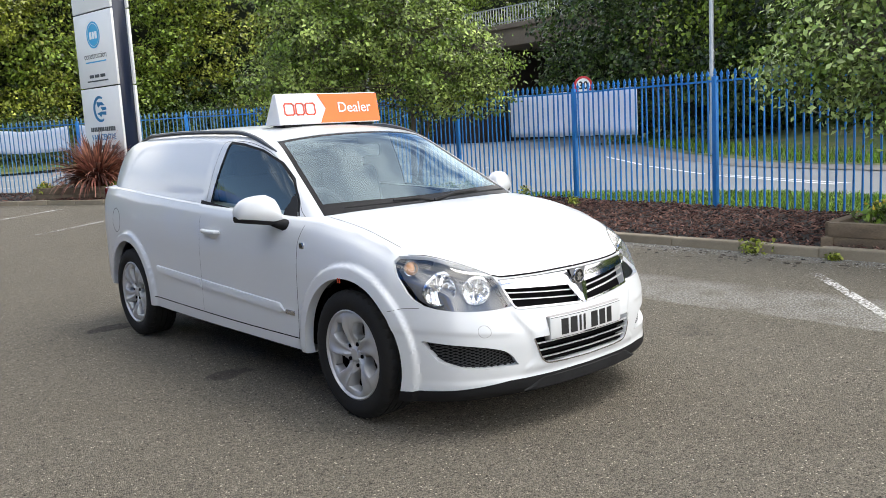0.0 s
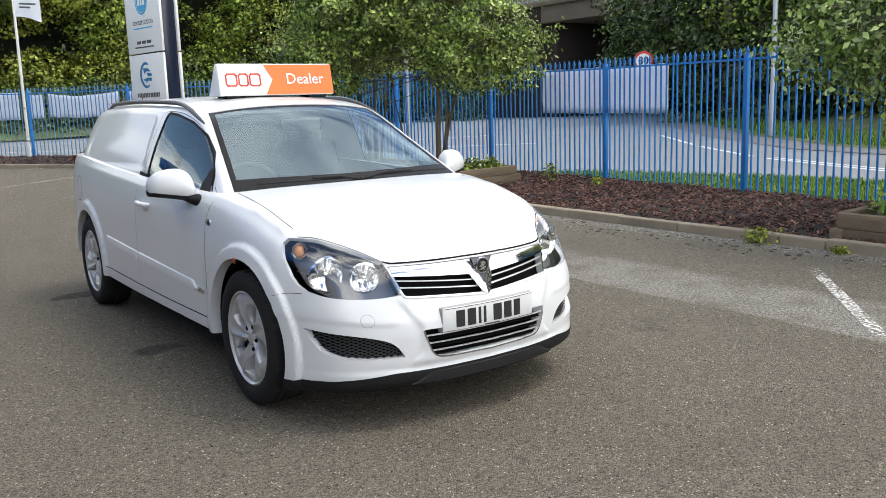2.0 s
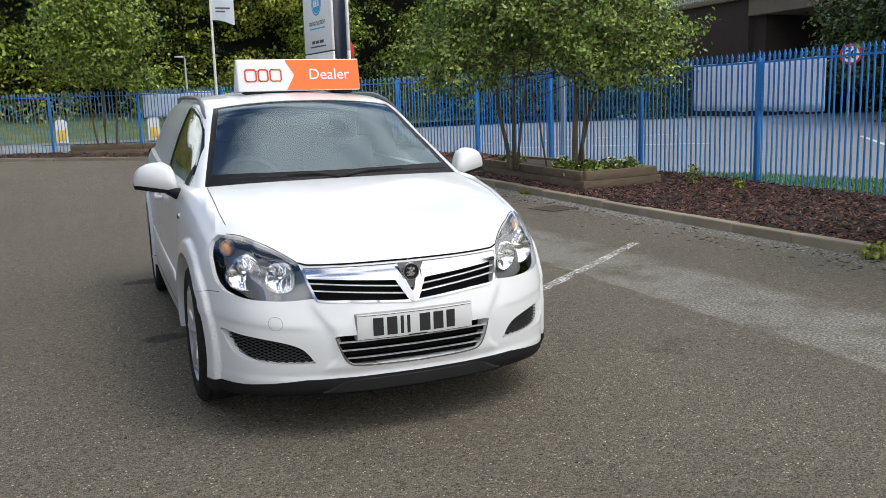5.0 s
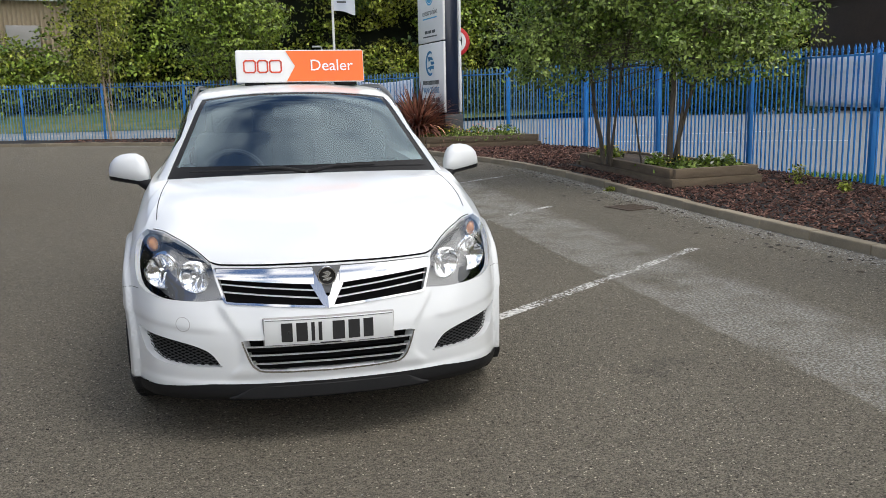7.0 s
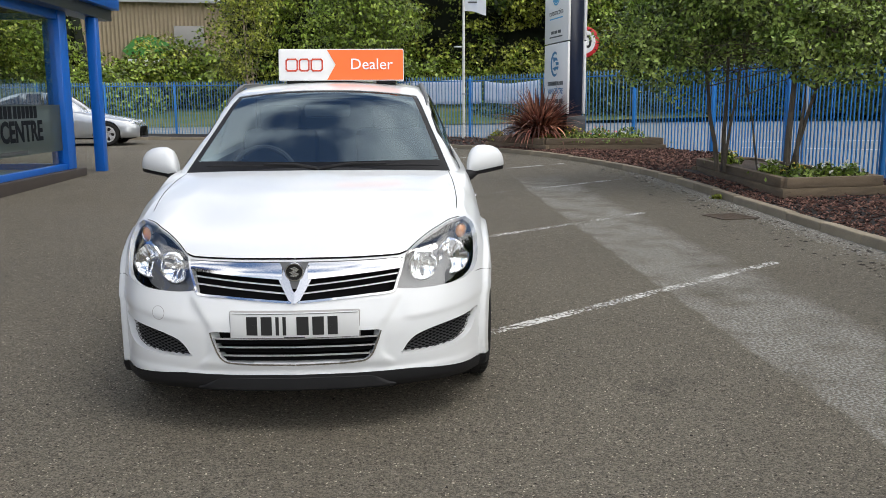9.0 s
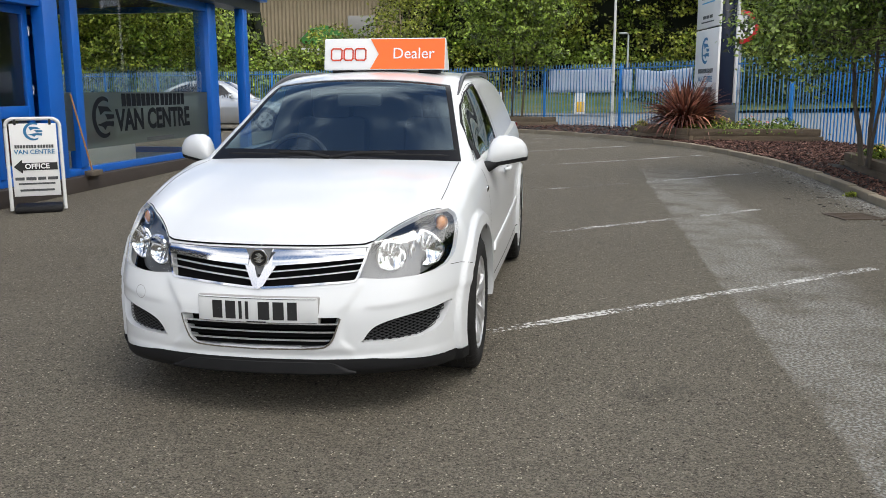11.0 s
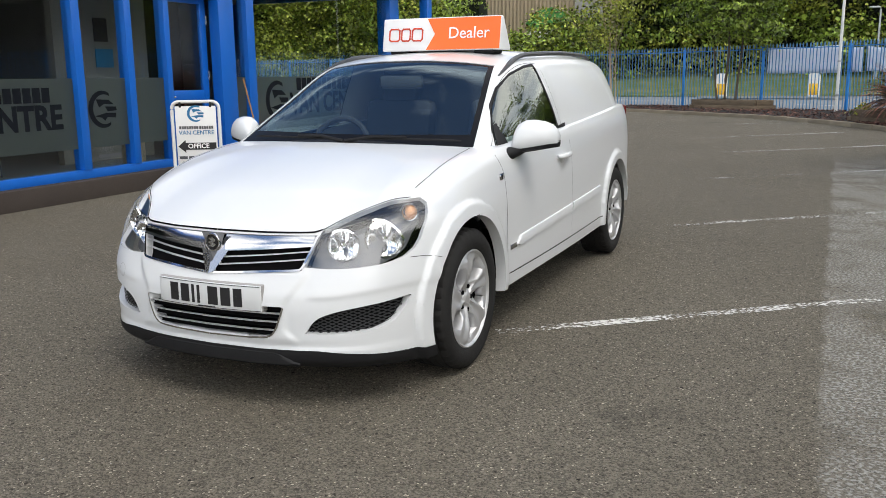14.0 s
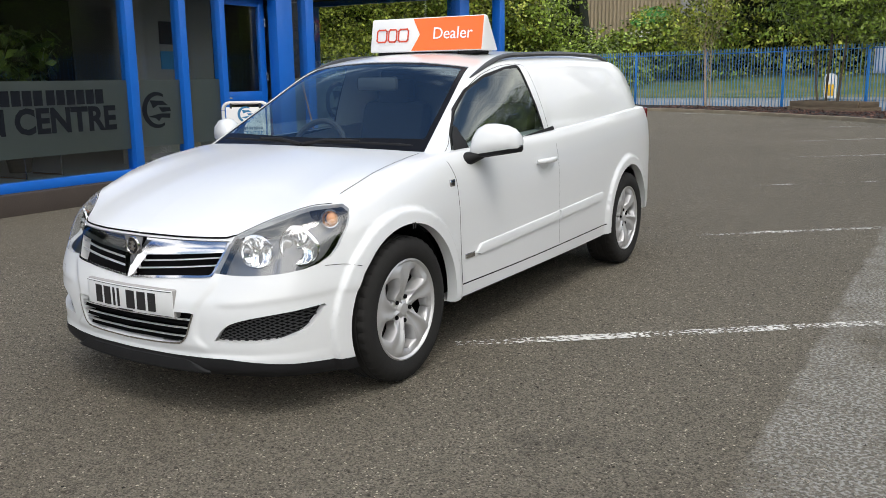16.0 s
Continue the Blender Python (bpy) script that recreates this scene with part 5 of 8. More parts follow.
ring = [(-0.36 + 0.185 * math.cos(a), 0.86 + 0.06 * math.sin(a), 0.86 + 0.175 * math.sin(a)) for a in np.linspace(0, 2 * math.pi, 33)]
tube(b, ring, 0.016, 8, cap=False)
sw = part("steering_wheel", b, M_SEAT, van)
b = bmesh.new()
box(b, -0.44, -0.28, 0.84, 0.87, 0.80, 0.90, 0.02)
box(b, -0.52, -0.20, 0.85, 0.865, 0.845, 0.875, 0.005)
part("wheel_boss", b, M_INTERIOR, sw)
for sx in (-0.36, 0.36):
    b = bmesh.new()
    box(b, sx - 0.25, sx + 0.25, 1.02, 1.52, 0.42, 0.60, 0.06)
    st = part("seat", b, M_SEAT, van)
    b = bmesh.new()
    box(b, -0.24, 0.24, -0.07, 0.07, 0.0, 0.62, 0.06, pose(sx, 1.52, 0.52, -14, 0, 0))
    part("seat_back", b, M_SEAT, st)
    b = bmesh.new()
    box(b, -0.13, 0.13, -0.05, 0.05, 0.0, 0.17, 0.04, pose(sx, 1.64, 1.10, -10, 0, 0))
    part("headrest", b, M_SEAT, st)
b = bmesh.new()
box(b, -0.13, 0.13, 0.93, 0.955, 1.20, 1.275, 0.02)
part("interior_mirror", b, M_INTERIOR, van)
b = bmesh.new()
box(b, -0.70, 0.70, 1.72, 1.76, 0.32, 0.92, 0.01)
box(b, -0.53, 0.53, 1.72, 1.76, 0.90, 1.31, 0.01)
part("bulkhead", b, M_INTERIOR, van)
b = bmesh.new()
box(b, -0.50, 0.50, -0.60, 3.30, 0.19, 0.30, 0.02)
box(b, -0.70, 0.70, 0.42, 2.28, 0.20, 0.30, 0.02)
# undertray added out of sight to keep light from under the bumper
box(b, -0.62, 0.62, -0.62, -0.37, 0.188, 0.24, 0.02)
part("underbody", b, M_GAP, van)
b = bmesh.new()
box(b, -0.46, 0.46, -0.46, 0.24, 0.26, 0.50, 0.02)
part("engine_block", b, M_GAP, van)

# ---- roof sign: a wedge box with a white and an orange half ----
roof_sign = thing("roof_sign", (0.058, 1.412, 0), "white and orange dealer sign box standing on the van roof", "roof sign")
RS_W, RS_Z0, RS_Z1 = 0.377, 1.412, 1.602
b = bmesh.new()
f0 = [b.verts.new(p) for p in ((-RS_W, -0.09, RS_Z0), (RS_W, -0.09, RS_Z0), (RS_W, -0.055, RS_Z1), (-RS_W, -0.055, RS_Z1))]
b1 = [b.verts.new(p) for p in ((-RS_W, 0.10, RS_Z0), (RS_W, 0.10, RS_Z0), (RS_W, -0.02, RS_Z1), (-RS_W, -0.02, RS_Z1))]
b.faces.new(f0)
b.faces.new(b1[::-1])
for k in range(4):
    b.faces.new((f0[k], b1[k], b1[(k + 1) % 4], f0[(k + 1) % 4]))
bmesh.ops.recalc_face_normals(b, faces=b.faces)
bmesh.ops.bevel(b, geom=list(b.edges), offset=0.010, segments=3, affect="EDGES", profile=0.5)
part("case", b, M_WHITEVINYL, roof_sign, "white plastic sign case")
lean = math.degrees(math.atan2(0.035, RS_Z1 - RS_Z0))
face = pose(0, -0.0735, (RS_Z0 + RS_Z1) / 2, -lean, 0, 0)
b = bmesh.new()
hh = (RS_Z1 - RS_Z0) / 2 - 0.004
prism(b, [(-0.085, -hh), (RS_W - 0.004, -hh), (RS_W - 0.004, hh), (-0.085, hh), (-0.033, 0.0)], -0.0025, face)
bmesh.ops.recalc_face_normals(b, faces=b.faces)
part("orange_panel", b, M_ORANGE, roof_sign, "orange vinyl with white word")
lettering("lettering", "Dealer", 0.094, M_WHITEINK, roof_sign, face @ pose(0.182, -0.005, 0.0), "white lettering")
# the brand mark as plain outlined shapes
def stroke(b, pts, w, m):
    """A thin bent bar along points (x, z), in the sign's face."""
    for (x0, z0), (x1, z1) in zip(pts, pts[1:]):
        dx, dz = x1 - x0, z1 - z0
        ln = math.hypot(dx, dz)
        ux, uz = dx / ln * w / 2, dz / ln * w / 2
        q = [(x0 - ux - uz, z0 - uz + ux), (x1 + ux - uz, z1 + uz + ux), (x1 + ux + uz, z1 + uz - ux), (x0 - ux + uz, z0 - uz - ux)]
        prism(b, q, -0.0025, m)


for x0, w in ((-0.330, 0.066), (-0.250, 0.056), (-0.180, 0.066)):
    pts = [(0.010, 0.034), (w - 0.010, 0.034), (w, 0.024), (w, -0.026), (w - 0.010, -0.036), (0.010, -0.036), (0.0, -0.026), (0.0, 0.024), (0.010, 0.034)]
    b = bmesh.new()
    stroke(b, pts, 0.0085, face @ pose(x0, 0, 0))
    bmesh.ops.recalc_face_normals(b, faces=b.faces)
    part("mark_shape", b, M_REDINK, roof_sign, smooth=20)
for sx in (-0.27, 0.27):
    b = bmesh.new()
    box(b, sx - 0.06, sx + 0.06, -0.07, 0.08, 1.395, 1.42, 0.006)
    part("magnet_foot", b, M_BLACK, roof_sign)
tub.free()
upper.free()


# ---- kerb, mulch bed and planters ----
rng = random.Random(7)
KERB = [(4.60, -9), (4.60, -4), (4.60, 3), (4.62, 6), (4.65, 8.5), (4.40, 11.3), (3.75, 13.9), (2.45, 16.6), (1.0, 18.6), (-1.7, 21.2), (-4.4, 23.2), (-8, 24.3), (-16, 26.5)]
kp = spline(KERB, 62)
kerb = thing("kerb", (0, 0, 0), "weathered concrete edging kerb along the mulch bed", "kerb", kind="structure")


def kerb_stone_mesh(length):
    bm = bmesh.new()
    box(bm, -length / 2 + 0.004, length / 2 - 0.004, -0.06, 0.06, -0.10, 0.092, 0.014)
    me = bpy.data.meshes.new("kerb_stone")
    bm.to_mesh(me)
    bm.free()
    me.materials.append(M_CONCRETE)
    return me


step_len = float(np.linalg.norm(np.diff(kp, axis=0), axis=1).mean())
stone_me = kerb_stone_mesh(step_len)
for a, b in zip(kp, kp[1:]):
    o = new("kerb_stone", stone_me)
    o.parent = kerb
    m = (a + b) / 2
    o.matrix_local = pose(m[0], m[1], ground_z(*m) + rng.uniform(-0.006, 0.006), 0, rng.uniform(-0.5, 0.5), math.degrees(math.atan2(b[1] - a[1], b[0] - a[0])))

# fence posts stand along this line
POSTS = [(6.70, -4.90), (6.95, -2.19), (7.20, 0.53), (7.46, 3.23), (7.71, 5.93), (7.62, 8.66), (7.36, 11.38), (6.95, 14.05), (5.95, 16.60), (4.35, 19.55), (2.46, 22.24), (0.20, 23.77), (-2.32, 25.61), (-5.00, 26.75), (-7.70, 27.65), (-10.4, 28.4), (-13.1, 29.1), (-15.8, 29.8), (-18.5, 30.5), (-21.2, 31.2), (-23.9, 31.9), (-26.6, 32.6), (-29.3, 33.3)]


def bed_z(x, y):
    return 0.075 + 0.025 * noise.noise(Vector((x * 0.9, y * 0.9, 0))) + 0.018 * noise.noise(Vector((x * 5, y * 5, 1)))


inner = [(x + 0.05, y) for x, y in kp if y < 12.5] + [(x + 0.04, y + 0.04) for x, y in kp if y >= 12.5]
bed_outline = [(float(x), float(y)) for x, y in inner] + [(x, y) for x, y in POSTS[::-1]] + [(6.3, -9.0)]
bed = sheet("mulch_bed", bed_outline, M_MULCH, lambda x, y: bed_z(x, y), "bark mulch bed, near-black for the shade between its chips", "flower bed", 0.35)

def inside_poly(x, y, poly):
    c = False
    for i in range(len(poly)):
        (x0, y0), (x1, y1) = poly[i], poly[i - 1]
        if (y0 > y) != (y1 > y) and x < (x1 - x0) * (y - y0) / (y1 - y0) + x0:
            c = not c
    return c


vs, fs = [], []
made = 0
while made < 22000:
    y = rng.uniform(-3.0, 16.5) if rng.random() < 0.9 else rng.uniform(16, 26)
    x = rng.uniform(2.0, 7.6) if y < 16.5 else rng.uniform(-6, 5)
    if not inside_poly(x, y, bed_outline):
        continue
    if 5.1 < x < 6.6 and 6.4 < y < 10.4 or x > 4.75 and y < 0.35:
        continue
    made += 1
    near = y < 11
    L, W, H = rng.uniform(0.022, 0.075), rng.uniform(0.008, 0.022), rng.uniform(0.004, 0.010)
    if not near:
        L, W = L * 1.6, W * 1.6
    m = pose(x, y, ground_z(x, y) + bed_z(x, y) + rng.uniform(0.0, 0.03), rng.uniform(-40, 40), rng.uniform(-35, 35), rng.uniform(0, 360))
    k = len(vs)
    for px, py, pz in ((-L / 2, -W / 2, 0), (L / 2, -W / 3, 0), (L / 2.2, W / 2, 0), (-L / 2.3, W / 3, 0), (-L / 2.2, -W / 3, H), (L / 2.3, -W / 4, H), (L / 2.4, W / 3, H), (-L / 2.4, W / 4, H)):
        vs.append(m @ Vector((px, py, pz)))
    fs += [(k + 4, k + 5, k + 6, k + 7), (k, k + 1, k + 5, k + 4), (k + 1, k + 2, k + 6, k + 5), (k + 2, k + 3, k + 7, k + 6), (k + 3, k, k + 4, k + 7)]
chips = mesh_from("bark_chippings", vs, fs, M_CHIP)
tagged(chips, "loose reddish brown bark chippings over the bed", "mulch", kind="stuff")


def planter(outline, height, base, label):
    """A box of weathered sleepers: two courses a side, filled with soil."""
    cx, cy = sum(p[0] for p in outline) / len(outline), sum(p[1] for p in outline) / len(outline)
    gz = ground_z(cx, cy) + base
    pl = thing("planter", (cx, cy, gz), label, "planter")
    n = len(outline)
    for i in range(n):
        a, b = Vector((*outline[i], 0)), Vector((*outline[(i + 1) % n], 0))
        d = b - a
        ang = math.degrees(math.atan2(d.y, d.x))
        for c in range(2):
            bm = bmesh.new()
            h = height / 2
            box(bm, -d.length / 2 + 0.005, d.length / 2 + 0.10 * (1 if c == 0 else 0) - 0.005, -0.05, 0.05, c * h + 0.002, (c + 1) * h - 0.002, 0.005)
            bmesh.ops.subdivide_edges(bm, edges=[e for e in bm.edges if e.calc_length() > 0.6], cuts=6)
            for v in bm.verts:
                v.co.y += 0.006 * noise.noise(v.co * 3 + Vector((i, c, 0)))
            o = part("sleeper", bm, M_TIMBER, pl)
            o.matrix_local = pose((a.x + b.x) / 2 - cx, (a.y + b.y) / 2 - cy, 0, 0, 0, ang + rng.uniform(-0.4, 0.4))
    bm = bmesh.new()
    bm.faces.new([bm.verts.new((x - cx, y - cy, height - 0.05)) for x, y in outline])
    bmesh.ops.triangulate(bm, faces=bm.faces)
    bmesh.ops.subdivide_edges(bm, edges=bm.edges[:], cuts=5, use_grid_fill=True)
    for v in bm.verts:
        v.co.z += 0.04 * noise.noise(v.co * 4)
    if bm.faces and sum(f.normal.z for f in bm.faces) < 0:
        bmesh.ops.reverse_faces(bm, faces=bm.faces)
    part("soil", bm, M_SOIL, pl)
    return pl


P_TREE = [(5.15, 6.47), (6.50, 6.70), (6.35, 10.45), (5.40, 10.30)]
P_NEAR = [(4.78, 0.38), (4.78, -3.2), (6.3, -3.2), (6.45, 0.50)]
P_SIGN = [(3.62, 15.35), (6.25, 15.30), (5.6, 17.9), (4.2, 19.2), (2.55, 17.30)]
P_BACK = [(-1.75, 23.85), (0.15, 22.75), (0.55, 23.3), (-1.4, 24.5)]
planter(P_TREE, 0.26, 0.04, "weathered timber sleeper planter with flowers under the tree")
planter(P_NEAR, 0.26, 0.04, "weathered timber sleeper planter at the kerb")
planter(P_SIGN, 0.30, 0.03, "timber sleeper planter round the sign pillar")
planter(P_BACK, 0.30, 0.03, "small timber planter with a sapling by the fence")

# ---- fence: posts, two rails and spear-topped pales ----
fence = thing("fence", (0, 0, 0), "blue painted steel railing fence with spear tops", "fence", kind="structure")


def shared(name, bm, mat, smooth=40):
    o = finish(name, bm, mat, None, "", smooth)
    me = o.data
    bpy.data.objects.remove(o)
    return me


bm = bmesh.new()
box(bm, -0.0095, 0.0095, -0.0095, 0.0095, 0.0, 1.745)
# spear head with two barbs
for z0, z1, w0, w1 in ((1.745, 1.757, 0.010, 0.024), (1.757, 1.772, 0.024, 0.009), (1.772, 1.788, 0.009, 0.026), (1.788, 1.855, 0.026, 0.002)):
    a = [bm.verts.new((sx * w0, sy * min(w0, 0.009), z0)) for sx, sy in ((-1, -1), (1, -1), (1, 1), (-1, 1))]
    b = [bm.verts.new((sx * w1, sy * min(w1, 0.009), z1)) for sx, sy in ((-1, -1), (1, -1), (1, 1), (-1, 1))]
    for k in range(4):
        bm.faces.new((a[k], a[(k + 1) % 4], b[(k + 1) % 4], b[k]))
PALE = shared("pale", bm, M_BLUEPAINT)
# far copy of the pale, in the hazed colour
PALE_FAR = PALE.copy()
PALE_FAR.materials[0] = M_BLUEFAR
bm = bmesh.new()
box(bm, -0.033, 0.033, -0.033, 0.033, -0.1, 1.80, 0.005)
for z0, z1, w0, w1 in ((1.80, 1.81, 0.010, 0.024), (1.81, 1.825, 0.024, 0.009), (1.825, 1.84, 0.009, 0.026), (1.84, 1.91, 0.026, 0.002)):
    a = [bm.verts.new((sx * w0, sy * min(w0, 0.009), z0)) for sx, sy in ((-1, -1), (1, -1), (1, 1), (-1, 1))]
    b = [bm.verts.new((sx * w1, sy * min(w1, 0.009), z1)) for sx, sy in ((-1, -1), (1, -1), (1, 1), (-1, 1))]
    for k in range(4):
        bm.faces.new((a[k], a[(k + 1) % 4], b[(k + 1) % 4], b[k]))
POST = shared("post", bm, M_BLUEPAINT)
far_v, far_f = [], []
spare = bmesh.new()
for (ax, ay), (bx, by) in zip(POSTS, POSTS[1:]):
    L = math.hypot(bx - ax, by - ay)
    ang = math.degrees(math.atan2(by - ay, bx - ax))
    za, zb = ground_z(ax, ay), ground_z(bx, by)
    for zz in (-0.01, 1.735):
        bm = bmesh.new()
        box(bm, 0.04, L - 0.04, -0.012, 0.012, -0.013, 0.013)
        o = part("rail", bm, M_BLUEPAINT, fence)
        o.matrix_local = pose(ax, ay, za + zz + 0.03, 0, -math.degrees(math.atan2(zb - za, L)), ang)
    n = 25
    for k in range(1, n):
        t = k / n
        x, y = ax + (bx - ax) * t, ay + (by - ay) * t
        if x < 0.2:
            # past the near run the pales are joined into one
            m = pose(x, y, ground_z(x, y) + 0.06, rng.uniform(-0.4, 0.4), rng.uniform(-0.4, 0.4), ang)
            k0 = len(far_v)
            far_v += [m @ v.co for v in PALE.vertices]
            far_f += [tuple(k0 + i for i in p.vertices) for p in PALE.polygons]
            continue
        o = new("pale", PALE if y < 15.5 else PALE_FAR)
        o.parent = fence
        o.matrix_local = pose(x, y, ground_z(x, y) + 0.06, rng.uniform(-0.4, 0.4), rng.uniform(-0.4, 0.4), ang + rng.uniform(-2, 2))
tagged(mesh_from("far_pales", far_v, far_f, M_BLUEFAR, fence), kind="stuff")
for k, (x, y) in enumerate(POSTS):
    o = new("post", POST)
    o.parent = fence
    (ax, ay), (bx, by) = POSTS[max(0, k - 1)], POSTS[min(len(POSTS) - 1, k + 1)]
    o.matrix_local = pose(x, y, ground_z(x, y) + 0.03, 0, 0, math.degrees(math.atan2(by - ay, bx - ax)))


# white banners tied to the outside of the fence
def banner(i, t0, t1, z0, z1, sag, seed):
    (ax, ay), (bx, by) = POSTS[i], POSTS[i + 1]
    d = Vector((bx - ax, by - ay, 0))
    out = Vector((d.y, -d.x, 0)).normalized() * 0.035
    bm = bmesh.new()
    rows = []
    nn = 24
    for k in range(nn + 1):
        t = t0 + (t1 - t0) * k / nn
        p = Vector((ax, ay, 0)) + d * t + out
        s = sag * math.sin(math.pi * k / nn)
        row = []
        for j in range(7):
            h = j / 6
            wv = 0.018 * noise.noise(Vector((k * 0.35, j * 0.5, seed)))
            row.append(bm.verts.new((p.x + out.x * 20 * wv, p.y + out.y * 20 * wv, ground_z(p.x, p.y) + z0 + (z1 - z0) * h - s * h - 0.5 * s * (1 - h) + 0.02 * noise.noise(Vector((k * 0.3, seed, j * 0.1))))))
        rows.append(row)
    for r0, r1 in zip(rows, rows[1:]):
        for j in range(6):
            bm.faces.new((r0[j], r1[j], r1[j + 1], r0[j + 1]))
    b = finish("banner", bm, M_BANNER, None, "", 60)
    tagged(b, "plain white back of a banner tied to the railings", "banner", group="banners on the fence")
    sol = b.modifiers.new("thick", "SOLIDIFY")
    sol.thickness = 0.002


banner(3, 0.52, 1.0, 1.08, 1.78, 0.0, 3)
banner(4, 0.0, 0.52, 1.08, 1.78, 0.0, 3.4)
banner(8, 0.55, 1.0, 1.12, 1.74, 0.06, 5)
banner(9, 0.10, 0.80, 1.12, 1.74, 0.08, 6)
banner(10, 0.10, 0.95, 1.08, 1.80, 0.02, 8)
banner(9, 0.86, 0.99, 1.10, 1.74, 0.02, 9)

# ---- verges, far road markings ----
M_TURF = material("turf", (0.075, 0.115, 0.028), 0.95, vary=0.35, scale=0.8, tint=(0.13, 0.13, 0.05), grain=0.35, grain_scale=25, bump=0.8, bump_scale=30)
sheet("verge", [(7.50, -9), (7.50, 3.2), (7.76, 5.93), (7.70, 8.0), (8.6, 7.2), (9.9, 3.8), (9.6, -9)], M_TURF, 0.03, "strip of grass between the fence and the road", "grass verge", 0.8)
M_ROAD = material("road_asphalt", (0.195, 0.207, 0.215), 0.85, vary=0.12, scale=0.6, grain=0.15, grain_scale=30, bump=0.2, bump_scale=120)
sheet("road", [(9.4, -14), (9.8, 3.8), (8.5, 7.4), (7.75, 8.7), (7.45, 11.4), (7.05, 14.1), (6.05, 16.7), (4.45, 19.7), (2.6, 22.4), (0.3, 24.0), (-2.2, 25.8), (-4.9, 27.0), (-20, 31.2), (-40, 33), (-60, 34), (-60, 42), (0, 48), (40, 60), (70, 60), (70, 40), (30, 22), (17.4, 8), (15.4, -14)], M_ROAD, 0.006, "pale grey tarmac road outside the fence", "road", 2.0)
far_right = [(15.0, -12), (15.6, 2.0), (17.0, 7.5), (20.5, 12.5), (31.0, 23.5), (60, 45), (60, -12)]
sheet("bank", far_right, M_TURF, lambda x, y: 0.03 + 0.12 * max(0, x - 19 - max(0, (y - 8) * 0.9)), "grass verge rising to the trees across the road", "grass verge", 3.0)
back_bank = [(-60, 33), (-25, 36.5), (-10, 38.5), (6, 40.5), (16, 42.5), (30, 45), (40, 70), (-60, 90)]
sheet("bank", back_bank, M_TURF, lambda x, y: 0.03 + 0.10 * max(0, y - 40) if y < 55 else 1.56, "grass bank behind the far road", "grass verge", 4.0)
M_PAVING = material("footway", (0.17, 0.165, 0.155), 0.9, vary=0.2, scale=1.5, grain=0.2, grain_scale=40)
sheet("footway", [(13.9, -12), (14.4, 2.3), (15.8, 7.9), (19.3, 13.0), (29.5, 24), (31.0, 23.2), (20.6, 12.3), (17.1, 7.3), (15.7, 1.9), (15.1, -12)], M_PAVING, 0.022, "grey footway across the road", "pavement", 3.0)
for a, b in (((10.9, -3.0), (11.6, 2.5)), ((11.8, 3.6), (13.2, 6.8)), ((13.5, 7.3), (15.5, 10.2)), ((15.9, 10.7), (19, 14.4)), ((11.15, -3.0), (11.85, 2.4)), ((12.05, 3.5), (13.4, 6.7)),
             ((8.8, 17.0), (14.0, 14.6)), ((9.3, 19.5), (17, 20)), ((-14, 33.0), (-6, 34.6)), ((-4.5, 34.9), (0.0, 35.4)), ((2.5, 35.0), (9.0, 33.5)), ((-16, 31.6), (-2, 33.2)), ((1.0, 29.0), (4.5, 26.0))):
    line_strip("road_line", a, b, 0.12, M_ROADLINE, "white road marking")
# traffic islands with lit bollards
isl = sheet("island", [(-3.3, 35.6), (2.6, 35.0), (2.8, 36.6), (-3.2, 37.2)], M_PAVING, 0.10, "raised traffic island", "traffic island", 2.0)
for bx, by in ((-2.37, 36.3), (1.34, 35.9)):
    t = thing("bollard", (bx, by, ground_z(bx, by) + 0.08), "white plastic traffic bollard with a yellow panel", "bollard", "traffic bollards")
    bm = bmesh.new()
    prof = [(-0.24, 0.0), (0.24, 0.0), (0.24, 0.84), (0.20, 0.95), (0.10, 1.0), (-0.10, 1.0), (-0.20, 0.95), (-0.24, 0.84)]
    prism(bm, prof, 0.22, pose(0, -0.11, 0))
    bmesh.ops.recalc_face_normals(bm, faces=bm.faces)
    bmesh.ops.bevel(bm, geom=bm.edges[:], offset=0.02, segments=2, affect="EDGES")
    part("shell", bm, M_WHITEPOLE, t)
    bm = bmesh.new()
    box(bm, -0.17, 0.17, -0.125, -0.105, 0.10, 0.56, 0.004)
    part("panel", bm, M_YELLOW, t, "yellow reflective panel")


# ---- poles and road signs ----
def round_sign(at, turn, dia, pole_r=0.04, grey=False):
    t = thing("speed_sign", at, "round red-rimmed 30 speed limit sign on a grey pole", "road sign", "speed limit signs", turn=turn)
    bm = bmesh.new()
    tube(bm, [(0, 0.05, 0), (0, 0.05, at_h + dia / 2)], pole_r, 10)
    part("pole", bm, M_GALV, t)
    bm = bmesh.new()
    lathe(bm, [(0.02, 0.001), (0.02, dia / 2), (0.0, dia / 2), (-0.002, dia / 2 - 0.003), (-0.002, dia * 0.36)], 40, "y", (0, 0, at_h))
    part("rim", bm, M_ROADSIGNRED, t, "red rim")
    bm = bmesh.new()
    lathe(bm, [(-0.004, dia * 0.375), (-0.004, 0.001)], 40, "y", (0, 0, at_h))
    bmesh.ops.recalc_face_normals(bm, faces=bm.faces)
    part("face", bm, M_WHITEVINYL, t)
    lettering("number", "30", dia * 0.56, M_INK, t, pose(0, -0.007, at_h - dia * 0.01), bold=0.012, stretch=0.9)


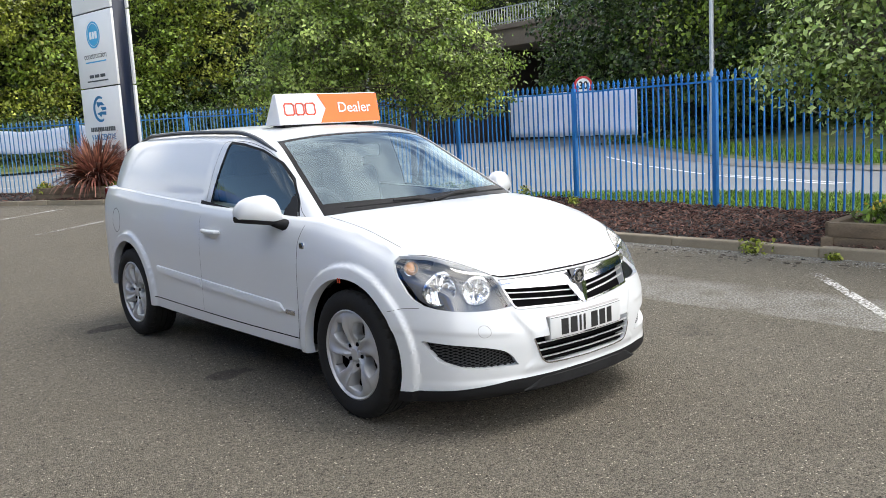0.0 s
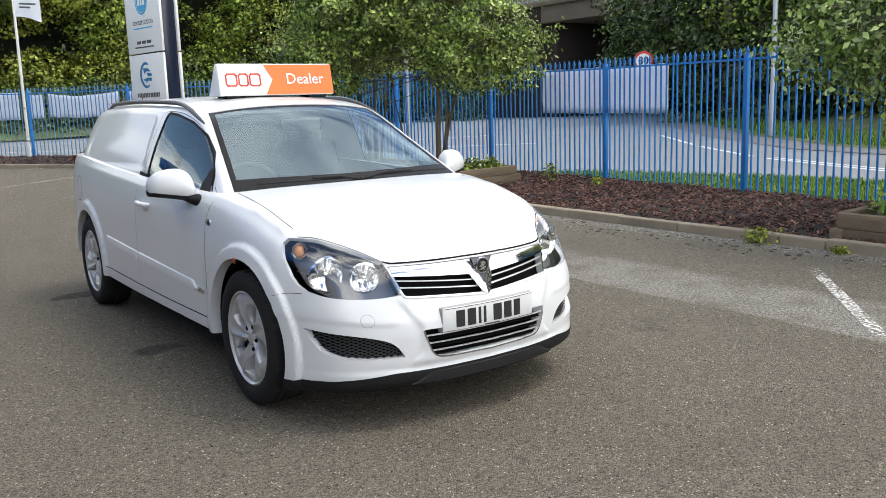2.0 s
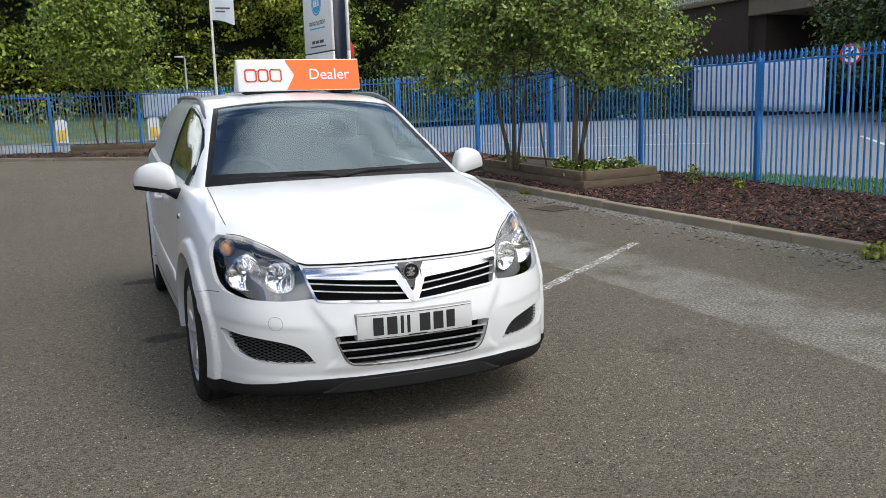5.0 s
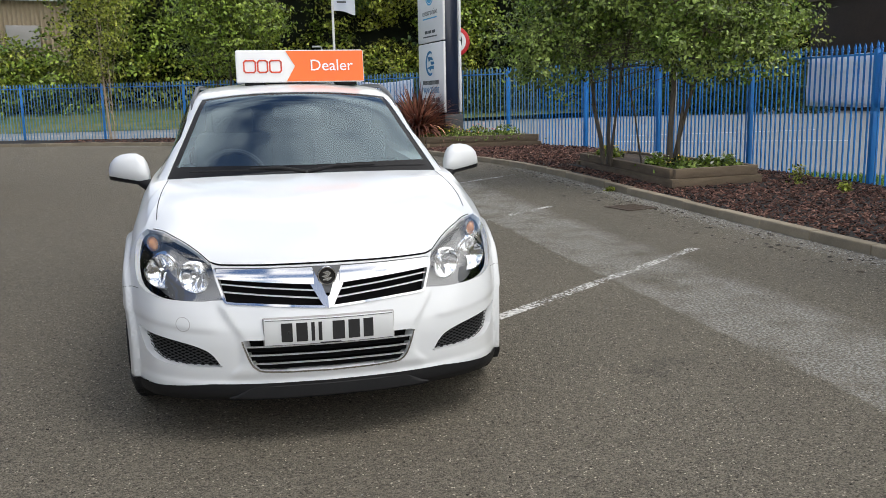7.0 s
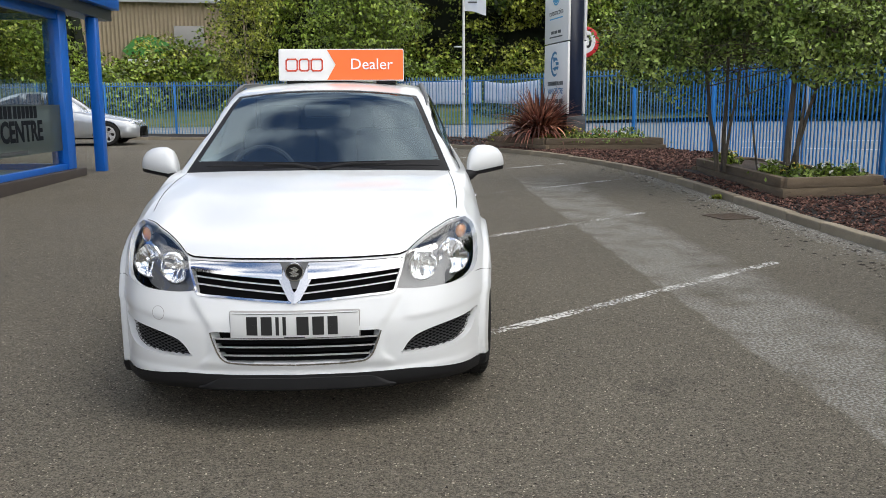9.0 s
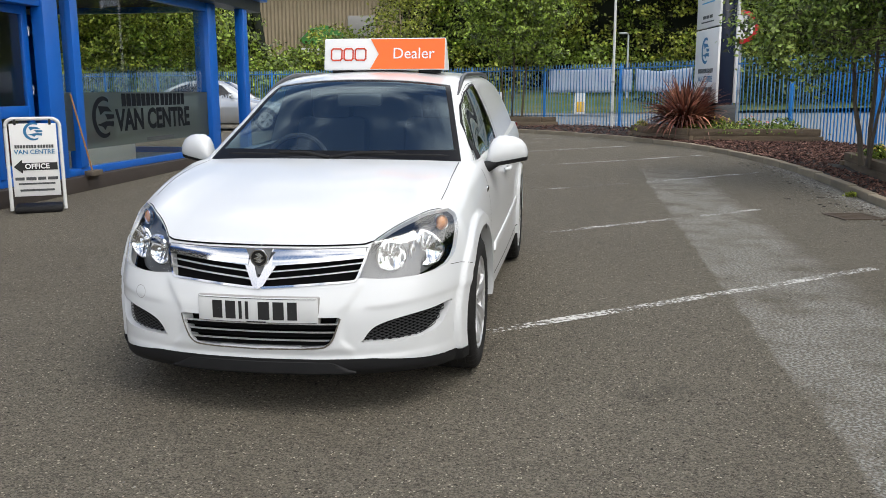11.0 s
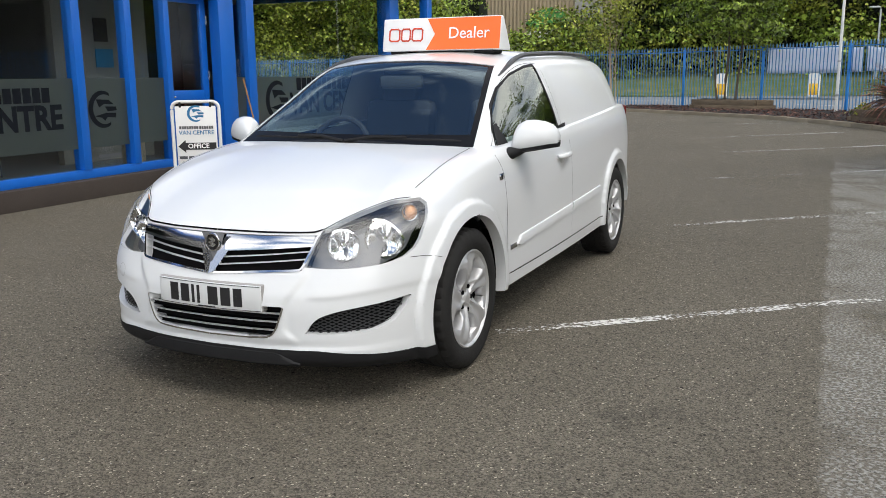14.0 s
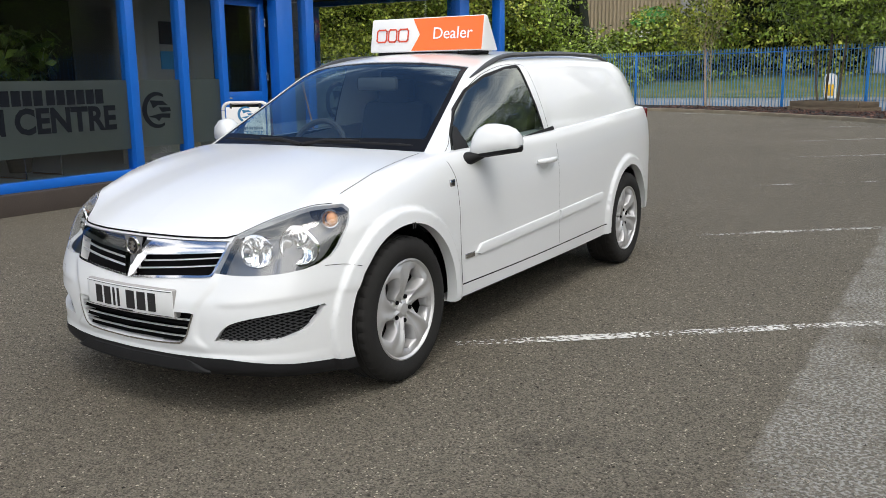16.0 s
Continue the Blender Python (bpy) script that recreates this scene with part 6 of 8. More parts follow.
at_h = 2.50
round_sign((23.2, 18.8, ground_z(23, 18)), -45, 0.72)
at_h = 2.70
round_sign((5.28, 19.35, ground_z(5, 19)), -8, 0.82)
for x, y, h, r, lab, mt in ((19.83, 11.06, 8.5, 0.075, "tall grey steel street lamp column", M_GALV), (3.98, 47.0, 4.2, 0.07, "blue and grey lamp post behind the fence", M_GALV)):
    t = thing("street_lamp", (x, y, ground_z(x, y)), lab, "street lamp")
    bm = bmesh.new()
    tube(bm, [(0, 0, -0.2), (0, 0, 1.2), (0, 0, 1.25), (0, 0, h)], [r * 1.35, r * 1.35, r, r * 0.75], 12)
    part("column", bm, mt, t)
    bm = bmesh.new()
    reach = 0.9 if h > 5 else 0.12
    tube(bm, [(0, 0, h - 0.05), (-0.3 * reach, 0, h + 0.1), (-reach, 0, h + 0.12)], [r * 0.5, r * 0.45, r * 0.4], 8)
    part("arm", bm, mt, t)
    bm = bmesh.new()
    box(bm, -reach - 0.42, -reach + 0.05, -0.11, 0.11, h + 0.06, h + 0.16, 0.03)
    part("lantern", bm, M_GALV, t)
t = thing("steel_post", (7.85, 11.72, ground_z(7.8, 11.7)), "pale galvanised steel post outside the railings", "post")
bm = bmesh.new()
tube(bm, [(0, 0, -0.1), (0, 0, 3.3)], [0.055, 0.05], 12)
part("shaft", bm, M_GALV, t)
bm = bmesh.new()
lathe(bm, [(3.29, 0.058), (3.33, 0.050), (3.35, 0.001)], 12, "z")
part("cap", bm, M_BLACK, t)
t = thing("flagpole", (2.22, 21.5, ground_z(2, 21)), "slim white flagpole with a white flag beside the fence", "flagpole")
bm = bmesh.new()
tube(bm, [(0, 0, -0.1), (0, 0, 0.4), (0, 0, 7.0)], [0.045, 0.04, 0.028], 12)
part("pole", bm, M_WHITEPOLE, t)
for z in (0.5, 1.35):
    bm = bmesh.new()
    lathe(bm, [(z, 0.04), (z, 0.052), (z + 0.04, 0.052), (z + 0.04, 0.04)], 12, "z")
    part("clamp", bm, M_GALV, t)
bm = bmesh.new()
rows = []
for k in range(13):
    u = k / 12
    rows.append([bm.verts.new((0.03 + 0.62 * u, 0.05 * math.sin(u * 7 + v * 0.4), 3.72 + 2.2 * v / 8 - 0.10 * u * (1 - v / 8) + 0.03 * math.sin(u * 5))) for v in range(9)])
for r0, r1 in zip(rows, rows[1:]):
    for k in range(8):
        bm.faces.new((r0[k], r1[k], r1[k + 1], r0[k + 1]))
o = part("flag", bm, M_BANNER, t, "white cloth flag")
for zz, w in ((4.02, 0.40), (3.93, 0.26)):
    bm = bmesh.new()
    box(bm, 0.12, 0.12 + w, -0.075, -0.07, zz, zz + 0.045)
    part("flag_bar", bm, M_GREYINK, t)

# ---- sign pillar ----
SIGN_TURN = -math.degrees(math.atan2(1.71, -0.26)) + 180
sign = thing("sign_pillar", (4.13, 17.08, ground_z(4, 17)), "tall white business park sign pillar with a navy spine", "sign", turn=0)
su = Vector((0.26, -1.71, 0)).normalized()      # along the face towards its near edge
sn = Vector((-su.y, su.x, 0)) * -1              # out of the face, towards the yard
if sn.x > 0:
    sn = -sn
SM = Matrix((( su.x, -sn.x, 0, 0), (su.y, -sn.y, 0, 0), (0, 0, 1, 0), (0, 0, 0, 1)))
ZB = 0.86
for z0, z1 in ((ZB, ZB + 1.66), (ZB + 1.69, ZB + 3.35), (ZB + 3.38, ZB + 5.2)):
    for back in (0, 1):
        bm = bmesh.new()
        y0 = 0.0 if not back else 0.40
        box(bm, -0.865, 0.865, y0, y0 + 0.06, z0, z1, 0.012)
        bmesh.ops.transform(bm, matrix=SM, verts=bm.verts)
        part("panel", bm, M_WHITEVINYL, sign, "white sign panel")
bm = bmesh.new()
box(bm, -0.80, 0.80, 0.06, 0.40, 0.15, ZB + 5.3, 0.01)
bmesh.ops.transform(bm, matrix=SM, verts=bm.verts)
part("spine", bm, M_NAVY, sign, "glossy navy spine")
bm = bmesh.new()
box(bm, -0.86, 0.90, 0.0, 0.46, 0.0, ZB - 0.04, 0.01)
bmesh.ops.transform(bm, matrix=SM, verts=bm.verts)
part("plinth", bm, M_GREYINK, sign)


def logo(parent, m, r, ring_mat, name="logo"):
    """The van-in-a-crescent mark as plain shapes: a crescent and three slanting blades."""
    bm = bmesh.new()
    outer = [(r * math.cos(a), r * math.sin(a)) for a in np.linspace(radians(60), radians(300), 26)]
    inner = [(r * 0.12 + r * 0.80 * math.cos(a), r * 0.80 * math.sin(a)) for a in np.linspace(radians(300), radians(60), 26)]
    n = len(outer)
    a = [bm.verts.new((x, -0.002, z)) for x, z in outer]
    b = [bm.verts.new((x, -0.002, z)) for x, z in inner[::-1]]
    for k in range(n - 1):
        bm.faces.new((a[k], a[k + 1], b[k + 1], b[k]))
    for poly in ([(-0.45, 0.55), (0.45, 0.50), (0.80, 0.25), (0.10, 0.28), (-0.25, 0.1)], [(0.15, 0.15), (0.95, 0.12), (1.0, -0.08), (0.35, -0.12)], [(-0.6, -0.35), (0.2, -0.2), (0.95, -0.22), (0.9, -0.48), (0.3, -0.42), (0.1, -0.62), (-0.1, -0.45)]):
        bm.faces.new([bm.verts.new((x * r, -0.002, z * r)) for x, z in poly])
    bmesh.ops.transform(bm, matrix=m, verts=bm.verts)
    for f in bm.faces:
        f.normal_update()
    return part(name, bm, ring_mat, parent, smooth=None)


def bars(parent, m, widths, h, mat, gap=0.3, name="text_bar"):
    """Unlettered writing: bars in a row, centred."""
    total = sum(widths) + gap * h * (len(widths) - 1)
    x = -total / 2
    for w in widths:
        if w == 0:
            x += gap * h
            continue
        bm = bmesh.new()
        box(bm, x, x + w, -0.002, 0.0, -h / 2, h / 2)
        bmesh.ops.transform(bm, matrix=m, verts=bm.verts)
        part(name, bm, mat, parent, smooth=None)
        x += w + gap * h


def sign_at(u, z):
    return SM @ pose(u, -0.003, ZB + z)


logo(sign, sign_at(-0.05, 1.18), 0.30, M_SIGNBLUE)
bars(sign, sign_at(0, 0.72), [0.060] * 8 + [0.0] + [0.060] * 6, 0.10, M_GREYINK, 0.2)
lettering("lettering", "VAN CENTRE", 0.185, M_SIGNBLUE, sign, sign_at(0, 0.53), bold=0.003)
bars(sign, sign_at(0, 0.30), [0.22, 0.27, 0.24, 0.26], 0.10, M_GREYINK, 0.5)
bars(sign, sign_at(0, 0.16), [1.0], 0.035, M_GREYINK)
bm = bmesh.new()
lathe(bm, [(-0.002, 0.30), (-0.002, 0.26)], 40, "y")
lathe(bm, [(-0.002, 0.245), (-0.002, 0.001)], 40, "y")
bmesh.ops.transform(bm, matrix=sign_at(0.0, 1.69 + 1.16), verts=bm.verts)
part("roundel", bm, M_SIGNCYAN, sign)
bars(sign, sign_at(0, 1.69 + 1.15) @ pose(0, -0.003, 0), [0.10, 0.08, 0.10], 0.16, M_WHITEINK, 0.2)
lettering("lettering", "construction", 0.20, M_GREYINK, sign, sign_at(0, 1.69 + 0.70))
bars(sign, sign_at(0, 1.69 + 0.56), [0.95], 0.03, M_SIGNCYAN)
bars(sign, sign_at(0, 1.69 + 0.24), [0.2, 0.2, 0.22], 0.07, M_GREYINK, 0.7)
bars(sign, sign_at(0, 1.69 + 0.13), [0.95], 0.03, M_GREYINK)
lettering("lettering", "BUSINESS", 0.24, M_SIGNCYAN, sign, sign_at(0, 3.38 + 0.62))
lettering("lettering", "PARK", 0.24, M_SIGNCYAN, sign, sign_at(0, 3.38 + 0.34))


# ---- trees and plants ----
nprng = np.random.RandomState(5)


def leaf_cloud(centres, normals, size, fold=True, droop=0.3, spread=0.6):
    """Vertices and faces of small pointed leaves, one at each centre."""
    n = len(centres)
    up = nprng.normal(0, spread, (n, 3)) + normals
    up[:, 2] += 0.35
    up /= np.linalg.norm(up, axis=1)[:, None] + 1e-9
    d = nprng.normal(0, 1, (n, 3))
    d[:, 2] -= droop
    d -= up * (d * up).sum(1)[:, None]
    d /= np.linalg.norm(d, axis=1)[:, None] + 1e-9
    s = np.cross(up, d)
    L = size * nprng.uniform(0.65, 1.3, n)[:, None]
    c = centres
    if fold:
        V = np.stack([c - d * L * 0.5, c + s * L * 0.30 + up * L * 0.08 - d * L * 0.05, c + d * L * 0.55 - up * L * 0.05, c - s * L * 0.30 + up * L * 0.08 - d * L * 0.05], 1)
    else:
        V = np.stack([c - d * L * 0.5, c + s * L * 0.34, c + d * L * 0.5, c - s * L * 0.34], 1)
    k = np.arange(n)[:, None] * 4
    F = np.concatenate([k + [0, 1, 2], k + [0, 2, 3]]) if fold else k + [0, 1, 2, 3]
    return V.reshape(-1, 3), F


def quick_mesh(name, V, F, mat, parent=None):
    me = bpy.data.meshes.new(name)
    nf, w = F.shape
    me.vertices.add(len(V))
    me.vertices.foreach_set("co", np.asarray(V, np.float32).ravel())
    me.loops.add(nf * w)
    me.loops.foreach_set("vertex_index", F.astype(np.int32).ravel())
    me.polygons.add(nf)
    me.polygons.foreach_set("loop_start", np.arange(0, nf * w, w, dtype=np.int32))
    me.materials.append(mat)
    me.update(calc_edges=True)
    me.validate()
    ob = new(name, me)
    if parent is not None:
        ob.parent = parent
    return ob


def crown_points(blobs, n, clump=0.10, per=14, shell=0.45):
    """Leaf places: twigs scattered through the outer part of some ellipsoids, leaves bunched on each twig."""
    P, N = [], []
    vol = np.array([rx * ry * rz for _, _, _, rx, ry, rz in blobs]) ** 0.75
    for (x, y, z, rx, ry, rz), w in zip(blobs, vol / vol.sum()):
        m = max(2, int(n * w / per))
        d = nprng.normal(0, 1, (m, 3))
        d /= np.linalg.norm(d, axis=1)[:, None]
        r = nprng.uniform(shell, 1.0, m) ** 0.6
        r *= 1 + 0.22 * np.sin(d[:, 0] * 5 + x * 3) * np.cos(d[:, 2] * 4 + y)
        tw = np.array([x, y, z]) + d * r[:, None] * np.array([rx, ry, rz])
        out = d * 0.7
        pts = np.repeat(tw, per, 0) + nprng.normal(0, clump, (m * per, 3)) * np.array([1, 1, 0.5])
        P.append(pts)
        N.append(np.repeat(out, per, 0))
    return np.concatenate(P), np.concatenate(N)


def limbs(bm, base, tip, r0, r1, bends=0.12, n=7, sides=7, seed=0):
    rg = random.Random(seed)
    a, b = Vector(base), Vector(tip)
    pts = []
    for k in range(n):
        t = k / (n - 1)
        p = a.lerp(b, t)
        if 0 < k < n - 1:
            p += Vector((rg.uniform(-1, 1), rg.uniform(-1, 1), 0)) * bends * 0.5
        pts.append(p)
    tube(bm, pts, [r0 + (r1 - r0) * (k / (n - 1)) ** 0.8 for k in range(n)], sides)
    return pts


def tree(name, at, stems, blobs, n, size, leaf_mat, bark, label, twigs=30, per=14, clump=0.10, seed=1, category="tree", group=""):
    """stems: (base offset, tip offset, thickness). blobs are in the tree's own coordinates."""
    t = thing(name, at, label, category, group)
    rg = random.Random(seed)
    bm = bmesh.new()
    ends = []
    for k, (b, tip, r) in enumerate(stems):
        pts = limbs(bm, b, tip, r, r * 0.25, 0.06, 8, 8, seed * 10 + k)
        ends += [(p, r * 0.5) for p in pts[3:]]
    for k in range(twigs):
        p, r = rg.choice(ends)
        x, y, z, rx, ry, rz = rg.choice(blobs)
        q = Vector((x + rx * rg.uniform(-0.85, 0.85), y + ry * rg.uniform(-0.85, 0.85), z + rz * rg.uniform(-0.6, 0.85)))
        limbs(bm, p, q, max(0.006, r * 0.45), 0.003, 0.2, 5, 5, seed * 100 + k)
    part("trunk", bm, bark, t, smooth=60)
    P, N = crown_points(blobs, n, clump, per)
    V, F = leaf_cloud(P, N, size)
    quick_mesh("crown", V, F, leaf_mat, t)
    return t


# multi-stemmed tree in the planter
tree("tree", (5.65, 8.3, ground_z(5.6, 8.3) + 0.22),
     [((-0.55, 0.35, 0), (-0.85, 0.7, 2.9), 0.042), ((-0.42, 0.45, 0), (-0.45, 0.3, 3.4), 0.038), ((-0.50, 0.20, 0), (-0.35, -0.2, 2.5), 0.026), ((0.0, -0.75, 0), (0.03, -0.8, 4.2), 0.050), ((0.08, -0.68, 0), (0.55, -1.0, 2.7), 0.034),
      ((-0.12, -0.1, 0), (-0.45, 0.15, 2.6), 0.018), ((0.12, -0.80, 0), (0.30, -0.7, 3.2), 0.030)],
     [(x - 5.65, y - 8.3, z - 0.28, rx, ry, rz) for x, y, z, rx, ry, rz in (
         (4.12, 8.4, 1.75, 0.55, 0.70, 0.45), (4.35, 8.3, 2.6, 0.9, 1.0, 0.85), (5.0, 8.6, 2.75, 1.1, 1.2, 0.80), (5.6, 7.6, 2.9, 1.2, 1.3, 0.90), (6.3, 7.4, 2.4, 1.0, 1.1, 0.80),
         (5.7, 6.9, 2.0, 0.7, 0.75, 0.60), (6.45, 6.95, 1.85, 0.55, 0.55, 0.45), (6.85, 7.1, 2.25, 0.55, 0.55, 0.45), (5.6, 9.8, 2.6, 1.2, 1.2, 0.90), (5.0, 8.6, 3.8, 1.4, 1.5, 1.0), (5.7, 7.8, 3.5, 1.0, 1.0, 0.90), (3.75, 8.4, 2.1, 0.5, 0.6, 0.45))],
     43000, 0.068, M_LEAF_A, M_BARK, "multi-stemmed small-leaved tree growing in a timber planter", 110, 40, 0.115, 3)
# tree over the near planter, close to the camera
tree("tree", (5.75, -0.2, ground_z(5.7, 0) + 0.22),
     [((0, 0, 0), (-0.3, 0.6, 2.6), 0.05), ((0.1, -0.1, 0), (0.4, -0.5, 3.0), 0.045), ((-0.05, 0.12, 0), (0.2, 1.1, 2.2), 0.035)],
     [(-0.15, 0.55, 1.75, 0.85, 1.15, 0.65), (0.2, 1.15, 1.45, 0.65, 0.75, 0.45), (0.2, -0.5, 2.2, 1.1, 1.2, 0.9), (0.3, 0.4, 2.5, 1.0, 1.2, 0.6), (-0.25, 0.1, 1.15, 0.6, 0.7, 0.35), (0.3, -1.6, 1.9, 0.9, 0.9, 0.8)],
     21000, 0.070, M_LEAF_NEAR, M_BARK, "leafy young tree with pale green leaves in a timber planter", 44, 22, 0.14, 4)
# slender trees by the far fence
tree("tree", (-4.65, 25.6, ground_z(0, 25)), [((0, 0, 0), (-0.25, 0.1, 5.4), 0.045), ((0.12, 0, 0), (0.1, 0.1, 2.0), 0.02)],
     [(-0.2, 0, 3.4, 1.0, 0.9, 1.3), (0.1, 0, 4.9, 1.1, 1.0, 1.0), (-0.5, 0.1, 2.3, 0.6, 0.6, 0.5)], 4200, 0.11, M_LEAF_D, M_PALEBARK, "slender pale-barked birch beside the fence", 26, 10, 0.16, 6)
tree("tree", (-0.8, 23.6, ground_z(0, 24) + 0.25), [((0, 0, 0), (0.1, 0.1, 4.6), 0.05), ((0.3, 0, 0), (0.5, 0.2, 3.4), 0.04), ((-0.2, 0, 0), (-0.6, 0.1, 3.2), 0.035)],
     [(0.0, 0, 2.6, 1.5, 1.0, 0.9), (-0.4, 0, 3.6, 1.4, 1.1, 1.0), (0.6, 0, 3.5, 1.3, 1.0, 0.9), (0, 0, 4.6, 1.2, 1.0, 0.9), (0.9, 0, 2.0, 0.6, 0.6, 0.4)], 11000, 0.12, M_LEAF_B, M_BARK, "bushy sapling in the small planter by the fence", 30, 10, 0.15, 8)


# far woods: near-black sheet behind as painted shade, leafy crowns in front
def woods(name, line, depth, crowns, height, leaves, size, mat, label, low=0.0, seed=2):
    rg = np.random.RandomState(seed)
    pts = spline(line, 200)
    VV, FF, base = [], [], 0
    for c in range(crowns):
        p = pts[rg.randint(0, 200)]
        x, y = p[0] + rg.uniform(-1, 1) * depth * 0.3, p[1] + rg.uniform(0, 1) * depth
        h = height(x, y) if callable(height) else height
        z = low + h * rg.uniform(0.02, 1.0)
        r = rg.uniform(1.3, 2.9)
        P, N = crown_points([(x, y, z, r, r, r * 0.8)], leaves, 0.28, 12, 0.7)
        V, F = leaf_cloud(P, N, size, fold=False)
        VV.append(V)
        FF.append(F + base)
        base += len(V)
    ob = quick_mesh(name, np.concatenate(VV), np.concatenate(FF), mat)
    tagged(ob, label, "trees", kind="stuff")


def tree_height(x, y):
    b = math.degrees(math.atan2(x - 0.4, y + 3.8))
    if -21.5 < b < -16.8:
        return 1.6
    return 2.9 if -16.8 <= b < -11.0 else 13.0


BACK_LINE = [(-55, 36), (-30, 43), (-14, 47), (0, 49), (14, 49), (24, 47), (33, 43.5)]
RIGHT_LINE = [(33.5, 25.0), (30.5, 20.0), (27.5, 14), (25, 5), (23, -6), (22, -16)]
woods("woodland", BACK_LINE, 5, 150, tree_height, 900, 0.24, M_LEAF_B, "dense mid-green woodland behind the road", 0.8, 2)
woods("woodland", BACK_LINE, 4, 125, tree_height, 800, 0.22, M_LEAF_D, "yellow-green bushes and crowns in the woodland edge", 0.8, 3)
woods("woodland", BACK_LINE, 6, 60, tree_height, 700, 0.26, M_LEAF_C, "dark green crowns in the woodland", 0.8, 4)
woods("woodland", RIGHT_LINE, 4, 90, 10.5, 900, 0.22, M_LEAF_C, "dark green trees across the road", 0.4, 5)
woods("woodland", RIGHT_LINE, 2.5, 12, 9.5, 800, 0.20, M_LEAF_B, "lighter leafy branches across the road", 0.8, 6)
woods("woodland", [(38, 70), (50, 62), (58, 50), (61, 36)], 6, 90, 14.0, 700, 0.30, M_LEAF_B, "tall trees beyond the bridge", 2.0, 7)
woods("woodland", [(-50, 35), (-34, 39), (-22, 42), (-15, 43.5)], 4, 90, lambda x, y: min(9.0, tree_height(x, y)), 900, 0.22, M_LEAF_B, "bright green trees behind the showroom", 0.4, 8)
woods("woodland", [(-44, 34), (-30, 38), (-20, 41)], 3, 60, lambda x, y: min(8.0, tree_height(x, y)), 900, 0.20, M_LEAF_D, "yellow-green trees behind the showroom", 0.4, 10)
woods("hedge", [(5, 43.2), (15, 44.6), (25, 43.2), (32, 40)], 2, 60, 2.0, 700, 0.18, M_LEAF_C, "dark hedge along the far verge", 0.3, 9)
# Backing sheet whose near-black colour paints the shade between the crowns.
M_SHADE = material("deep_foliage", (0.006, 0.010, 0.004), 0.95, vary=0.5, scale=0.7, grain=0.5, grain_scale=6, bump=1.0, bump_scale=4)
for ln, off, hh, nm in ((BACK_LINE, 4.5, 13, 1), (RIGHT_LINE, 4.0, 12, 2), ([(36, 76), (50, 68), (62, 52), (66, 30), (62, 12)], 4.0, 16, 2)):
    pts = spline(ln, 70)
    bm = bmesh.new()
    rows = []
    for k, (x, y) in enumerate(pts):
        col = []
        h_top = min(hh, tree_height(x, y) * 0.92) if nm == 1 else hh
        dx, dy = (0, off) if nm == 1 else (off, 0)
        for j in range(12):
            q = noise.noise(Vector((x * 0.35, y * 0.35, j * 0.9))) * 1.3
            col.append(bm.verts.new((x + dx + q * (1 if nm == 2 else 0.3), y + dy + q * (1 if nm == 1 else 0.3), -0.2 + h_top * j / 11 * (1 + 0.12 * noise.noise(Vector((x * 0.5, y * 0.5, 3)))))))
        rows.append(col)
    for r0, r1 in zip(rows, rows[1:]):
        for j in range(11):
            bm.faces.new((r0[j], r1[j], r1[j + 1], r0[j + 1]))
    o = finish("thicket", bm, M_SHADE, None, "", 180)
    tagged(o, "near-black sheet standing in for the shade inside the woodland", "trees", kind="stuff")


# spiky bronze phormium by the sign
def phormium(at, n=95, h=0.95):
    t = thing("phormium", at, "spiky bronze-red strap-leaved plant beside the sign", "plant")
    bm = bmesh.new()
    rg = random.Random(11)
    for k in range(n):
        a = rg.uniform(0, 2 * math.pi)
        lean = rg.uniform(0.25, 1.75)
        L = h * rg.uniform(0.7, 1.2)
        w = rg.uniform(0.024, 0.044)
        d = Vector((math.cos(a), math.sin(a), 0))
        s = Vector((-d.y, d.x, 0))
        prev = None
        p = d * rg.uniform(0, 0.12)
        ang = math.pi / 2 - lean * 0.5
        for j in range(7):
            ww = w * (1 - (j / 6) ** 2) + 0.001
            cur = [bm.verts.new(p - s * ww), bm.verts.new(p + d * 0.2 * ww + Vector((0, 0, -0.3 * ww))), bm.verts.new(p + s * ww)]
            if prev:
                bm.faces.new((prev[0], prev[1], cur[1], cur[0]))
                bm.faces.new((prev[1], prev[2], cur[2], cur[1]))
            prev = cur
            p = p + (d * math.cos(ang) + Vector((0, 0, math.sin(ang)))) * L / 6
            ang -= lean * 0.20
    part("leaves", bm, M_LEAF_RED, t, smooth=None)
    return t


phormium((3.64, 16.35, ground_z(3, 16) + 0.27), 620, 1.18)


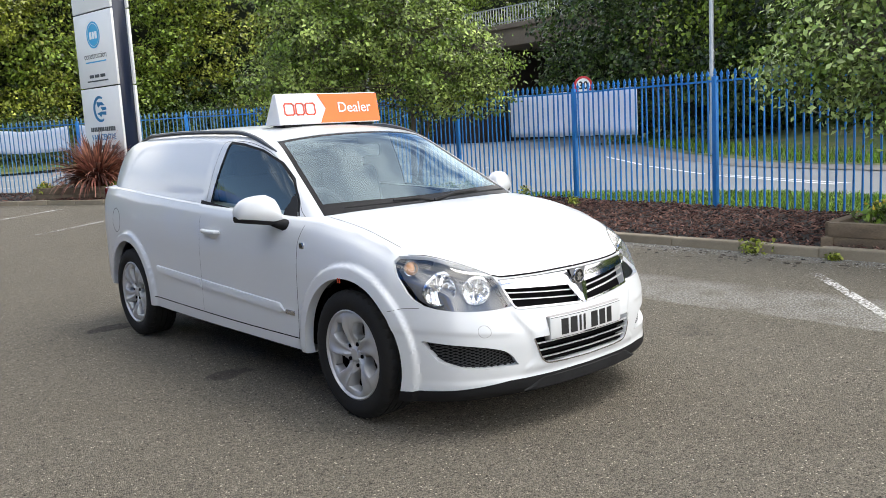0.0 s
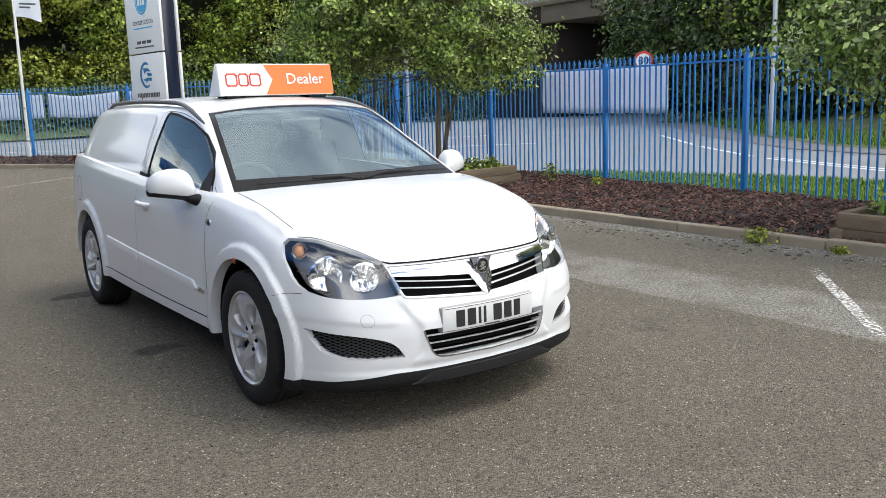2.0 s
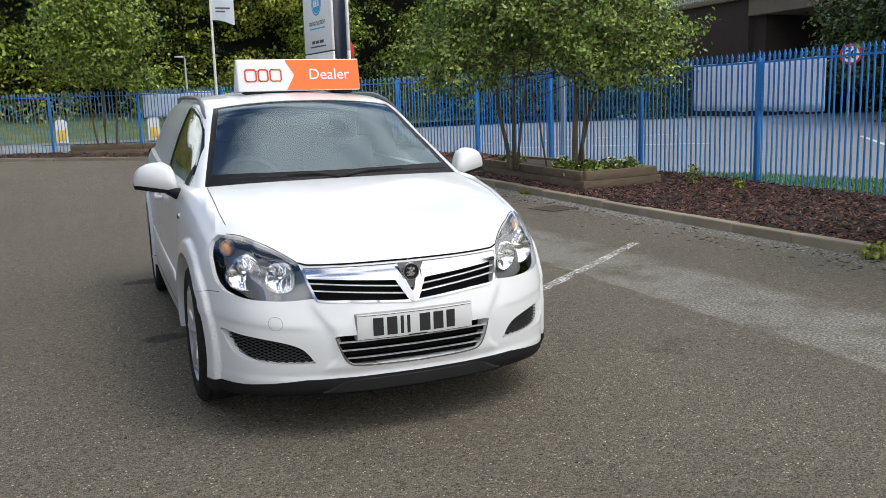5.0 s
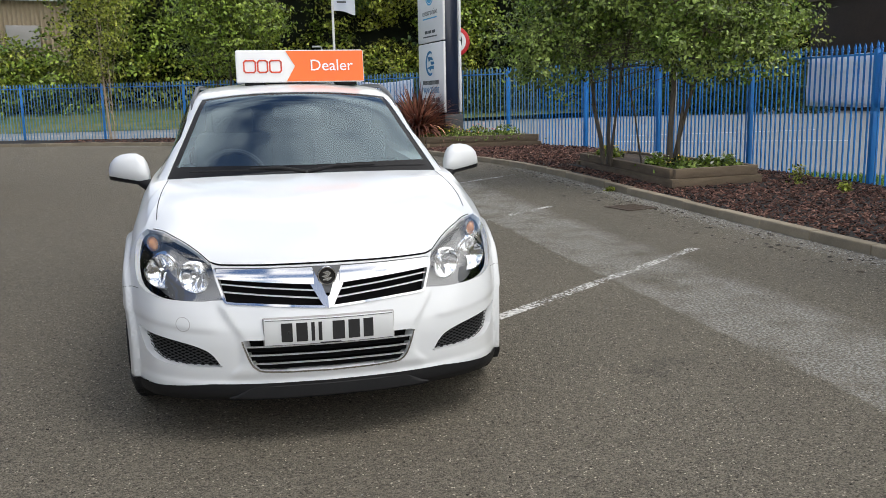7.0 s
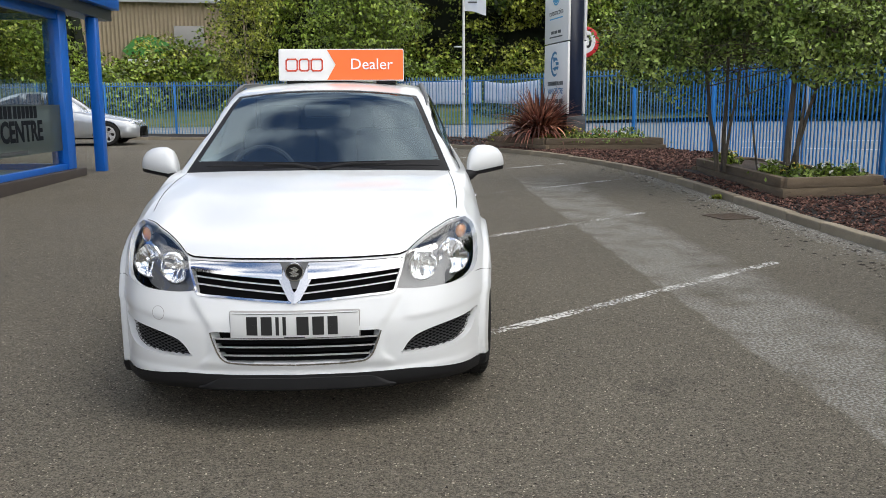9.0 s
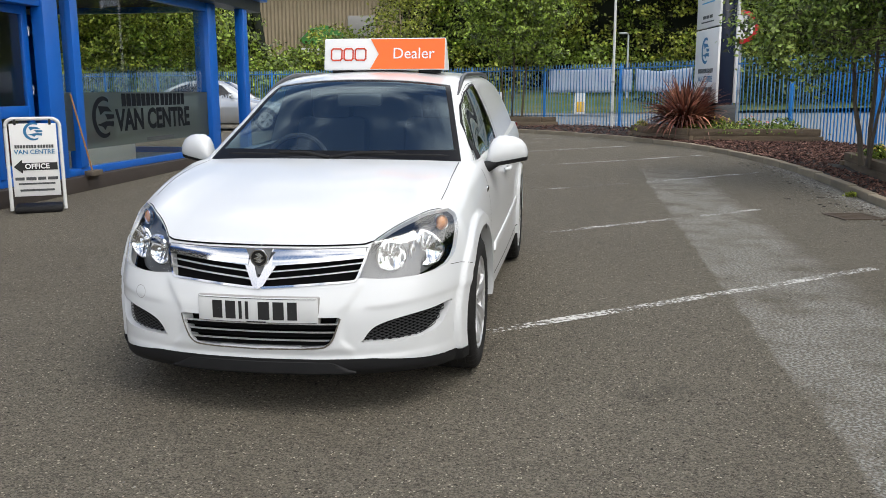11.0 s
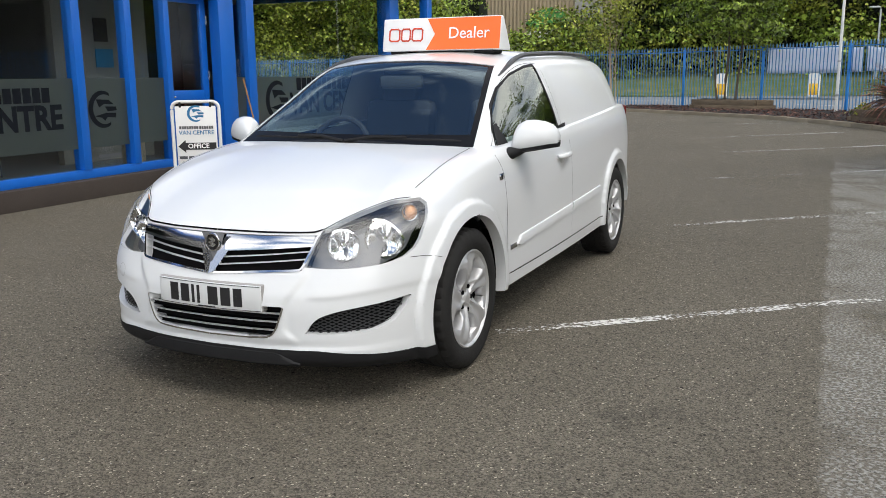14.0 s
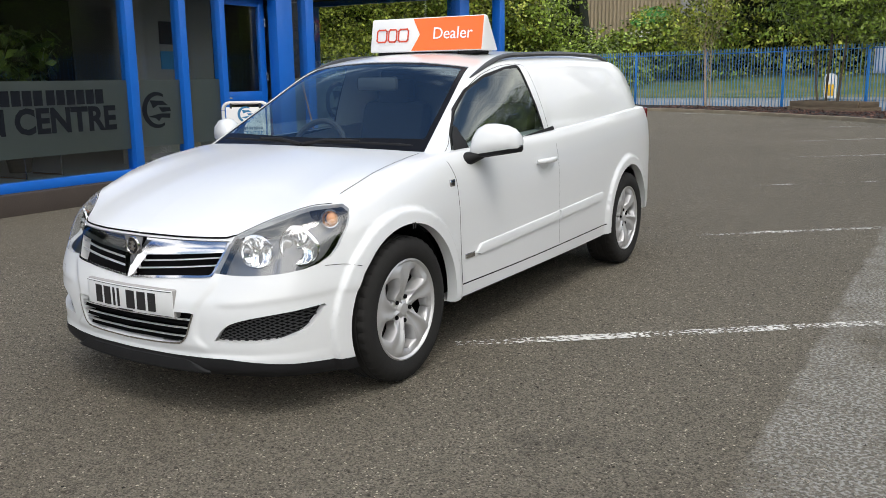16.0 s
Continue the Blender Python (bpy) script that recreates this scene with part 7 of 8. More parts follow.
def flowers(at, spread, n, seed, mats, label, h=0.22):
    """A low clump of leaves with blooms among them."""
    t = thing("bedding_plant", at, label, "plant", "bedding plants in the planters")
    rg = np.random.RandomState(seed)
    P = np.stack([rg.normal(0, spread * 0.45, n), rg.normal(0, spread * 0.45, n), rg.uniform(0, h, n)], 1)
    P[:, 2] *= np.exp(-(P[:, 0] ** 2 + P[:, 1] ** 2) / (spread * spread))
    V, F = leaf_cloud(P, np.zeros((n, 3)), 0.07)
    quick_mesh("foliage", V, F, mats[0], t)
    for k, mt in enumerate(mats[1:]):
        m = 26
        Q = np.stack([rg.normal(0, spread * 0.38, m), rg.normal(0, spread * 0.38, m), rg.uniform(h * 0.7, h * 1.15, m)], 1)
        Q[:, 2] *= np.exp(-(Q[:, 0] ** 2 + Q[:, 1] ** 2) / (spread * spread * 1.5))
        V, F = leaf_cloud(Q, np.zeros((m, 3)), 0.05)
        tagged(quick_mesh("bloom", V, F, mt, t), kind="stuff")


for k, (x, y, sp, ms, lb) in enumerate((
        (5.55, 6.95, 0.30, (M_LEAF_A, M_FLOWER_Y), "yellow-flowered bedding plant in the timber planter"),
        (5.95, 7.05, 0.28, (M_LEAF_B, M_FLOWER_W), "silvery bedding plant in the timber planter"),
        (6.25, 7.0, 0.22, (M_LEAF_A, M_FLOWER_W), "silvery bedding plant in the timber planter"),
        (5.45, 7.55, 0.25, (M_LEAF_B, M_FLOWER_W), "white-flowered bedding plant in the timber planter"),
        (5.6, 9.6, 0.25, (M_LEAF_B, M_FLOWER_Y), "yellow-flowered bedding plant in the timber planter"),
        (3.75, 15.75, 0.22, (M_LEAF_B, M_FLOWER), "coral-flowered bedding plant by the sign"),
        (4.35, 15.75, 0.50, (M_LEAF_A, M_FLOWER_Y), "low green bedding plant by the sign"),
        (4.95, 15.7, 0.48, (M_LEAF_A, M_FLOWER), "coral-flowered bedding plant by the sign"),
        (5.6, 15.7, 0.48, (M_LEAF_A, M_FLOWER_W), "white-flowered bedding plant by the sign"),
        (2.75, 17.25, 0.22, (M_LEAF_D, M_FLOWER_Y), "yellow-green bedding plant by the sign"),
        (5.3, 0.1, 0.30, (M_LEAF_A, M_FLOWER_Y), "low leafy plant in the timber planter"),
        (6.0, 0.15, 0.32, (M_LEAF_B, M_FLOWER_W), "low leafy plant in the timber planter"))):
    flowers((x, y, ground_z(x, y) + 0.24), sp, int(1000 * sp), 20 + k, ms, lb, 0.34 if sp > 0.4 else 0.22)
# weeds at the kerb and in the bed
for x, y, sp, h in ((4.50, 0.98, 0.14, 0.12), (6.9, 6.3, 0.10, 0.26), (4.48, 0.2, 0.06, 0.05), (6.8, 5.2, 0.08, 0.14), (4.5, 7.0, 0.05, 0.05)):
    t = thing("weed", (x, y, ground_z(x, y) + (0.0 if x < 4.6 else 0.07)), "small yellow-green weed growing at the kerb", "plant", "weeds")
    P = np.stack([nprng.normal(0, sp * 0.5, 160), nprng.normal(0, sp * 0.5, 160), nprng.uniform(0, h, 160)], 1)
    V, F = leaf_cloud(P, np.zeros((160, 3)), 0.045)
    quick_mesh("foliage", V, F, M_LEAF_D, t)


def grass(outline, n, h, seed, label):
    rg = np.random.RandomState(seed)
    xs, ys = [p[0] for p in outline], [p[1] for p in outline]
    P = []
    while len(P) < n:
        x, y = rg.uniform(min(xs), max(xs)), rg.uniform(min(ys), max(ys))
        if inside_poly(x, y, outline):
            P.append((x, y, ground_z(x, y) + 0.03))
    P = np.array(P)
    a = rg.uniform(0, 2 * np.pi, n)
    d = np.stack([np.cos(a), np.sin(a), np.zeros(n)], 1) * rg.uniform(0.008, 0.018, n)[:, None]
    tip = np.stack([rg.normal(0, 0.05, n), rg.normal(0, 0.05, n), h * rg.uniform(0.5, 1.3, n)], 1)
    V = np.stack([P - d, P + d, P + tip], 1).reshape(-1, 3)
    F = np.arange(n)[:, None] * 3 + [0, 1, 2]
    o = quick_mesh("grass", V, F, M_GRASS)
    tagged(o, label, "grass", kind="stuff")


grass([(7.55, -4), (7.55, 3.2), (7.80, 5.93), (7.75, 7.8), (8.6, 7.0), (9.8, 3.8), (9.5, -4)], 26000, 0.075, 31, "green grass along the outside of the fence")
grass([(15.7, -4), (16.2, 3.0), (17.5, 7.7), (21.0, 12.5), (27, 18.8), (29, 18), (22, 9), (19, -4)], 14000, 0.22, 32, "green grass across the road")


# ---- showroom ----
FX = -5.25
# Plinth brown, darkened to paint in the shade of the overhang.
M_PLINTHSHADE = material("plinth_brick_paint", (0.04, 0.03, 0.024), 0.8, vary=0.25, scale=3, grain=0.2, bump=0.3)
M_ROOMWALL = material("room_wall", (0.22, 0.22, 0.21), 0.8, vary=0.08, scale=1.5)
# Near-black: the dimness of the unlit room is put into the colour.
M_ROOMSHADE = material("room_dark", (0.022, 0.022, 0.023), 0.8, vary=0.15, scale=1.5)
M_FLOOR = material("vinyl_floor", (0.10, 0.12, 0.15), 0.4, vary=0.12, scale=2)
M_FILMINK = material("matt_black_film", (0.008, 0.010, 0.014), 0.9, spec=0.1)
M_FASCIA = material("fascia_dark", (0.03, 0.035, 0.045), 0.4)
M_RED = material("red_furniture", (0.32, 0.045, 0.05), 0.6, vary=0.1)
M_WOOD = material("broom_wood", (0.40, 0.20, 0.08), 0.6, vary=0.2)
M_CREAM = material("cream_plastic", (0.45, 0.38, 0.26), 0.5, vary=0.1)


def frost_glass():
    """Etched film: lets scattered light through from behind, shows little of its own."""
    m = bpy.data.materials.new("frosted_glass_film")
    m.use_nodes = True
    nt = m.node_tree
    p = nt.nodes["Principled BSDF"]
    p.inputs["Base Color"].default_value, p.inputs["Roughness"].default_value = (0.060, 0.072, 0.073, 1), 0.4
    tl = nt.nodes.new("ShaderNodeBsdfTranslucent")
    tl.inputs["Color"].default_value = (0.85, 0.90, 0.88, 1)
    tr = nt.nodes.new("ShaderNodeBsdfTransparent")
    tr.inputs["Color"].default_value = (0.85, 0.9, 0.88, 1)
    mx, mx2 = nt.nodes.new("ShaderNodeMixShader"), nt.nodes.new("ShaderNodeMixShader")
    mx.inputs[0].default_value, mx2.inputs[0].default_value = 0.5, 0.45
    nt.links.new(p.outputs[0], mx.inputs[1])
    nt.links.new(tl.outputs[0], mx.inputs[2])
    nt.links.new(mx.outputs[0], mx2.inputs[1])
    nt.links.new(tr.outputs[0], mx2.inputs[2])
    nt.links.new(mx2.outputs[0], nt.nodes["Material Output"].inputs["Surface"])
    return m


M_FROSTGLASS = frost_glass()
Z0, ZG0, ZG1, ZTOP = 0.0, 0.30, 2.66, 3.25
show = thing("showroom", (0, 0, 0), "blue-framed glazed van showroom building with a canopy", "building")


def slab(name, x0, x1, y0, y1, z0, z1, mat, parent=show, bevel=0.0, label=""):
    bm = bmesh.new()
    box(bm, x0, x1, y0, y1, z0, z1, bevel)
    return part(name, bm, mat, parent, label)


slab("plinth", FX - 0.2, FX + 0.20, -6.0, 11.20, -0.1, 0.205, M_PLINTHSHADE, bevel=0.01, label="brown plinth step, darkened in colour for the canopy's shade")
slab("sill_rail", FX - 0.06, FX + 0.06, -6.0, 10.78, 0.205, ZG0, M_BLUEFRAME, bevel=0.006)
slab("head_rail", FX - 0.06, FX + 0.06, -6.0, 10.78, ZG1, ZG1 + 0.14, M_BLUEFRAME, bevel=0.006)
slab("fascia", FX - 0.10, FX + 0.30, -6.0, 12.75, ZG1 + 0.14, ZG1 + 0.34, M_FASCIA, bevel=0.01, label="dark canopy soffit beam")
slab("canopy", FX - 4.5, FX + 0.42, -6.0, 12.85, ZG1 + 0.34, ZTOP + 0.2, M_BLUEFRAME, bevel=0.02, label="blue canopy fascia")
slab("roof", FX - 9.0, FX - 4.5, -6.0, 10.8, ZG1 + 0.34, ZTOP, M_FASCIA)
MULL = ((-0.6, 0.10), (1.05, 0.10), (3.59, 0.11), (4.34, 0.10), (4.97, 0.09), (6.62, 0.17))
for y, w in MULL:
    slab("mullion", FX - 0.07, FX + 0.075, y - w / 2, y + w / 2, ZG0, ZG1, M_BLUEFRAME, bevel=0.006)
slab("door_post", FX - 0.07, FX + 0.09, 5.93, 6.24, 0.205, ZG1, M_BLUEFRAME, bevel=0.008)
slab("corner_post", FX - 0.18, FX + 0.09, 10.72, 11.06, 0.205, ZG1 + 0.14, M_BLUEFRAME, bevel=0.01)
slab("canopy_post", FX + 0.10, FX + 0.27, 11.90, 12.10, 0.0, ZG1 + 0.14, M_BLUEFRAME, bevel=0.01, label="blue canopy post")
spans = [(-6.0, -0.65), (-0.55, 1.0), (1.10, 3.535), (3.645, 4.29), (4.39, 4.925), (6.24, 6.535), (6.705, 10.72)]


def pane(y0, y1, z0, z1, x=FX, name="pane", mat=M_WINDOW):
    bm = bmesh.new()
    box(bm, x - 0.004, x + 0.004, y0, y1, z0, z1)
    o = part(name, bm, mat, show)
    o.visible_shadow = False
    return o


for y0, y1 in spans:
    pane(y0, y1, ZG0, ZG1)
    bm = bmesh.new()
    box(bm, FX + 0.0045, FX + 0.0060, y0 + 0.002, y1 - 0.002, 0.53, 1.28)
    part("frosted_band", bm, M_FROSTGLASS, show, "frosted film across the glass")


def glass_at(y, z):
    """On the face of the glass: x of the writing runs along +y as seen from the yard."""
    return pose(FX + 0.0085, y, z, 0, 0, 90)


def window_words(yc, k=1.0):
    bars(show, glass_at(yc, 0.85 + 0.262 * k), [0.098 * k] * 8 + [0.0] + [0.095 * k] * 6, 0.150 * k, M_FILMINK, 0.14)
    lettering("lettering", "VAN CENTRE", 0.345 * k, M_FILMINK, show, glass_at(yc, 0.87), bold=0.012 * k, stretch=0.93)


window_words(2.39)
window_words(8.78, 1.22)
logo(show, glass_at(3.92, 0.94), 0.205, M_FILMINK)
logo(show, glass_at(7.26, 0.94), 0.285, M_FILMINK)
bars(show, glass_at(3.97, 0.42), [0.34], 0.05, M_GREYINK)
bars(show, glass_at(8.9, 0.58), [0.9], 0.05, M_GREYINK)
# the entrance door: frame, panel and glass
door = new("door")
door.parent = show
tagged(door, "blue half-glazed entrance door")
bm = bmesh.new()
for y0, y1, z0, z1 in ((5.02, 5.13, 0.21, 2.30), (5.80, 5.91, 0.21, 2.30), (5.13, 5.80, 0.21, 0.42), (5.13, 5.80, 0.98, 1.12), (5.13, 5.80, 2.20, 2.30)):
    box(bm, FX - 0.16, FX - 0.11, y0, y1, z0, z1, 0.004)
part("door_frame", bm, M_BLUEFRAME, door)
for z0, z1 in ((0.42, 0.98), (1.12, 2.20)):
    bm = bmesh.new()
    box(bm, FX - 0.14, FX - 0.132, 5.13, 5.80, z0, z1)
    part("door_pane", bm, M_WINDOW, door)
for z in (0.6, 1.25, 1.95):
    bm = bmesh.new()
    tube(bm, [(FX - 0.10, 5.905, z), (FX - 0.10, 5.905, z + 0.11)], 0.013, 8)
    part("hinge", bm, M_SATIN, door)
bm = bmesh.new()
tube(bm, [(FX - 0.10, 5.08, 1.04), (FX - 0.06, 5.08, 1.04), (FX - 0.06, 5.19, 1.04)], 0.011, 8)
part("door_handle", bm, M_SATIN, door)
slab("transom", FX - 0.16, FX + 0.06, 5.02, 5.93, 2.30, ZG1, M_BLUEFRAME, bevel=0.005)
# glazed end wall, seen through from the yard
slab("end_sill", -8.6, FX - 0.06, 10.84, 10.94, 0.205, ZG0, M_BLUEFRAME)
slab("end_head", -8.6, FX - 0.06, 10.84, 10.94, ZG1, ZG1 + 0.14, M_BLUEFRAME)
bm = bmesh.new()
box(bm, -8.6, FX - 0.18, 10.885, 10.893, ZG0, ZG1)
part("pane", bm, M_WINDOW, show).visible_shadow = False
slab("mullion", -8.7, -8.55, 10.82, 10.96, ZG0, ZG1, M_BLUEFRAME)
slab("end_wall", -14.0, -8.7, 10.80, 11.0, 0, ZTOP, M_ROOMWALL)
slab("back_wall", -10.2, -10.0, -6.0, 10.8, 0, ZTOP, M_ROOMSHADE)
slab("south_wall", -10.0, FX - 0.05, -6.2, -6.0, 0, ZTOP, M_ROOMSHADE)
slab("floor", -10.0, FX - 0.05, -6.0, 10.84, 0.10, 0.204, M_FLOOR)
slab("ceiling", -10.0, FX - 0.1, -6.0, 10.84, ZG1 + 0.10, ZG1 + 0.15, M_ROOMSHADE)
slab("partition", -10.0, -6.9, 6.35, 6.45, 0.204, ZG1 + 0.1, M_ROOMWALL)
slab("partition", -6.75, -6.65, 4.6, 6.2, 0.204, ZG1 + 0.1, M_ROOMWALL)
slab("notice", -6.645, -6.635, 5.25, 5.48, 1.75, 2.05, M_INK)
slab("notice", -6.645, -6.635, 5.25, 5.55, 1.42, 1.66, M_SIGNBLUE)

# furniture inside
desk = thing("reception_desk", (-7.2, 9.2, 0.204), "red-fronted low counter inside the showroom", "counter")
bm = bmesh.new()
box(bm, -0.35, 0.35, -1.0, 1.1, 0, 0.42, 0.02)
part("body", bm, M_RED, desk)
bm = bmesh.new()
box(bm, -0.40, 0.40, -1.05, 1.15, 0.42, 0.46, 0.01)
part("top", bm, M_ROOMWALL, desk)
t = thing("display_panel", (-5.75, 8.1, 0.204), "low white panel standing behind the window", "panel")
bm = bmesh.new()
box(bm, -0.02, 0.02, -0.9, 0.9, 0, 0.34, 0.01)
part("board", bm, M_WHITEVINYL, t)
t = thing("broom", (FX + 0.12, 6.42, 0.205), "wooden broom leaning on the glass", "broom")
bm = bmesh.new()
tube(bm, [(0.10, 0.12, 0.05), (-0.02, -0.06, 1.05)], 0.012, 8)
part("stick", bm, M_WOOD, t)
bm = bmesh.new()
box(bm, 0.05, 0.17, 0.0, 0.26, 0.0, 0.07, 0.01)
part("head", bm, M_BARK, t)
t = thing("water_canister", (-5.55, 4.66, 0.204), "cream plastic canister behind the glass", "canister")
bm = bmesh.new()
box(bm, -0.10, 0.10, -0.11, 0.11, 0, 0.34, 0.035)
box(bm, -0.03, 0.03, -0.08, -0.02, 0.33, 0.39, 0.01)
part("can", bm, M_CREAM, t)


def chair(at, turn):
    c = thing("visitor_chair", at, "black visitor chair on a chrome sled frame", "chair", "showroom chairs", turn=turn)
    bm = bmesh.new()
    box(bm, -0.23, 0.23, -0.22, 0.22, 0.42, 0.48, 0.02)
    part("seat", bm, M_SEAT, c)
    bm = bmesh.new()
    box(bm, -0.22, 0.22, 0.20, 0.24, 0.52, 0.88, 0.02)
    part("backrest", bm, M_SEAT, c)
    for s in (-0.24, 0.24):
        bm = bmesh.new()
        tube(bm, [(s, 0.24, 0.85), (s, 0.24, 0.44), (s, -0.22, 0.42), (s, -0.24, 0.02), (s, 0.24, 0.02)], 0.011, 8)
        part("leg", bm, M_CHROME, c)


chair((-6.3, 2.2, 0.204), 80)
chair((-6.35, 3.0, 0.204), 96)
chair((-6.3, 1.2, 0.204), 90)
tb = thing("meeting_table", (-7.6, 2.2, 0.204), "dark office table inside the showroom", "table")
bm = bmesh.new()
box(bm, -0.5, 0.5, -0.9, 0.9, 0.72, 0.75, 0.005)
part("tabletop", bm, M_WOOD, tb)
for sx in (-0.42, 0.42):
    for sy in (-0.8, 0.8):
        bm = bmesh.new()
        tube(bm, [(sx, sy, 0), (sx, sy, 0.72)], 0.02, 8)
        part("leg", bm, M_GALV, tb)
t = thing("pot_plant", (-7.0, 3.3, 0.204), "tall indoor pot plant in the dark room", "plant")
bm = bmesh.new()
lathe(bm, [(0.0, 0.12), (0.3, 0.17), (0.3, 0.15), (0.27, 0.001)], 20, "z")
part("pot", bm, M_BLACK, t)
P, N = crown_points([(0, 0, 1.35, 0.5, 0.5, 0.4), (0, 0, 1.0, 0.3, 0.3, 0.4)], 500, 0.1, 8)
V, F = leaf_cloud(P, N, 0.2)
quick_mesh("foliage", V, F, M_LEAF_C, t)

# ---- A-board on the forecourt ----
AB = thing("a_board", (-4.54, 4.62, ground_z(0, 4.6)), "white-framed pavement sign with an arrow to the office", "sign", turn=32)
bm = bmesh.new()
H, W = 1.00, 0.265
pts = [(-W, 0, 0.02), (-W, 0.02, H - 0.09)]
for a in np.linspace(180, 90, 6):
    pts.append((-W + 0.08 + 0.08 * math.cos(radians(a)), 0.022, H - 0.08 + 0.08 * math.sin(radians(a))))
for a in np.linspace(90, 0, 6):
    pts.append((W - 0.08 + 0.08 * math.cos(radians(a)), 0.022, H - 0.08 + 0.08 * math.sin(radians(a))))
pts += [(W, 0.02, H - 0.09), (W, 0, 0.02)]
tube(bm, pts, 0.020, 10)
part("frame", bm, M_WHITEPOLE, AB, "white tubular frame")
bm = bmesh.new()
box(bm, -W + 0.035, W - 0.035, 0.008, 0.020, 0.17, H - 0.05, 0.004)
panel = part("panel", bm, M_WHITEVINYL, AB)
bm = bmesh.new()
box(bm, -0.24, 0.24, -0.16, 0.26, 0.0, 0.07, 0.03)
part("foot", bm, M_BLACK, AB, "black rubber foot")
for sx in (-0.17, 0.17):
    bm = bmesh.new()
    box(bm, sx - 0.012, sx + 0.012, 0.0, 0.03, H - 0.065, H - 0.005, 0.003)
    part("hook", bm, M_INK, AB)


def ab_at(x, z):
    return pose(x, 0.006, z)


logo(AB, ab_at(0.0, 0.865), 0.095, M_SIGNBLUE)
bars(AB, ab_at(0, 0.705), [0.021] * 8 + [0.0] + [0.021] * 6, 0.034, M_GREYINK, 0.18)
lettering("lettering", "VAN CENTRE", 0.066, M_SIGNBLUE, AB, ab_at(0, 0.645), bold=0.001)
bm = bmesh.new()
prism(bm, [(-0.215, 0.0), (-0.13, -0.075), (-0.13, -0.04), (0.215, -0.04), (0.215, 0.04), (-0.13, 0.04), (-0.13, 0.075)], -0.002, ab_at(0, 0.49))
bmesh.ops.recalc_face_normals(bm, faces=bm.faces)
part("arrow", bm, M_INK, AB, smooth=20)
lettering("lettering", "OFFICE", 0.075, M_WHITEINK, AB, ab_at(0.015, 0.49) @ pose(0, -0.004, 0), bold=0.002)
bars(AB, ab_at(0, 0.36), [0.09, 0.10, 0.08, 0.10], 0.032, M_GREYINK, 0.5)
bars(AB, ab_at(0, 0.305), [0.36], 0.018, M_GREYINK)
bars(AB, ab_at(0, 0.235), [0.34], 0.022, M_GREYINK)

# ---- silver saloon parked by the far fence ----
M_SILVER = material("silver_car_paint", (0.50, 0.52, 0.54), 0.25, 0.6, coat=0.7, vary=0.03)


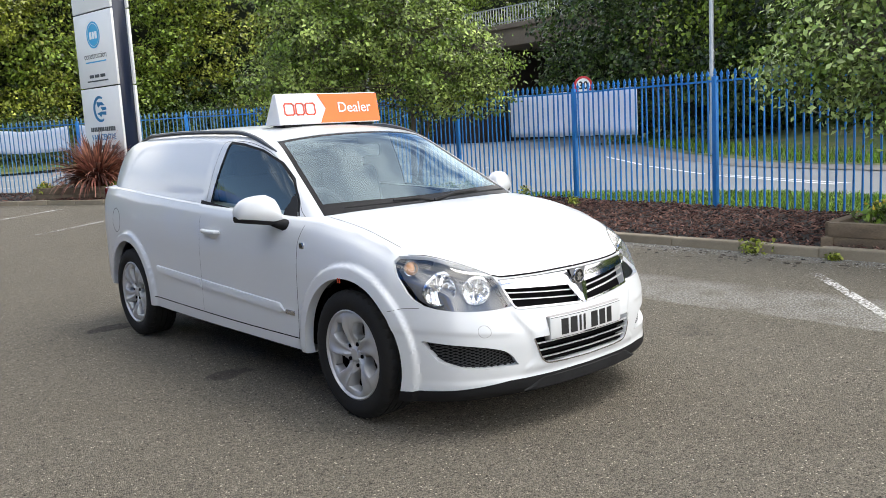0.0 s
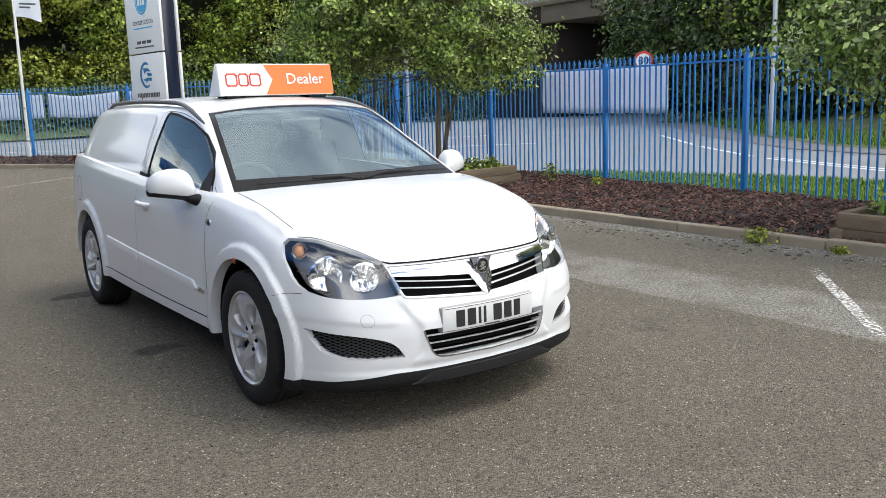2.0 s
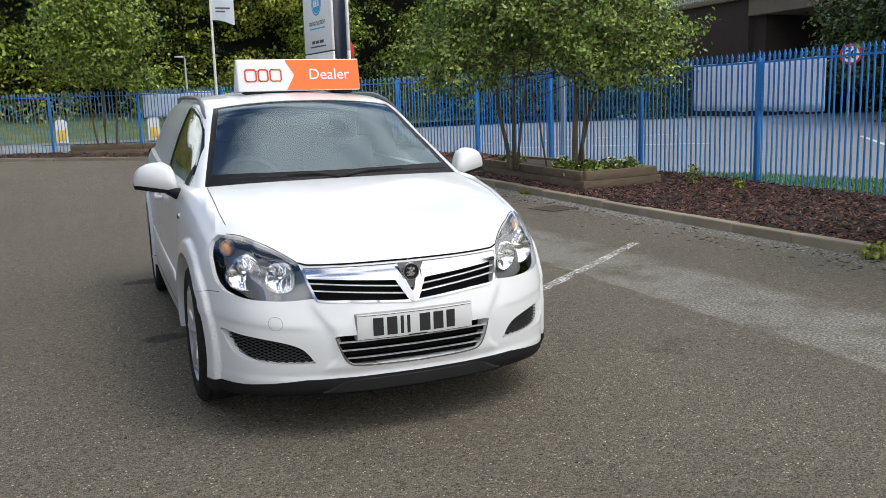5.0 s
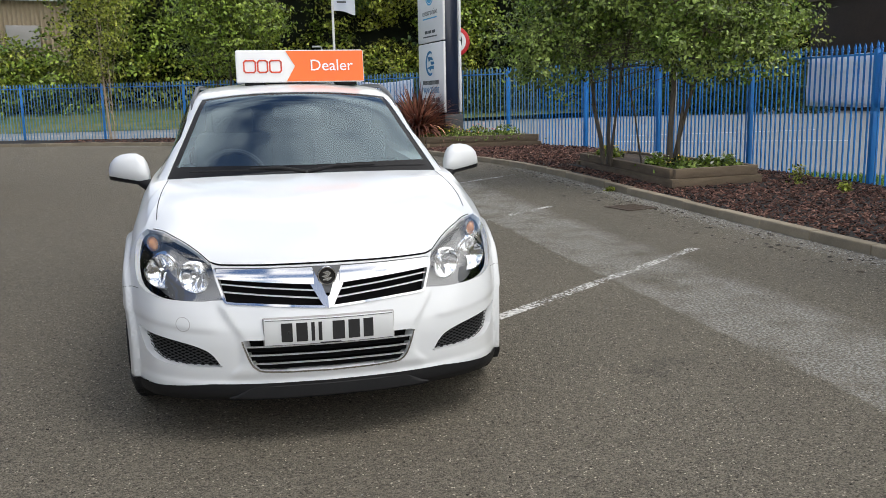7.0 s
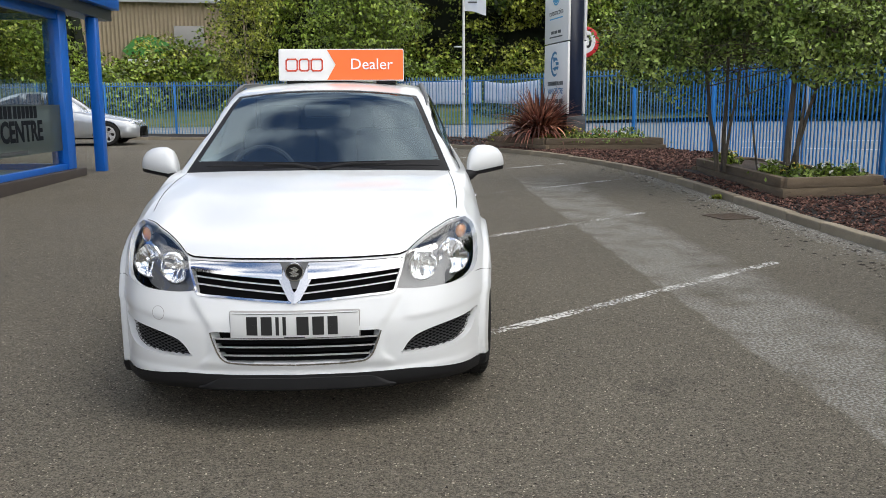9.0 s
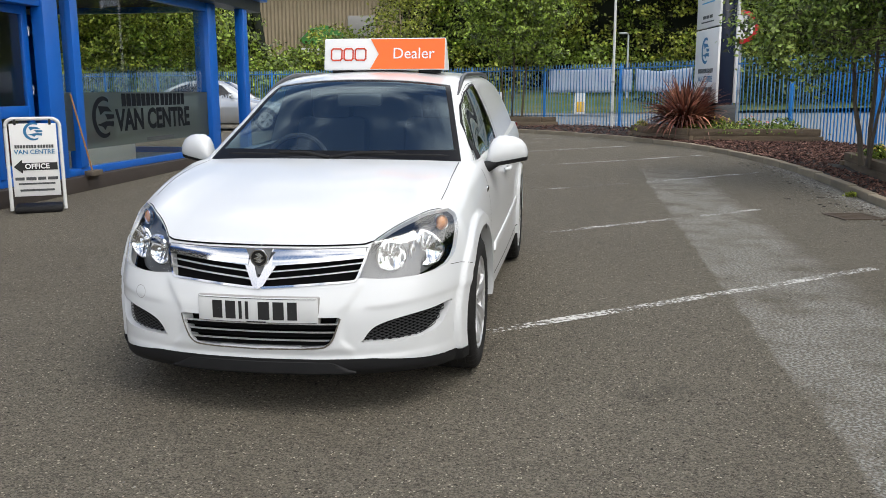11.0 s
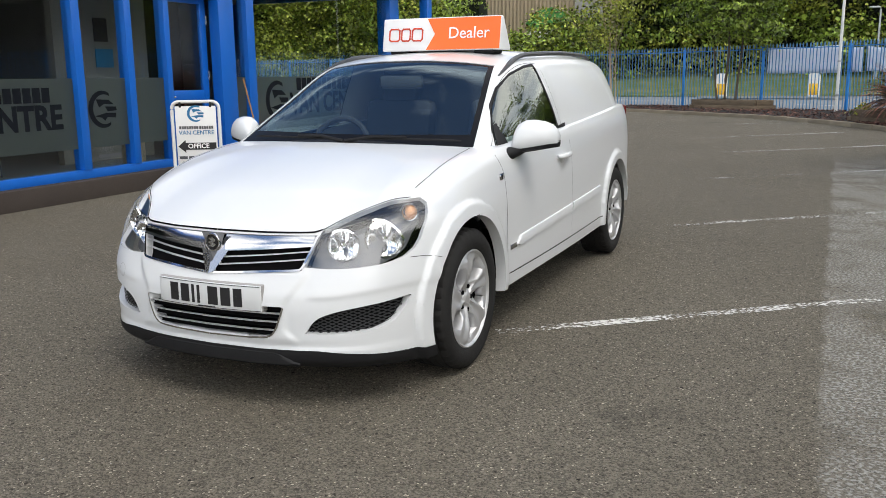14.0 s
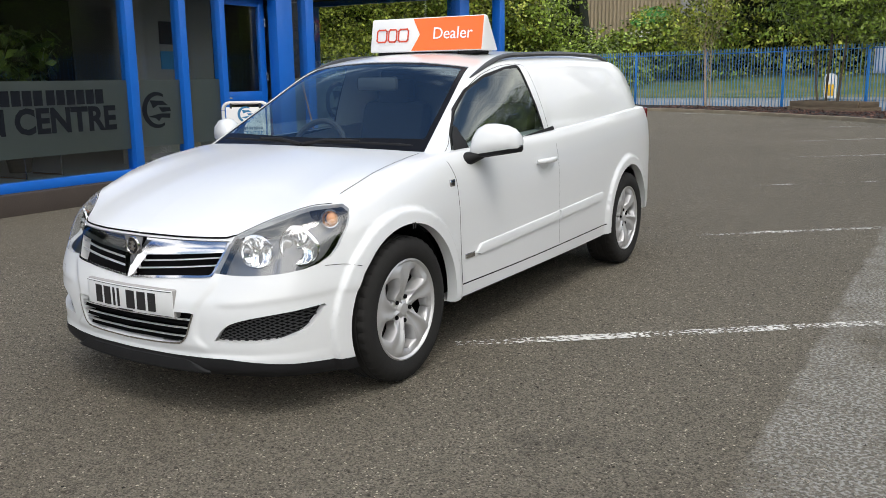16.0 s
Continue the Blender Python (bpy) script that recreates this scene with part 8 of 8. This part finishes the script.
def saloon(at, turn):
    c = thing("saloon_car", at, "silver saloon car parked beyond the showroom", "car", turn=turn)
    L = [-0.82, -0.74, -0.5, 0.0, 0.55, 0.75, 1.45, 2.2, 2.7, 3.1, 3.5, 3.78, 3.85]
    top = [0.50, 0.60, 0.70, 0.80, 0.90, 0.95, 0.96, 0.97, 0.98, 0.99, 0.97, 0.90, 0.70]
    half = [0.58, 0.74, 0.84, 0.88, 0.89, 0.89, 0.90, 0.90, 0.89, 0.87, 0.84, 0.78, 0.70]
    ys = np.linspace(-0.82, 3.85, 90)
    tz, hw = hermite(ys, L, top), hermite(ys, L, half)
    T = [(0.93, 0.0), (1.0, 0.10), (1.01, 0.35), (1.0, 0.6), (0.97, 0.85), (0.90, 0.97), (0.6, 1.02), (0.0, 1.04)]
    P = np.array([[(s * hw[i] * px, ys[i], 0.22 + (tz[i] - 0.22) * pz) for s, (px, pz) in [(1, q) for q in T] + [(-1, q) for q in T[::-1]]] for i in range(len(ys))])
    bm = grid_mesh(P)

    def f_cut(co):
        r = np.minimum(np.hypot(co[:, 1], co[:, 2] - 0.32), np.hypot(co[:, 1] - 2.82, co[:, 2] - 0.32))
        return np.where(np.abs(co[:, 0]) > 0.5, r - 0.355, 0.5)
    carve(bm, f_cut)
    bm.faces.ensure_lookup_table()
    cut = f_cut(face_points(bm)) < 0
    bmesh.ops.delete(bm, geom=[f for f, k in zip(list(bm.faces), cut) if k], context="FACES")
    for loop in (0, 1):
        edge = [e for e in bm.edges if e.is_boundary and all((v.co.y < -0.8 if loop == 0 else v.co.y > 3.8) for v in e.verts)]
        if edge:
            bmesh.ops.holes_fill(bm, edges=edge)
    bmesh.ops.recalc_face_normals(bm, faces=bm.faces)
    part("body", bm, M_SILVER, c, smooth=50)
    yy = np.linspace(0.55, 3.35, 60)
    zt = hermite(yy, [0.55, 0.9, 1.3, 1.8, 2.3, 2.8, 3.35], [0.90, 1.18, 1.40, 1.45, 1.43, 1.28, 0.98])
    wt = hermite(yy, [0.55, 0.9, 1.3, 1.8, 2.3, 2.8, 3.35], [0.70, 0.66, 0.60, 0.59, 0.59, 0.60, 0.68])
    P = np.array([[(s * x, yy[i], z) for s, x, z in ((1, 0.80, 0.90), (1, (0.80 + wt[i]) / 2 + 0.02, (0.90 + zt[i]) / 2), (1, wt[i], zt[i] - 0.03), (1, wt[i] * 0.8, zt[i]), (1, 0, zt[i] + 0.03), (-1, wt[i] * 0.8, zt[i]), (-1, wt[i], zt[i] - 0.03), (-1, (0.80 + wt[i]) / 2 + 0.02, (0.90 + zt[i]) / 2), (-1, 0.80, 0.90))] for i in range(len(yy))])
    bm = grid_mesh(P)
    win = [(0.95, 0.98), (1.32, 1.31), (1.8, 1.37), (2.3, 1.34), (2.75, 1.20), (2.95, 1.0)]

    def f_win(co):
        return np.where((np.abs(co[:, 0]) > 0.5) & (co[:, 2] < 1.40), poly_sdf(co[:, 1], co[:, 2], win), 0.5)

    def f_scr(co):
        return np.where((np.abs(co[:, 0]) < 0.62) & (co[:, 1] < 1.5), np.maximum(np.abs(co[:, 0]) - 0.60 + 0.1 * (co[:, 1] - 0.6), np.abs(co[:, 1] - 0.95) - 0.32), 0.5)
    carve(bm, f_win)
    carve(bm, f_scr)
    bm.normal_update()
    if sum(f.normal.z for f in bm.faces) < 0:
        bmesh.ops.reverse_faces(bm, faces=bm.faces)
        bm.normal_update()
    bm.faces.ensure_lookup_table()
    q = face_points(bm)
    w, s = f_win(q) < 0, f_scr(q) < 0
    part("cabin", take(bm, ~w & ~s, 0, "left", False), M_SILVER, c, smooth=50)
    part("side_window", take(bm, w, 0.004, "left", False), M_GLOSSBLACK, c)
    part("windscreen", take(bm, s, 0.004, "left", False), M_GLOSSBLACK, c)
    bm.free()
    for x in (0.80, -0.80):
        for y in (0.0, 2.82):
            add_wheel(c, x * 0.97, y, 0.318, 1 if x > 0 else -1, 20, 0.0, 1.02)
    bm = bmesh.new()
    box(bm, -0.75, 0.75, -0.6, 3.6, 0.18, 0.5, 0.02)
    part("underbody", bm, M_GAP, c)
    for s in (1, -1):
        bm = bmesh.new()
        bmesh.ops.create_uvsphere(bm, u_segments=14, v_segments=8, radius=1)
        bmesh.ops.transform(bm, matrix=pose(0.90 * s, 0.98, 1.0) @ Matrix.Diagonal((0.11, 0.06, 0.07, 1)), verts=bm.verts)
        part("door_mirror", bm, M_SILVER, c)
        bm = bmesh.new()
        box(bm, -0.01, 0.01, -0.11, 0.11, -0.01, 0.01, 0.004, pose(0.90 * s, 1.95, 0.80))
        part("door_handle", bm, M_SILVER, c)
        bm = bmesh.new()
        bmesh.ops.create_uvsphere(bm, u_segments=14, v_segments=8, radius=1)
        bmesh.ops.transform(bm, matrix=pose(0.62 * s, -0.60, 0.60, 0, 0, 20 * s) @ Matrix.Diagonal((0.16, 0.13, 0.09, 1)), verts=bm.verts)
        part("headlamp", bm, M_CHROME, c)


saloon((-7.75, 21.0, ground_z(0, 21)), 96)

# ---- drain cover ----
t = thing("drain_cover", (4.05, 5.35, ground_z(4, 5.3) + 0.003), "rusty iron drain grating in the asphalt", "drain cover", turn=14)
M_IRON = material("rusty_iron", (0.10, 0.075, 0.055), 0.8, 0.3, vary=0.3, scale=12)
bm = bmesh.new()
for x0, x1, y0, y1 in ((-0.22, 0.22, -0.22, -0.19), (-0.22, 0.22, 0.19, 0.22), (-0.22, -0.19, -0.19, 0.19), (0.19, 0.22, -0.19, 0.19)):
    box(bm, x0, x1, y0, y1, 0.0, 0.008)
part("rim", bm, M_IRON, t)
for k in range(7):
    bm = bmesh.new()
    box(bm, -0.18, 0.18, -0.172 + k * 0.053, -0.145 + k * 0.053, 0.0, 0.006)
    part("bar", bm, M_IRON, t)

# ---- railway bridge over the far road ----
M_STONE = material("bridge_concrete", (0.165, 0.132, 0.100), 0.9, vary=0.3, scale=0.7, grain=0.2, grain_scale=8, bump=0.3, bump_scale=10)
br = thing("bridge", (37.0, 42.0, 0.32), "brown concrete road bridge with a grey railing", "bridge", turn=-90)
M_BRICK = material("dark_red_brick", (0.032, 0.022, 0.018), 0.9, vary=0.3, scale=0.8, grain=0.25, grain_scale=9, bump=0.4, bump_scale=12)
# The bridge's end_wall is added: a near-black sheet painting shade under the deck.
for nm, x0, x1, y0, y1, z0, z1, mt in (("deck", 2.3, 16, 0.0, 9.0, 5.93, 7.0, M_STONE), ("coping", -7, 16, -0.25, 0.3, 7.0, 7.3, M_STONE), ("pier", 2.3, 3.3, 0.5, 9.0, -0.2, 5.93, M_BRICK),
                                       ("abutment", -7, 2.3, 0.05, 9.0, -0.2, 7.0, M_BRICK), ("abutment", 14.5, 16, 0.4, 9.0, -0.2, 5.93, M_BRICK), ("end_wall", 3.3, 14.5, 8.6, 9.0, -0.2, 5.93, M_GAP)):
    bm = bmesh.new()
    box(bm, x0, x1, y0, y1, z0, z1, 0.03)
    part(nm, bm, mt, br)
for zz in (7.42, 8.35):
    bm = bmesh.new()
    box(bm, -7, 16, -0.03, 0.03, zz, zz + 0.06)
    part("handrail", bm, M_GALV, br)
for k in range(90):
    bm = bmesh.new()
    w = 0.06 if k % 10 == 0 else 0.018
    box(bm, -7 + k * 0.25 - w, -7 + k * 0.25 + w, -0.02, 0.02, 7.3, 8.4)
    part("baluster", bm, M_GALV, br)

# ---- warehouse behind the woods ----
M_CLAD = material("tan_cladding", (0.36, 0.29, 0.20), 0.6, vary=0.2, scale=0.3, grain=0.1, grain_scale=3)
M_ROOFSHEET = material("grey_roof_sheet", (0.33, 0.34, 0.36), 0.5, vary=0.15, scale=0.4)
wh = thing("warehouse", (-9.5, 66, 0), "tan corrugated warehouse with a grey roof behind the trees", "building", turn=8)
bm = bmesh.new()
n = 300
a, b = [], []
for k in range(n):
    x = -45 + 45 * k / (n - 1)
    y = 0.06 if (k // 1) % 2 else -0.06
    a.append(bm.verts.new((x, y, 0)))
    b.append(bm.verts.new((x, y, 9.1)))
for k in range(n - 1):
    bm.faces.new((a[k], a[k + 1], b[k + 1], b[k]))
part("wall", bm, M_CLAD, wh, smooth=20)
bm = bmesh.new()
box(bm, -45, 0, 0.1, 25, 0, 9.0)
part("inner_wall", bm, M_CLAD, wh)
bm = bmesh.new()
q = [bm.verts.new(p) for p in ((-45.5, -0.5, 9.1), (0.5, -0.5, 9.1), (0.5, 13, 11.6), (-45.5, 13, 11.6))]
bm.faces.new(q)
q2 = [bm.verts.new(p) for p in ((-45.5, -0.5, 8.9), (0.5, -0.5, 8.9), (0.5, 13, 11.4), (-45.5, 13, 11.4))]
bm.faces.new(q2[::-1])
bm.faces.new((q[0], q2[0], q2[1], q[1]))
part("roof", bm, M_ROOFSHEET, wh)
bm = bmesh.new()
box(bm, -7.6, -5.4, -0.25, -0.1, 5.6, 7.2, 0.02)
part("wall_panel", bm, M_PALEPLASTIC, wh)
bm = bmesh.new()
prism(bm, [(-1.9, -0.3), (-1.2, -0.8), (1.4, -0.8), (2.0, -0.1), (1.2, 0.5), (0.2, 0.9), (-1.0, 0.6)], -0.1, pose(-9.6, -0.15, 5.6))
bmesh.ops.recalc_face_normals(bm, faces=bm.faces)
part("green_mark", bm, material("sign_green", (0.06, 0.25, 0.05), 0.5), wh)
bm = bmesh.new()
box(bm, -11.4, -7.8, -0.25, -0.1, 4.2, 4.7)
part("sign_bar", bm, M_WHITEINK, wh)
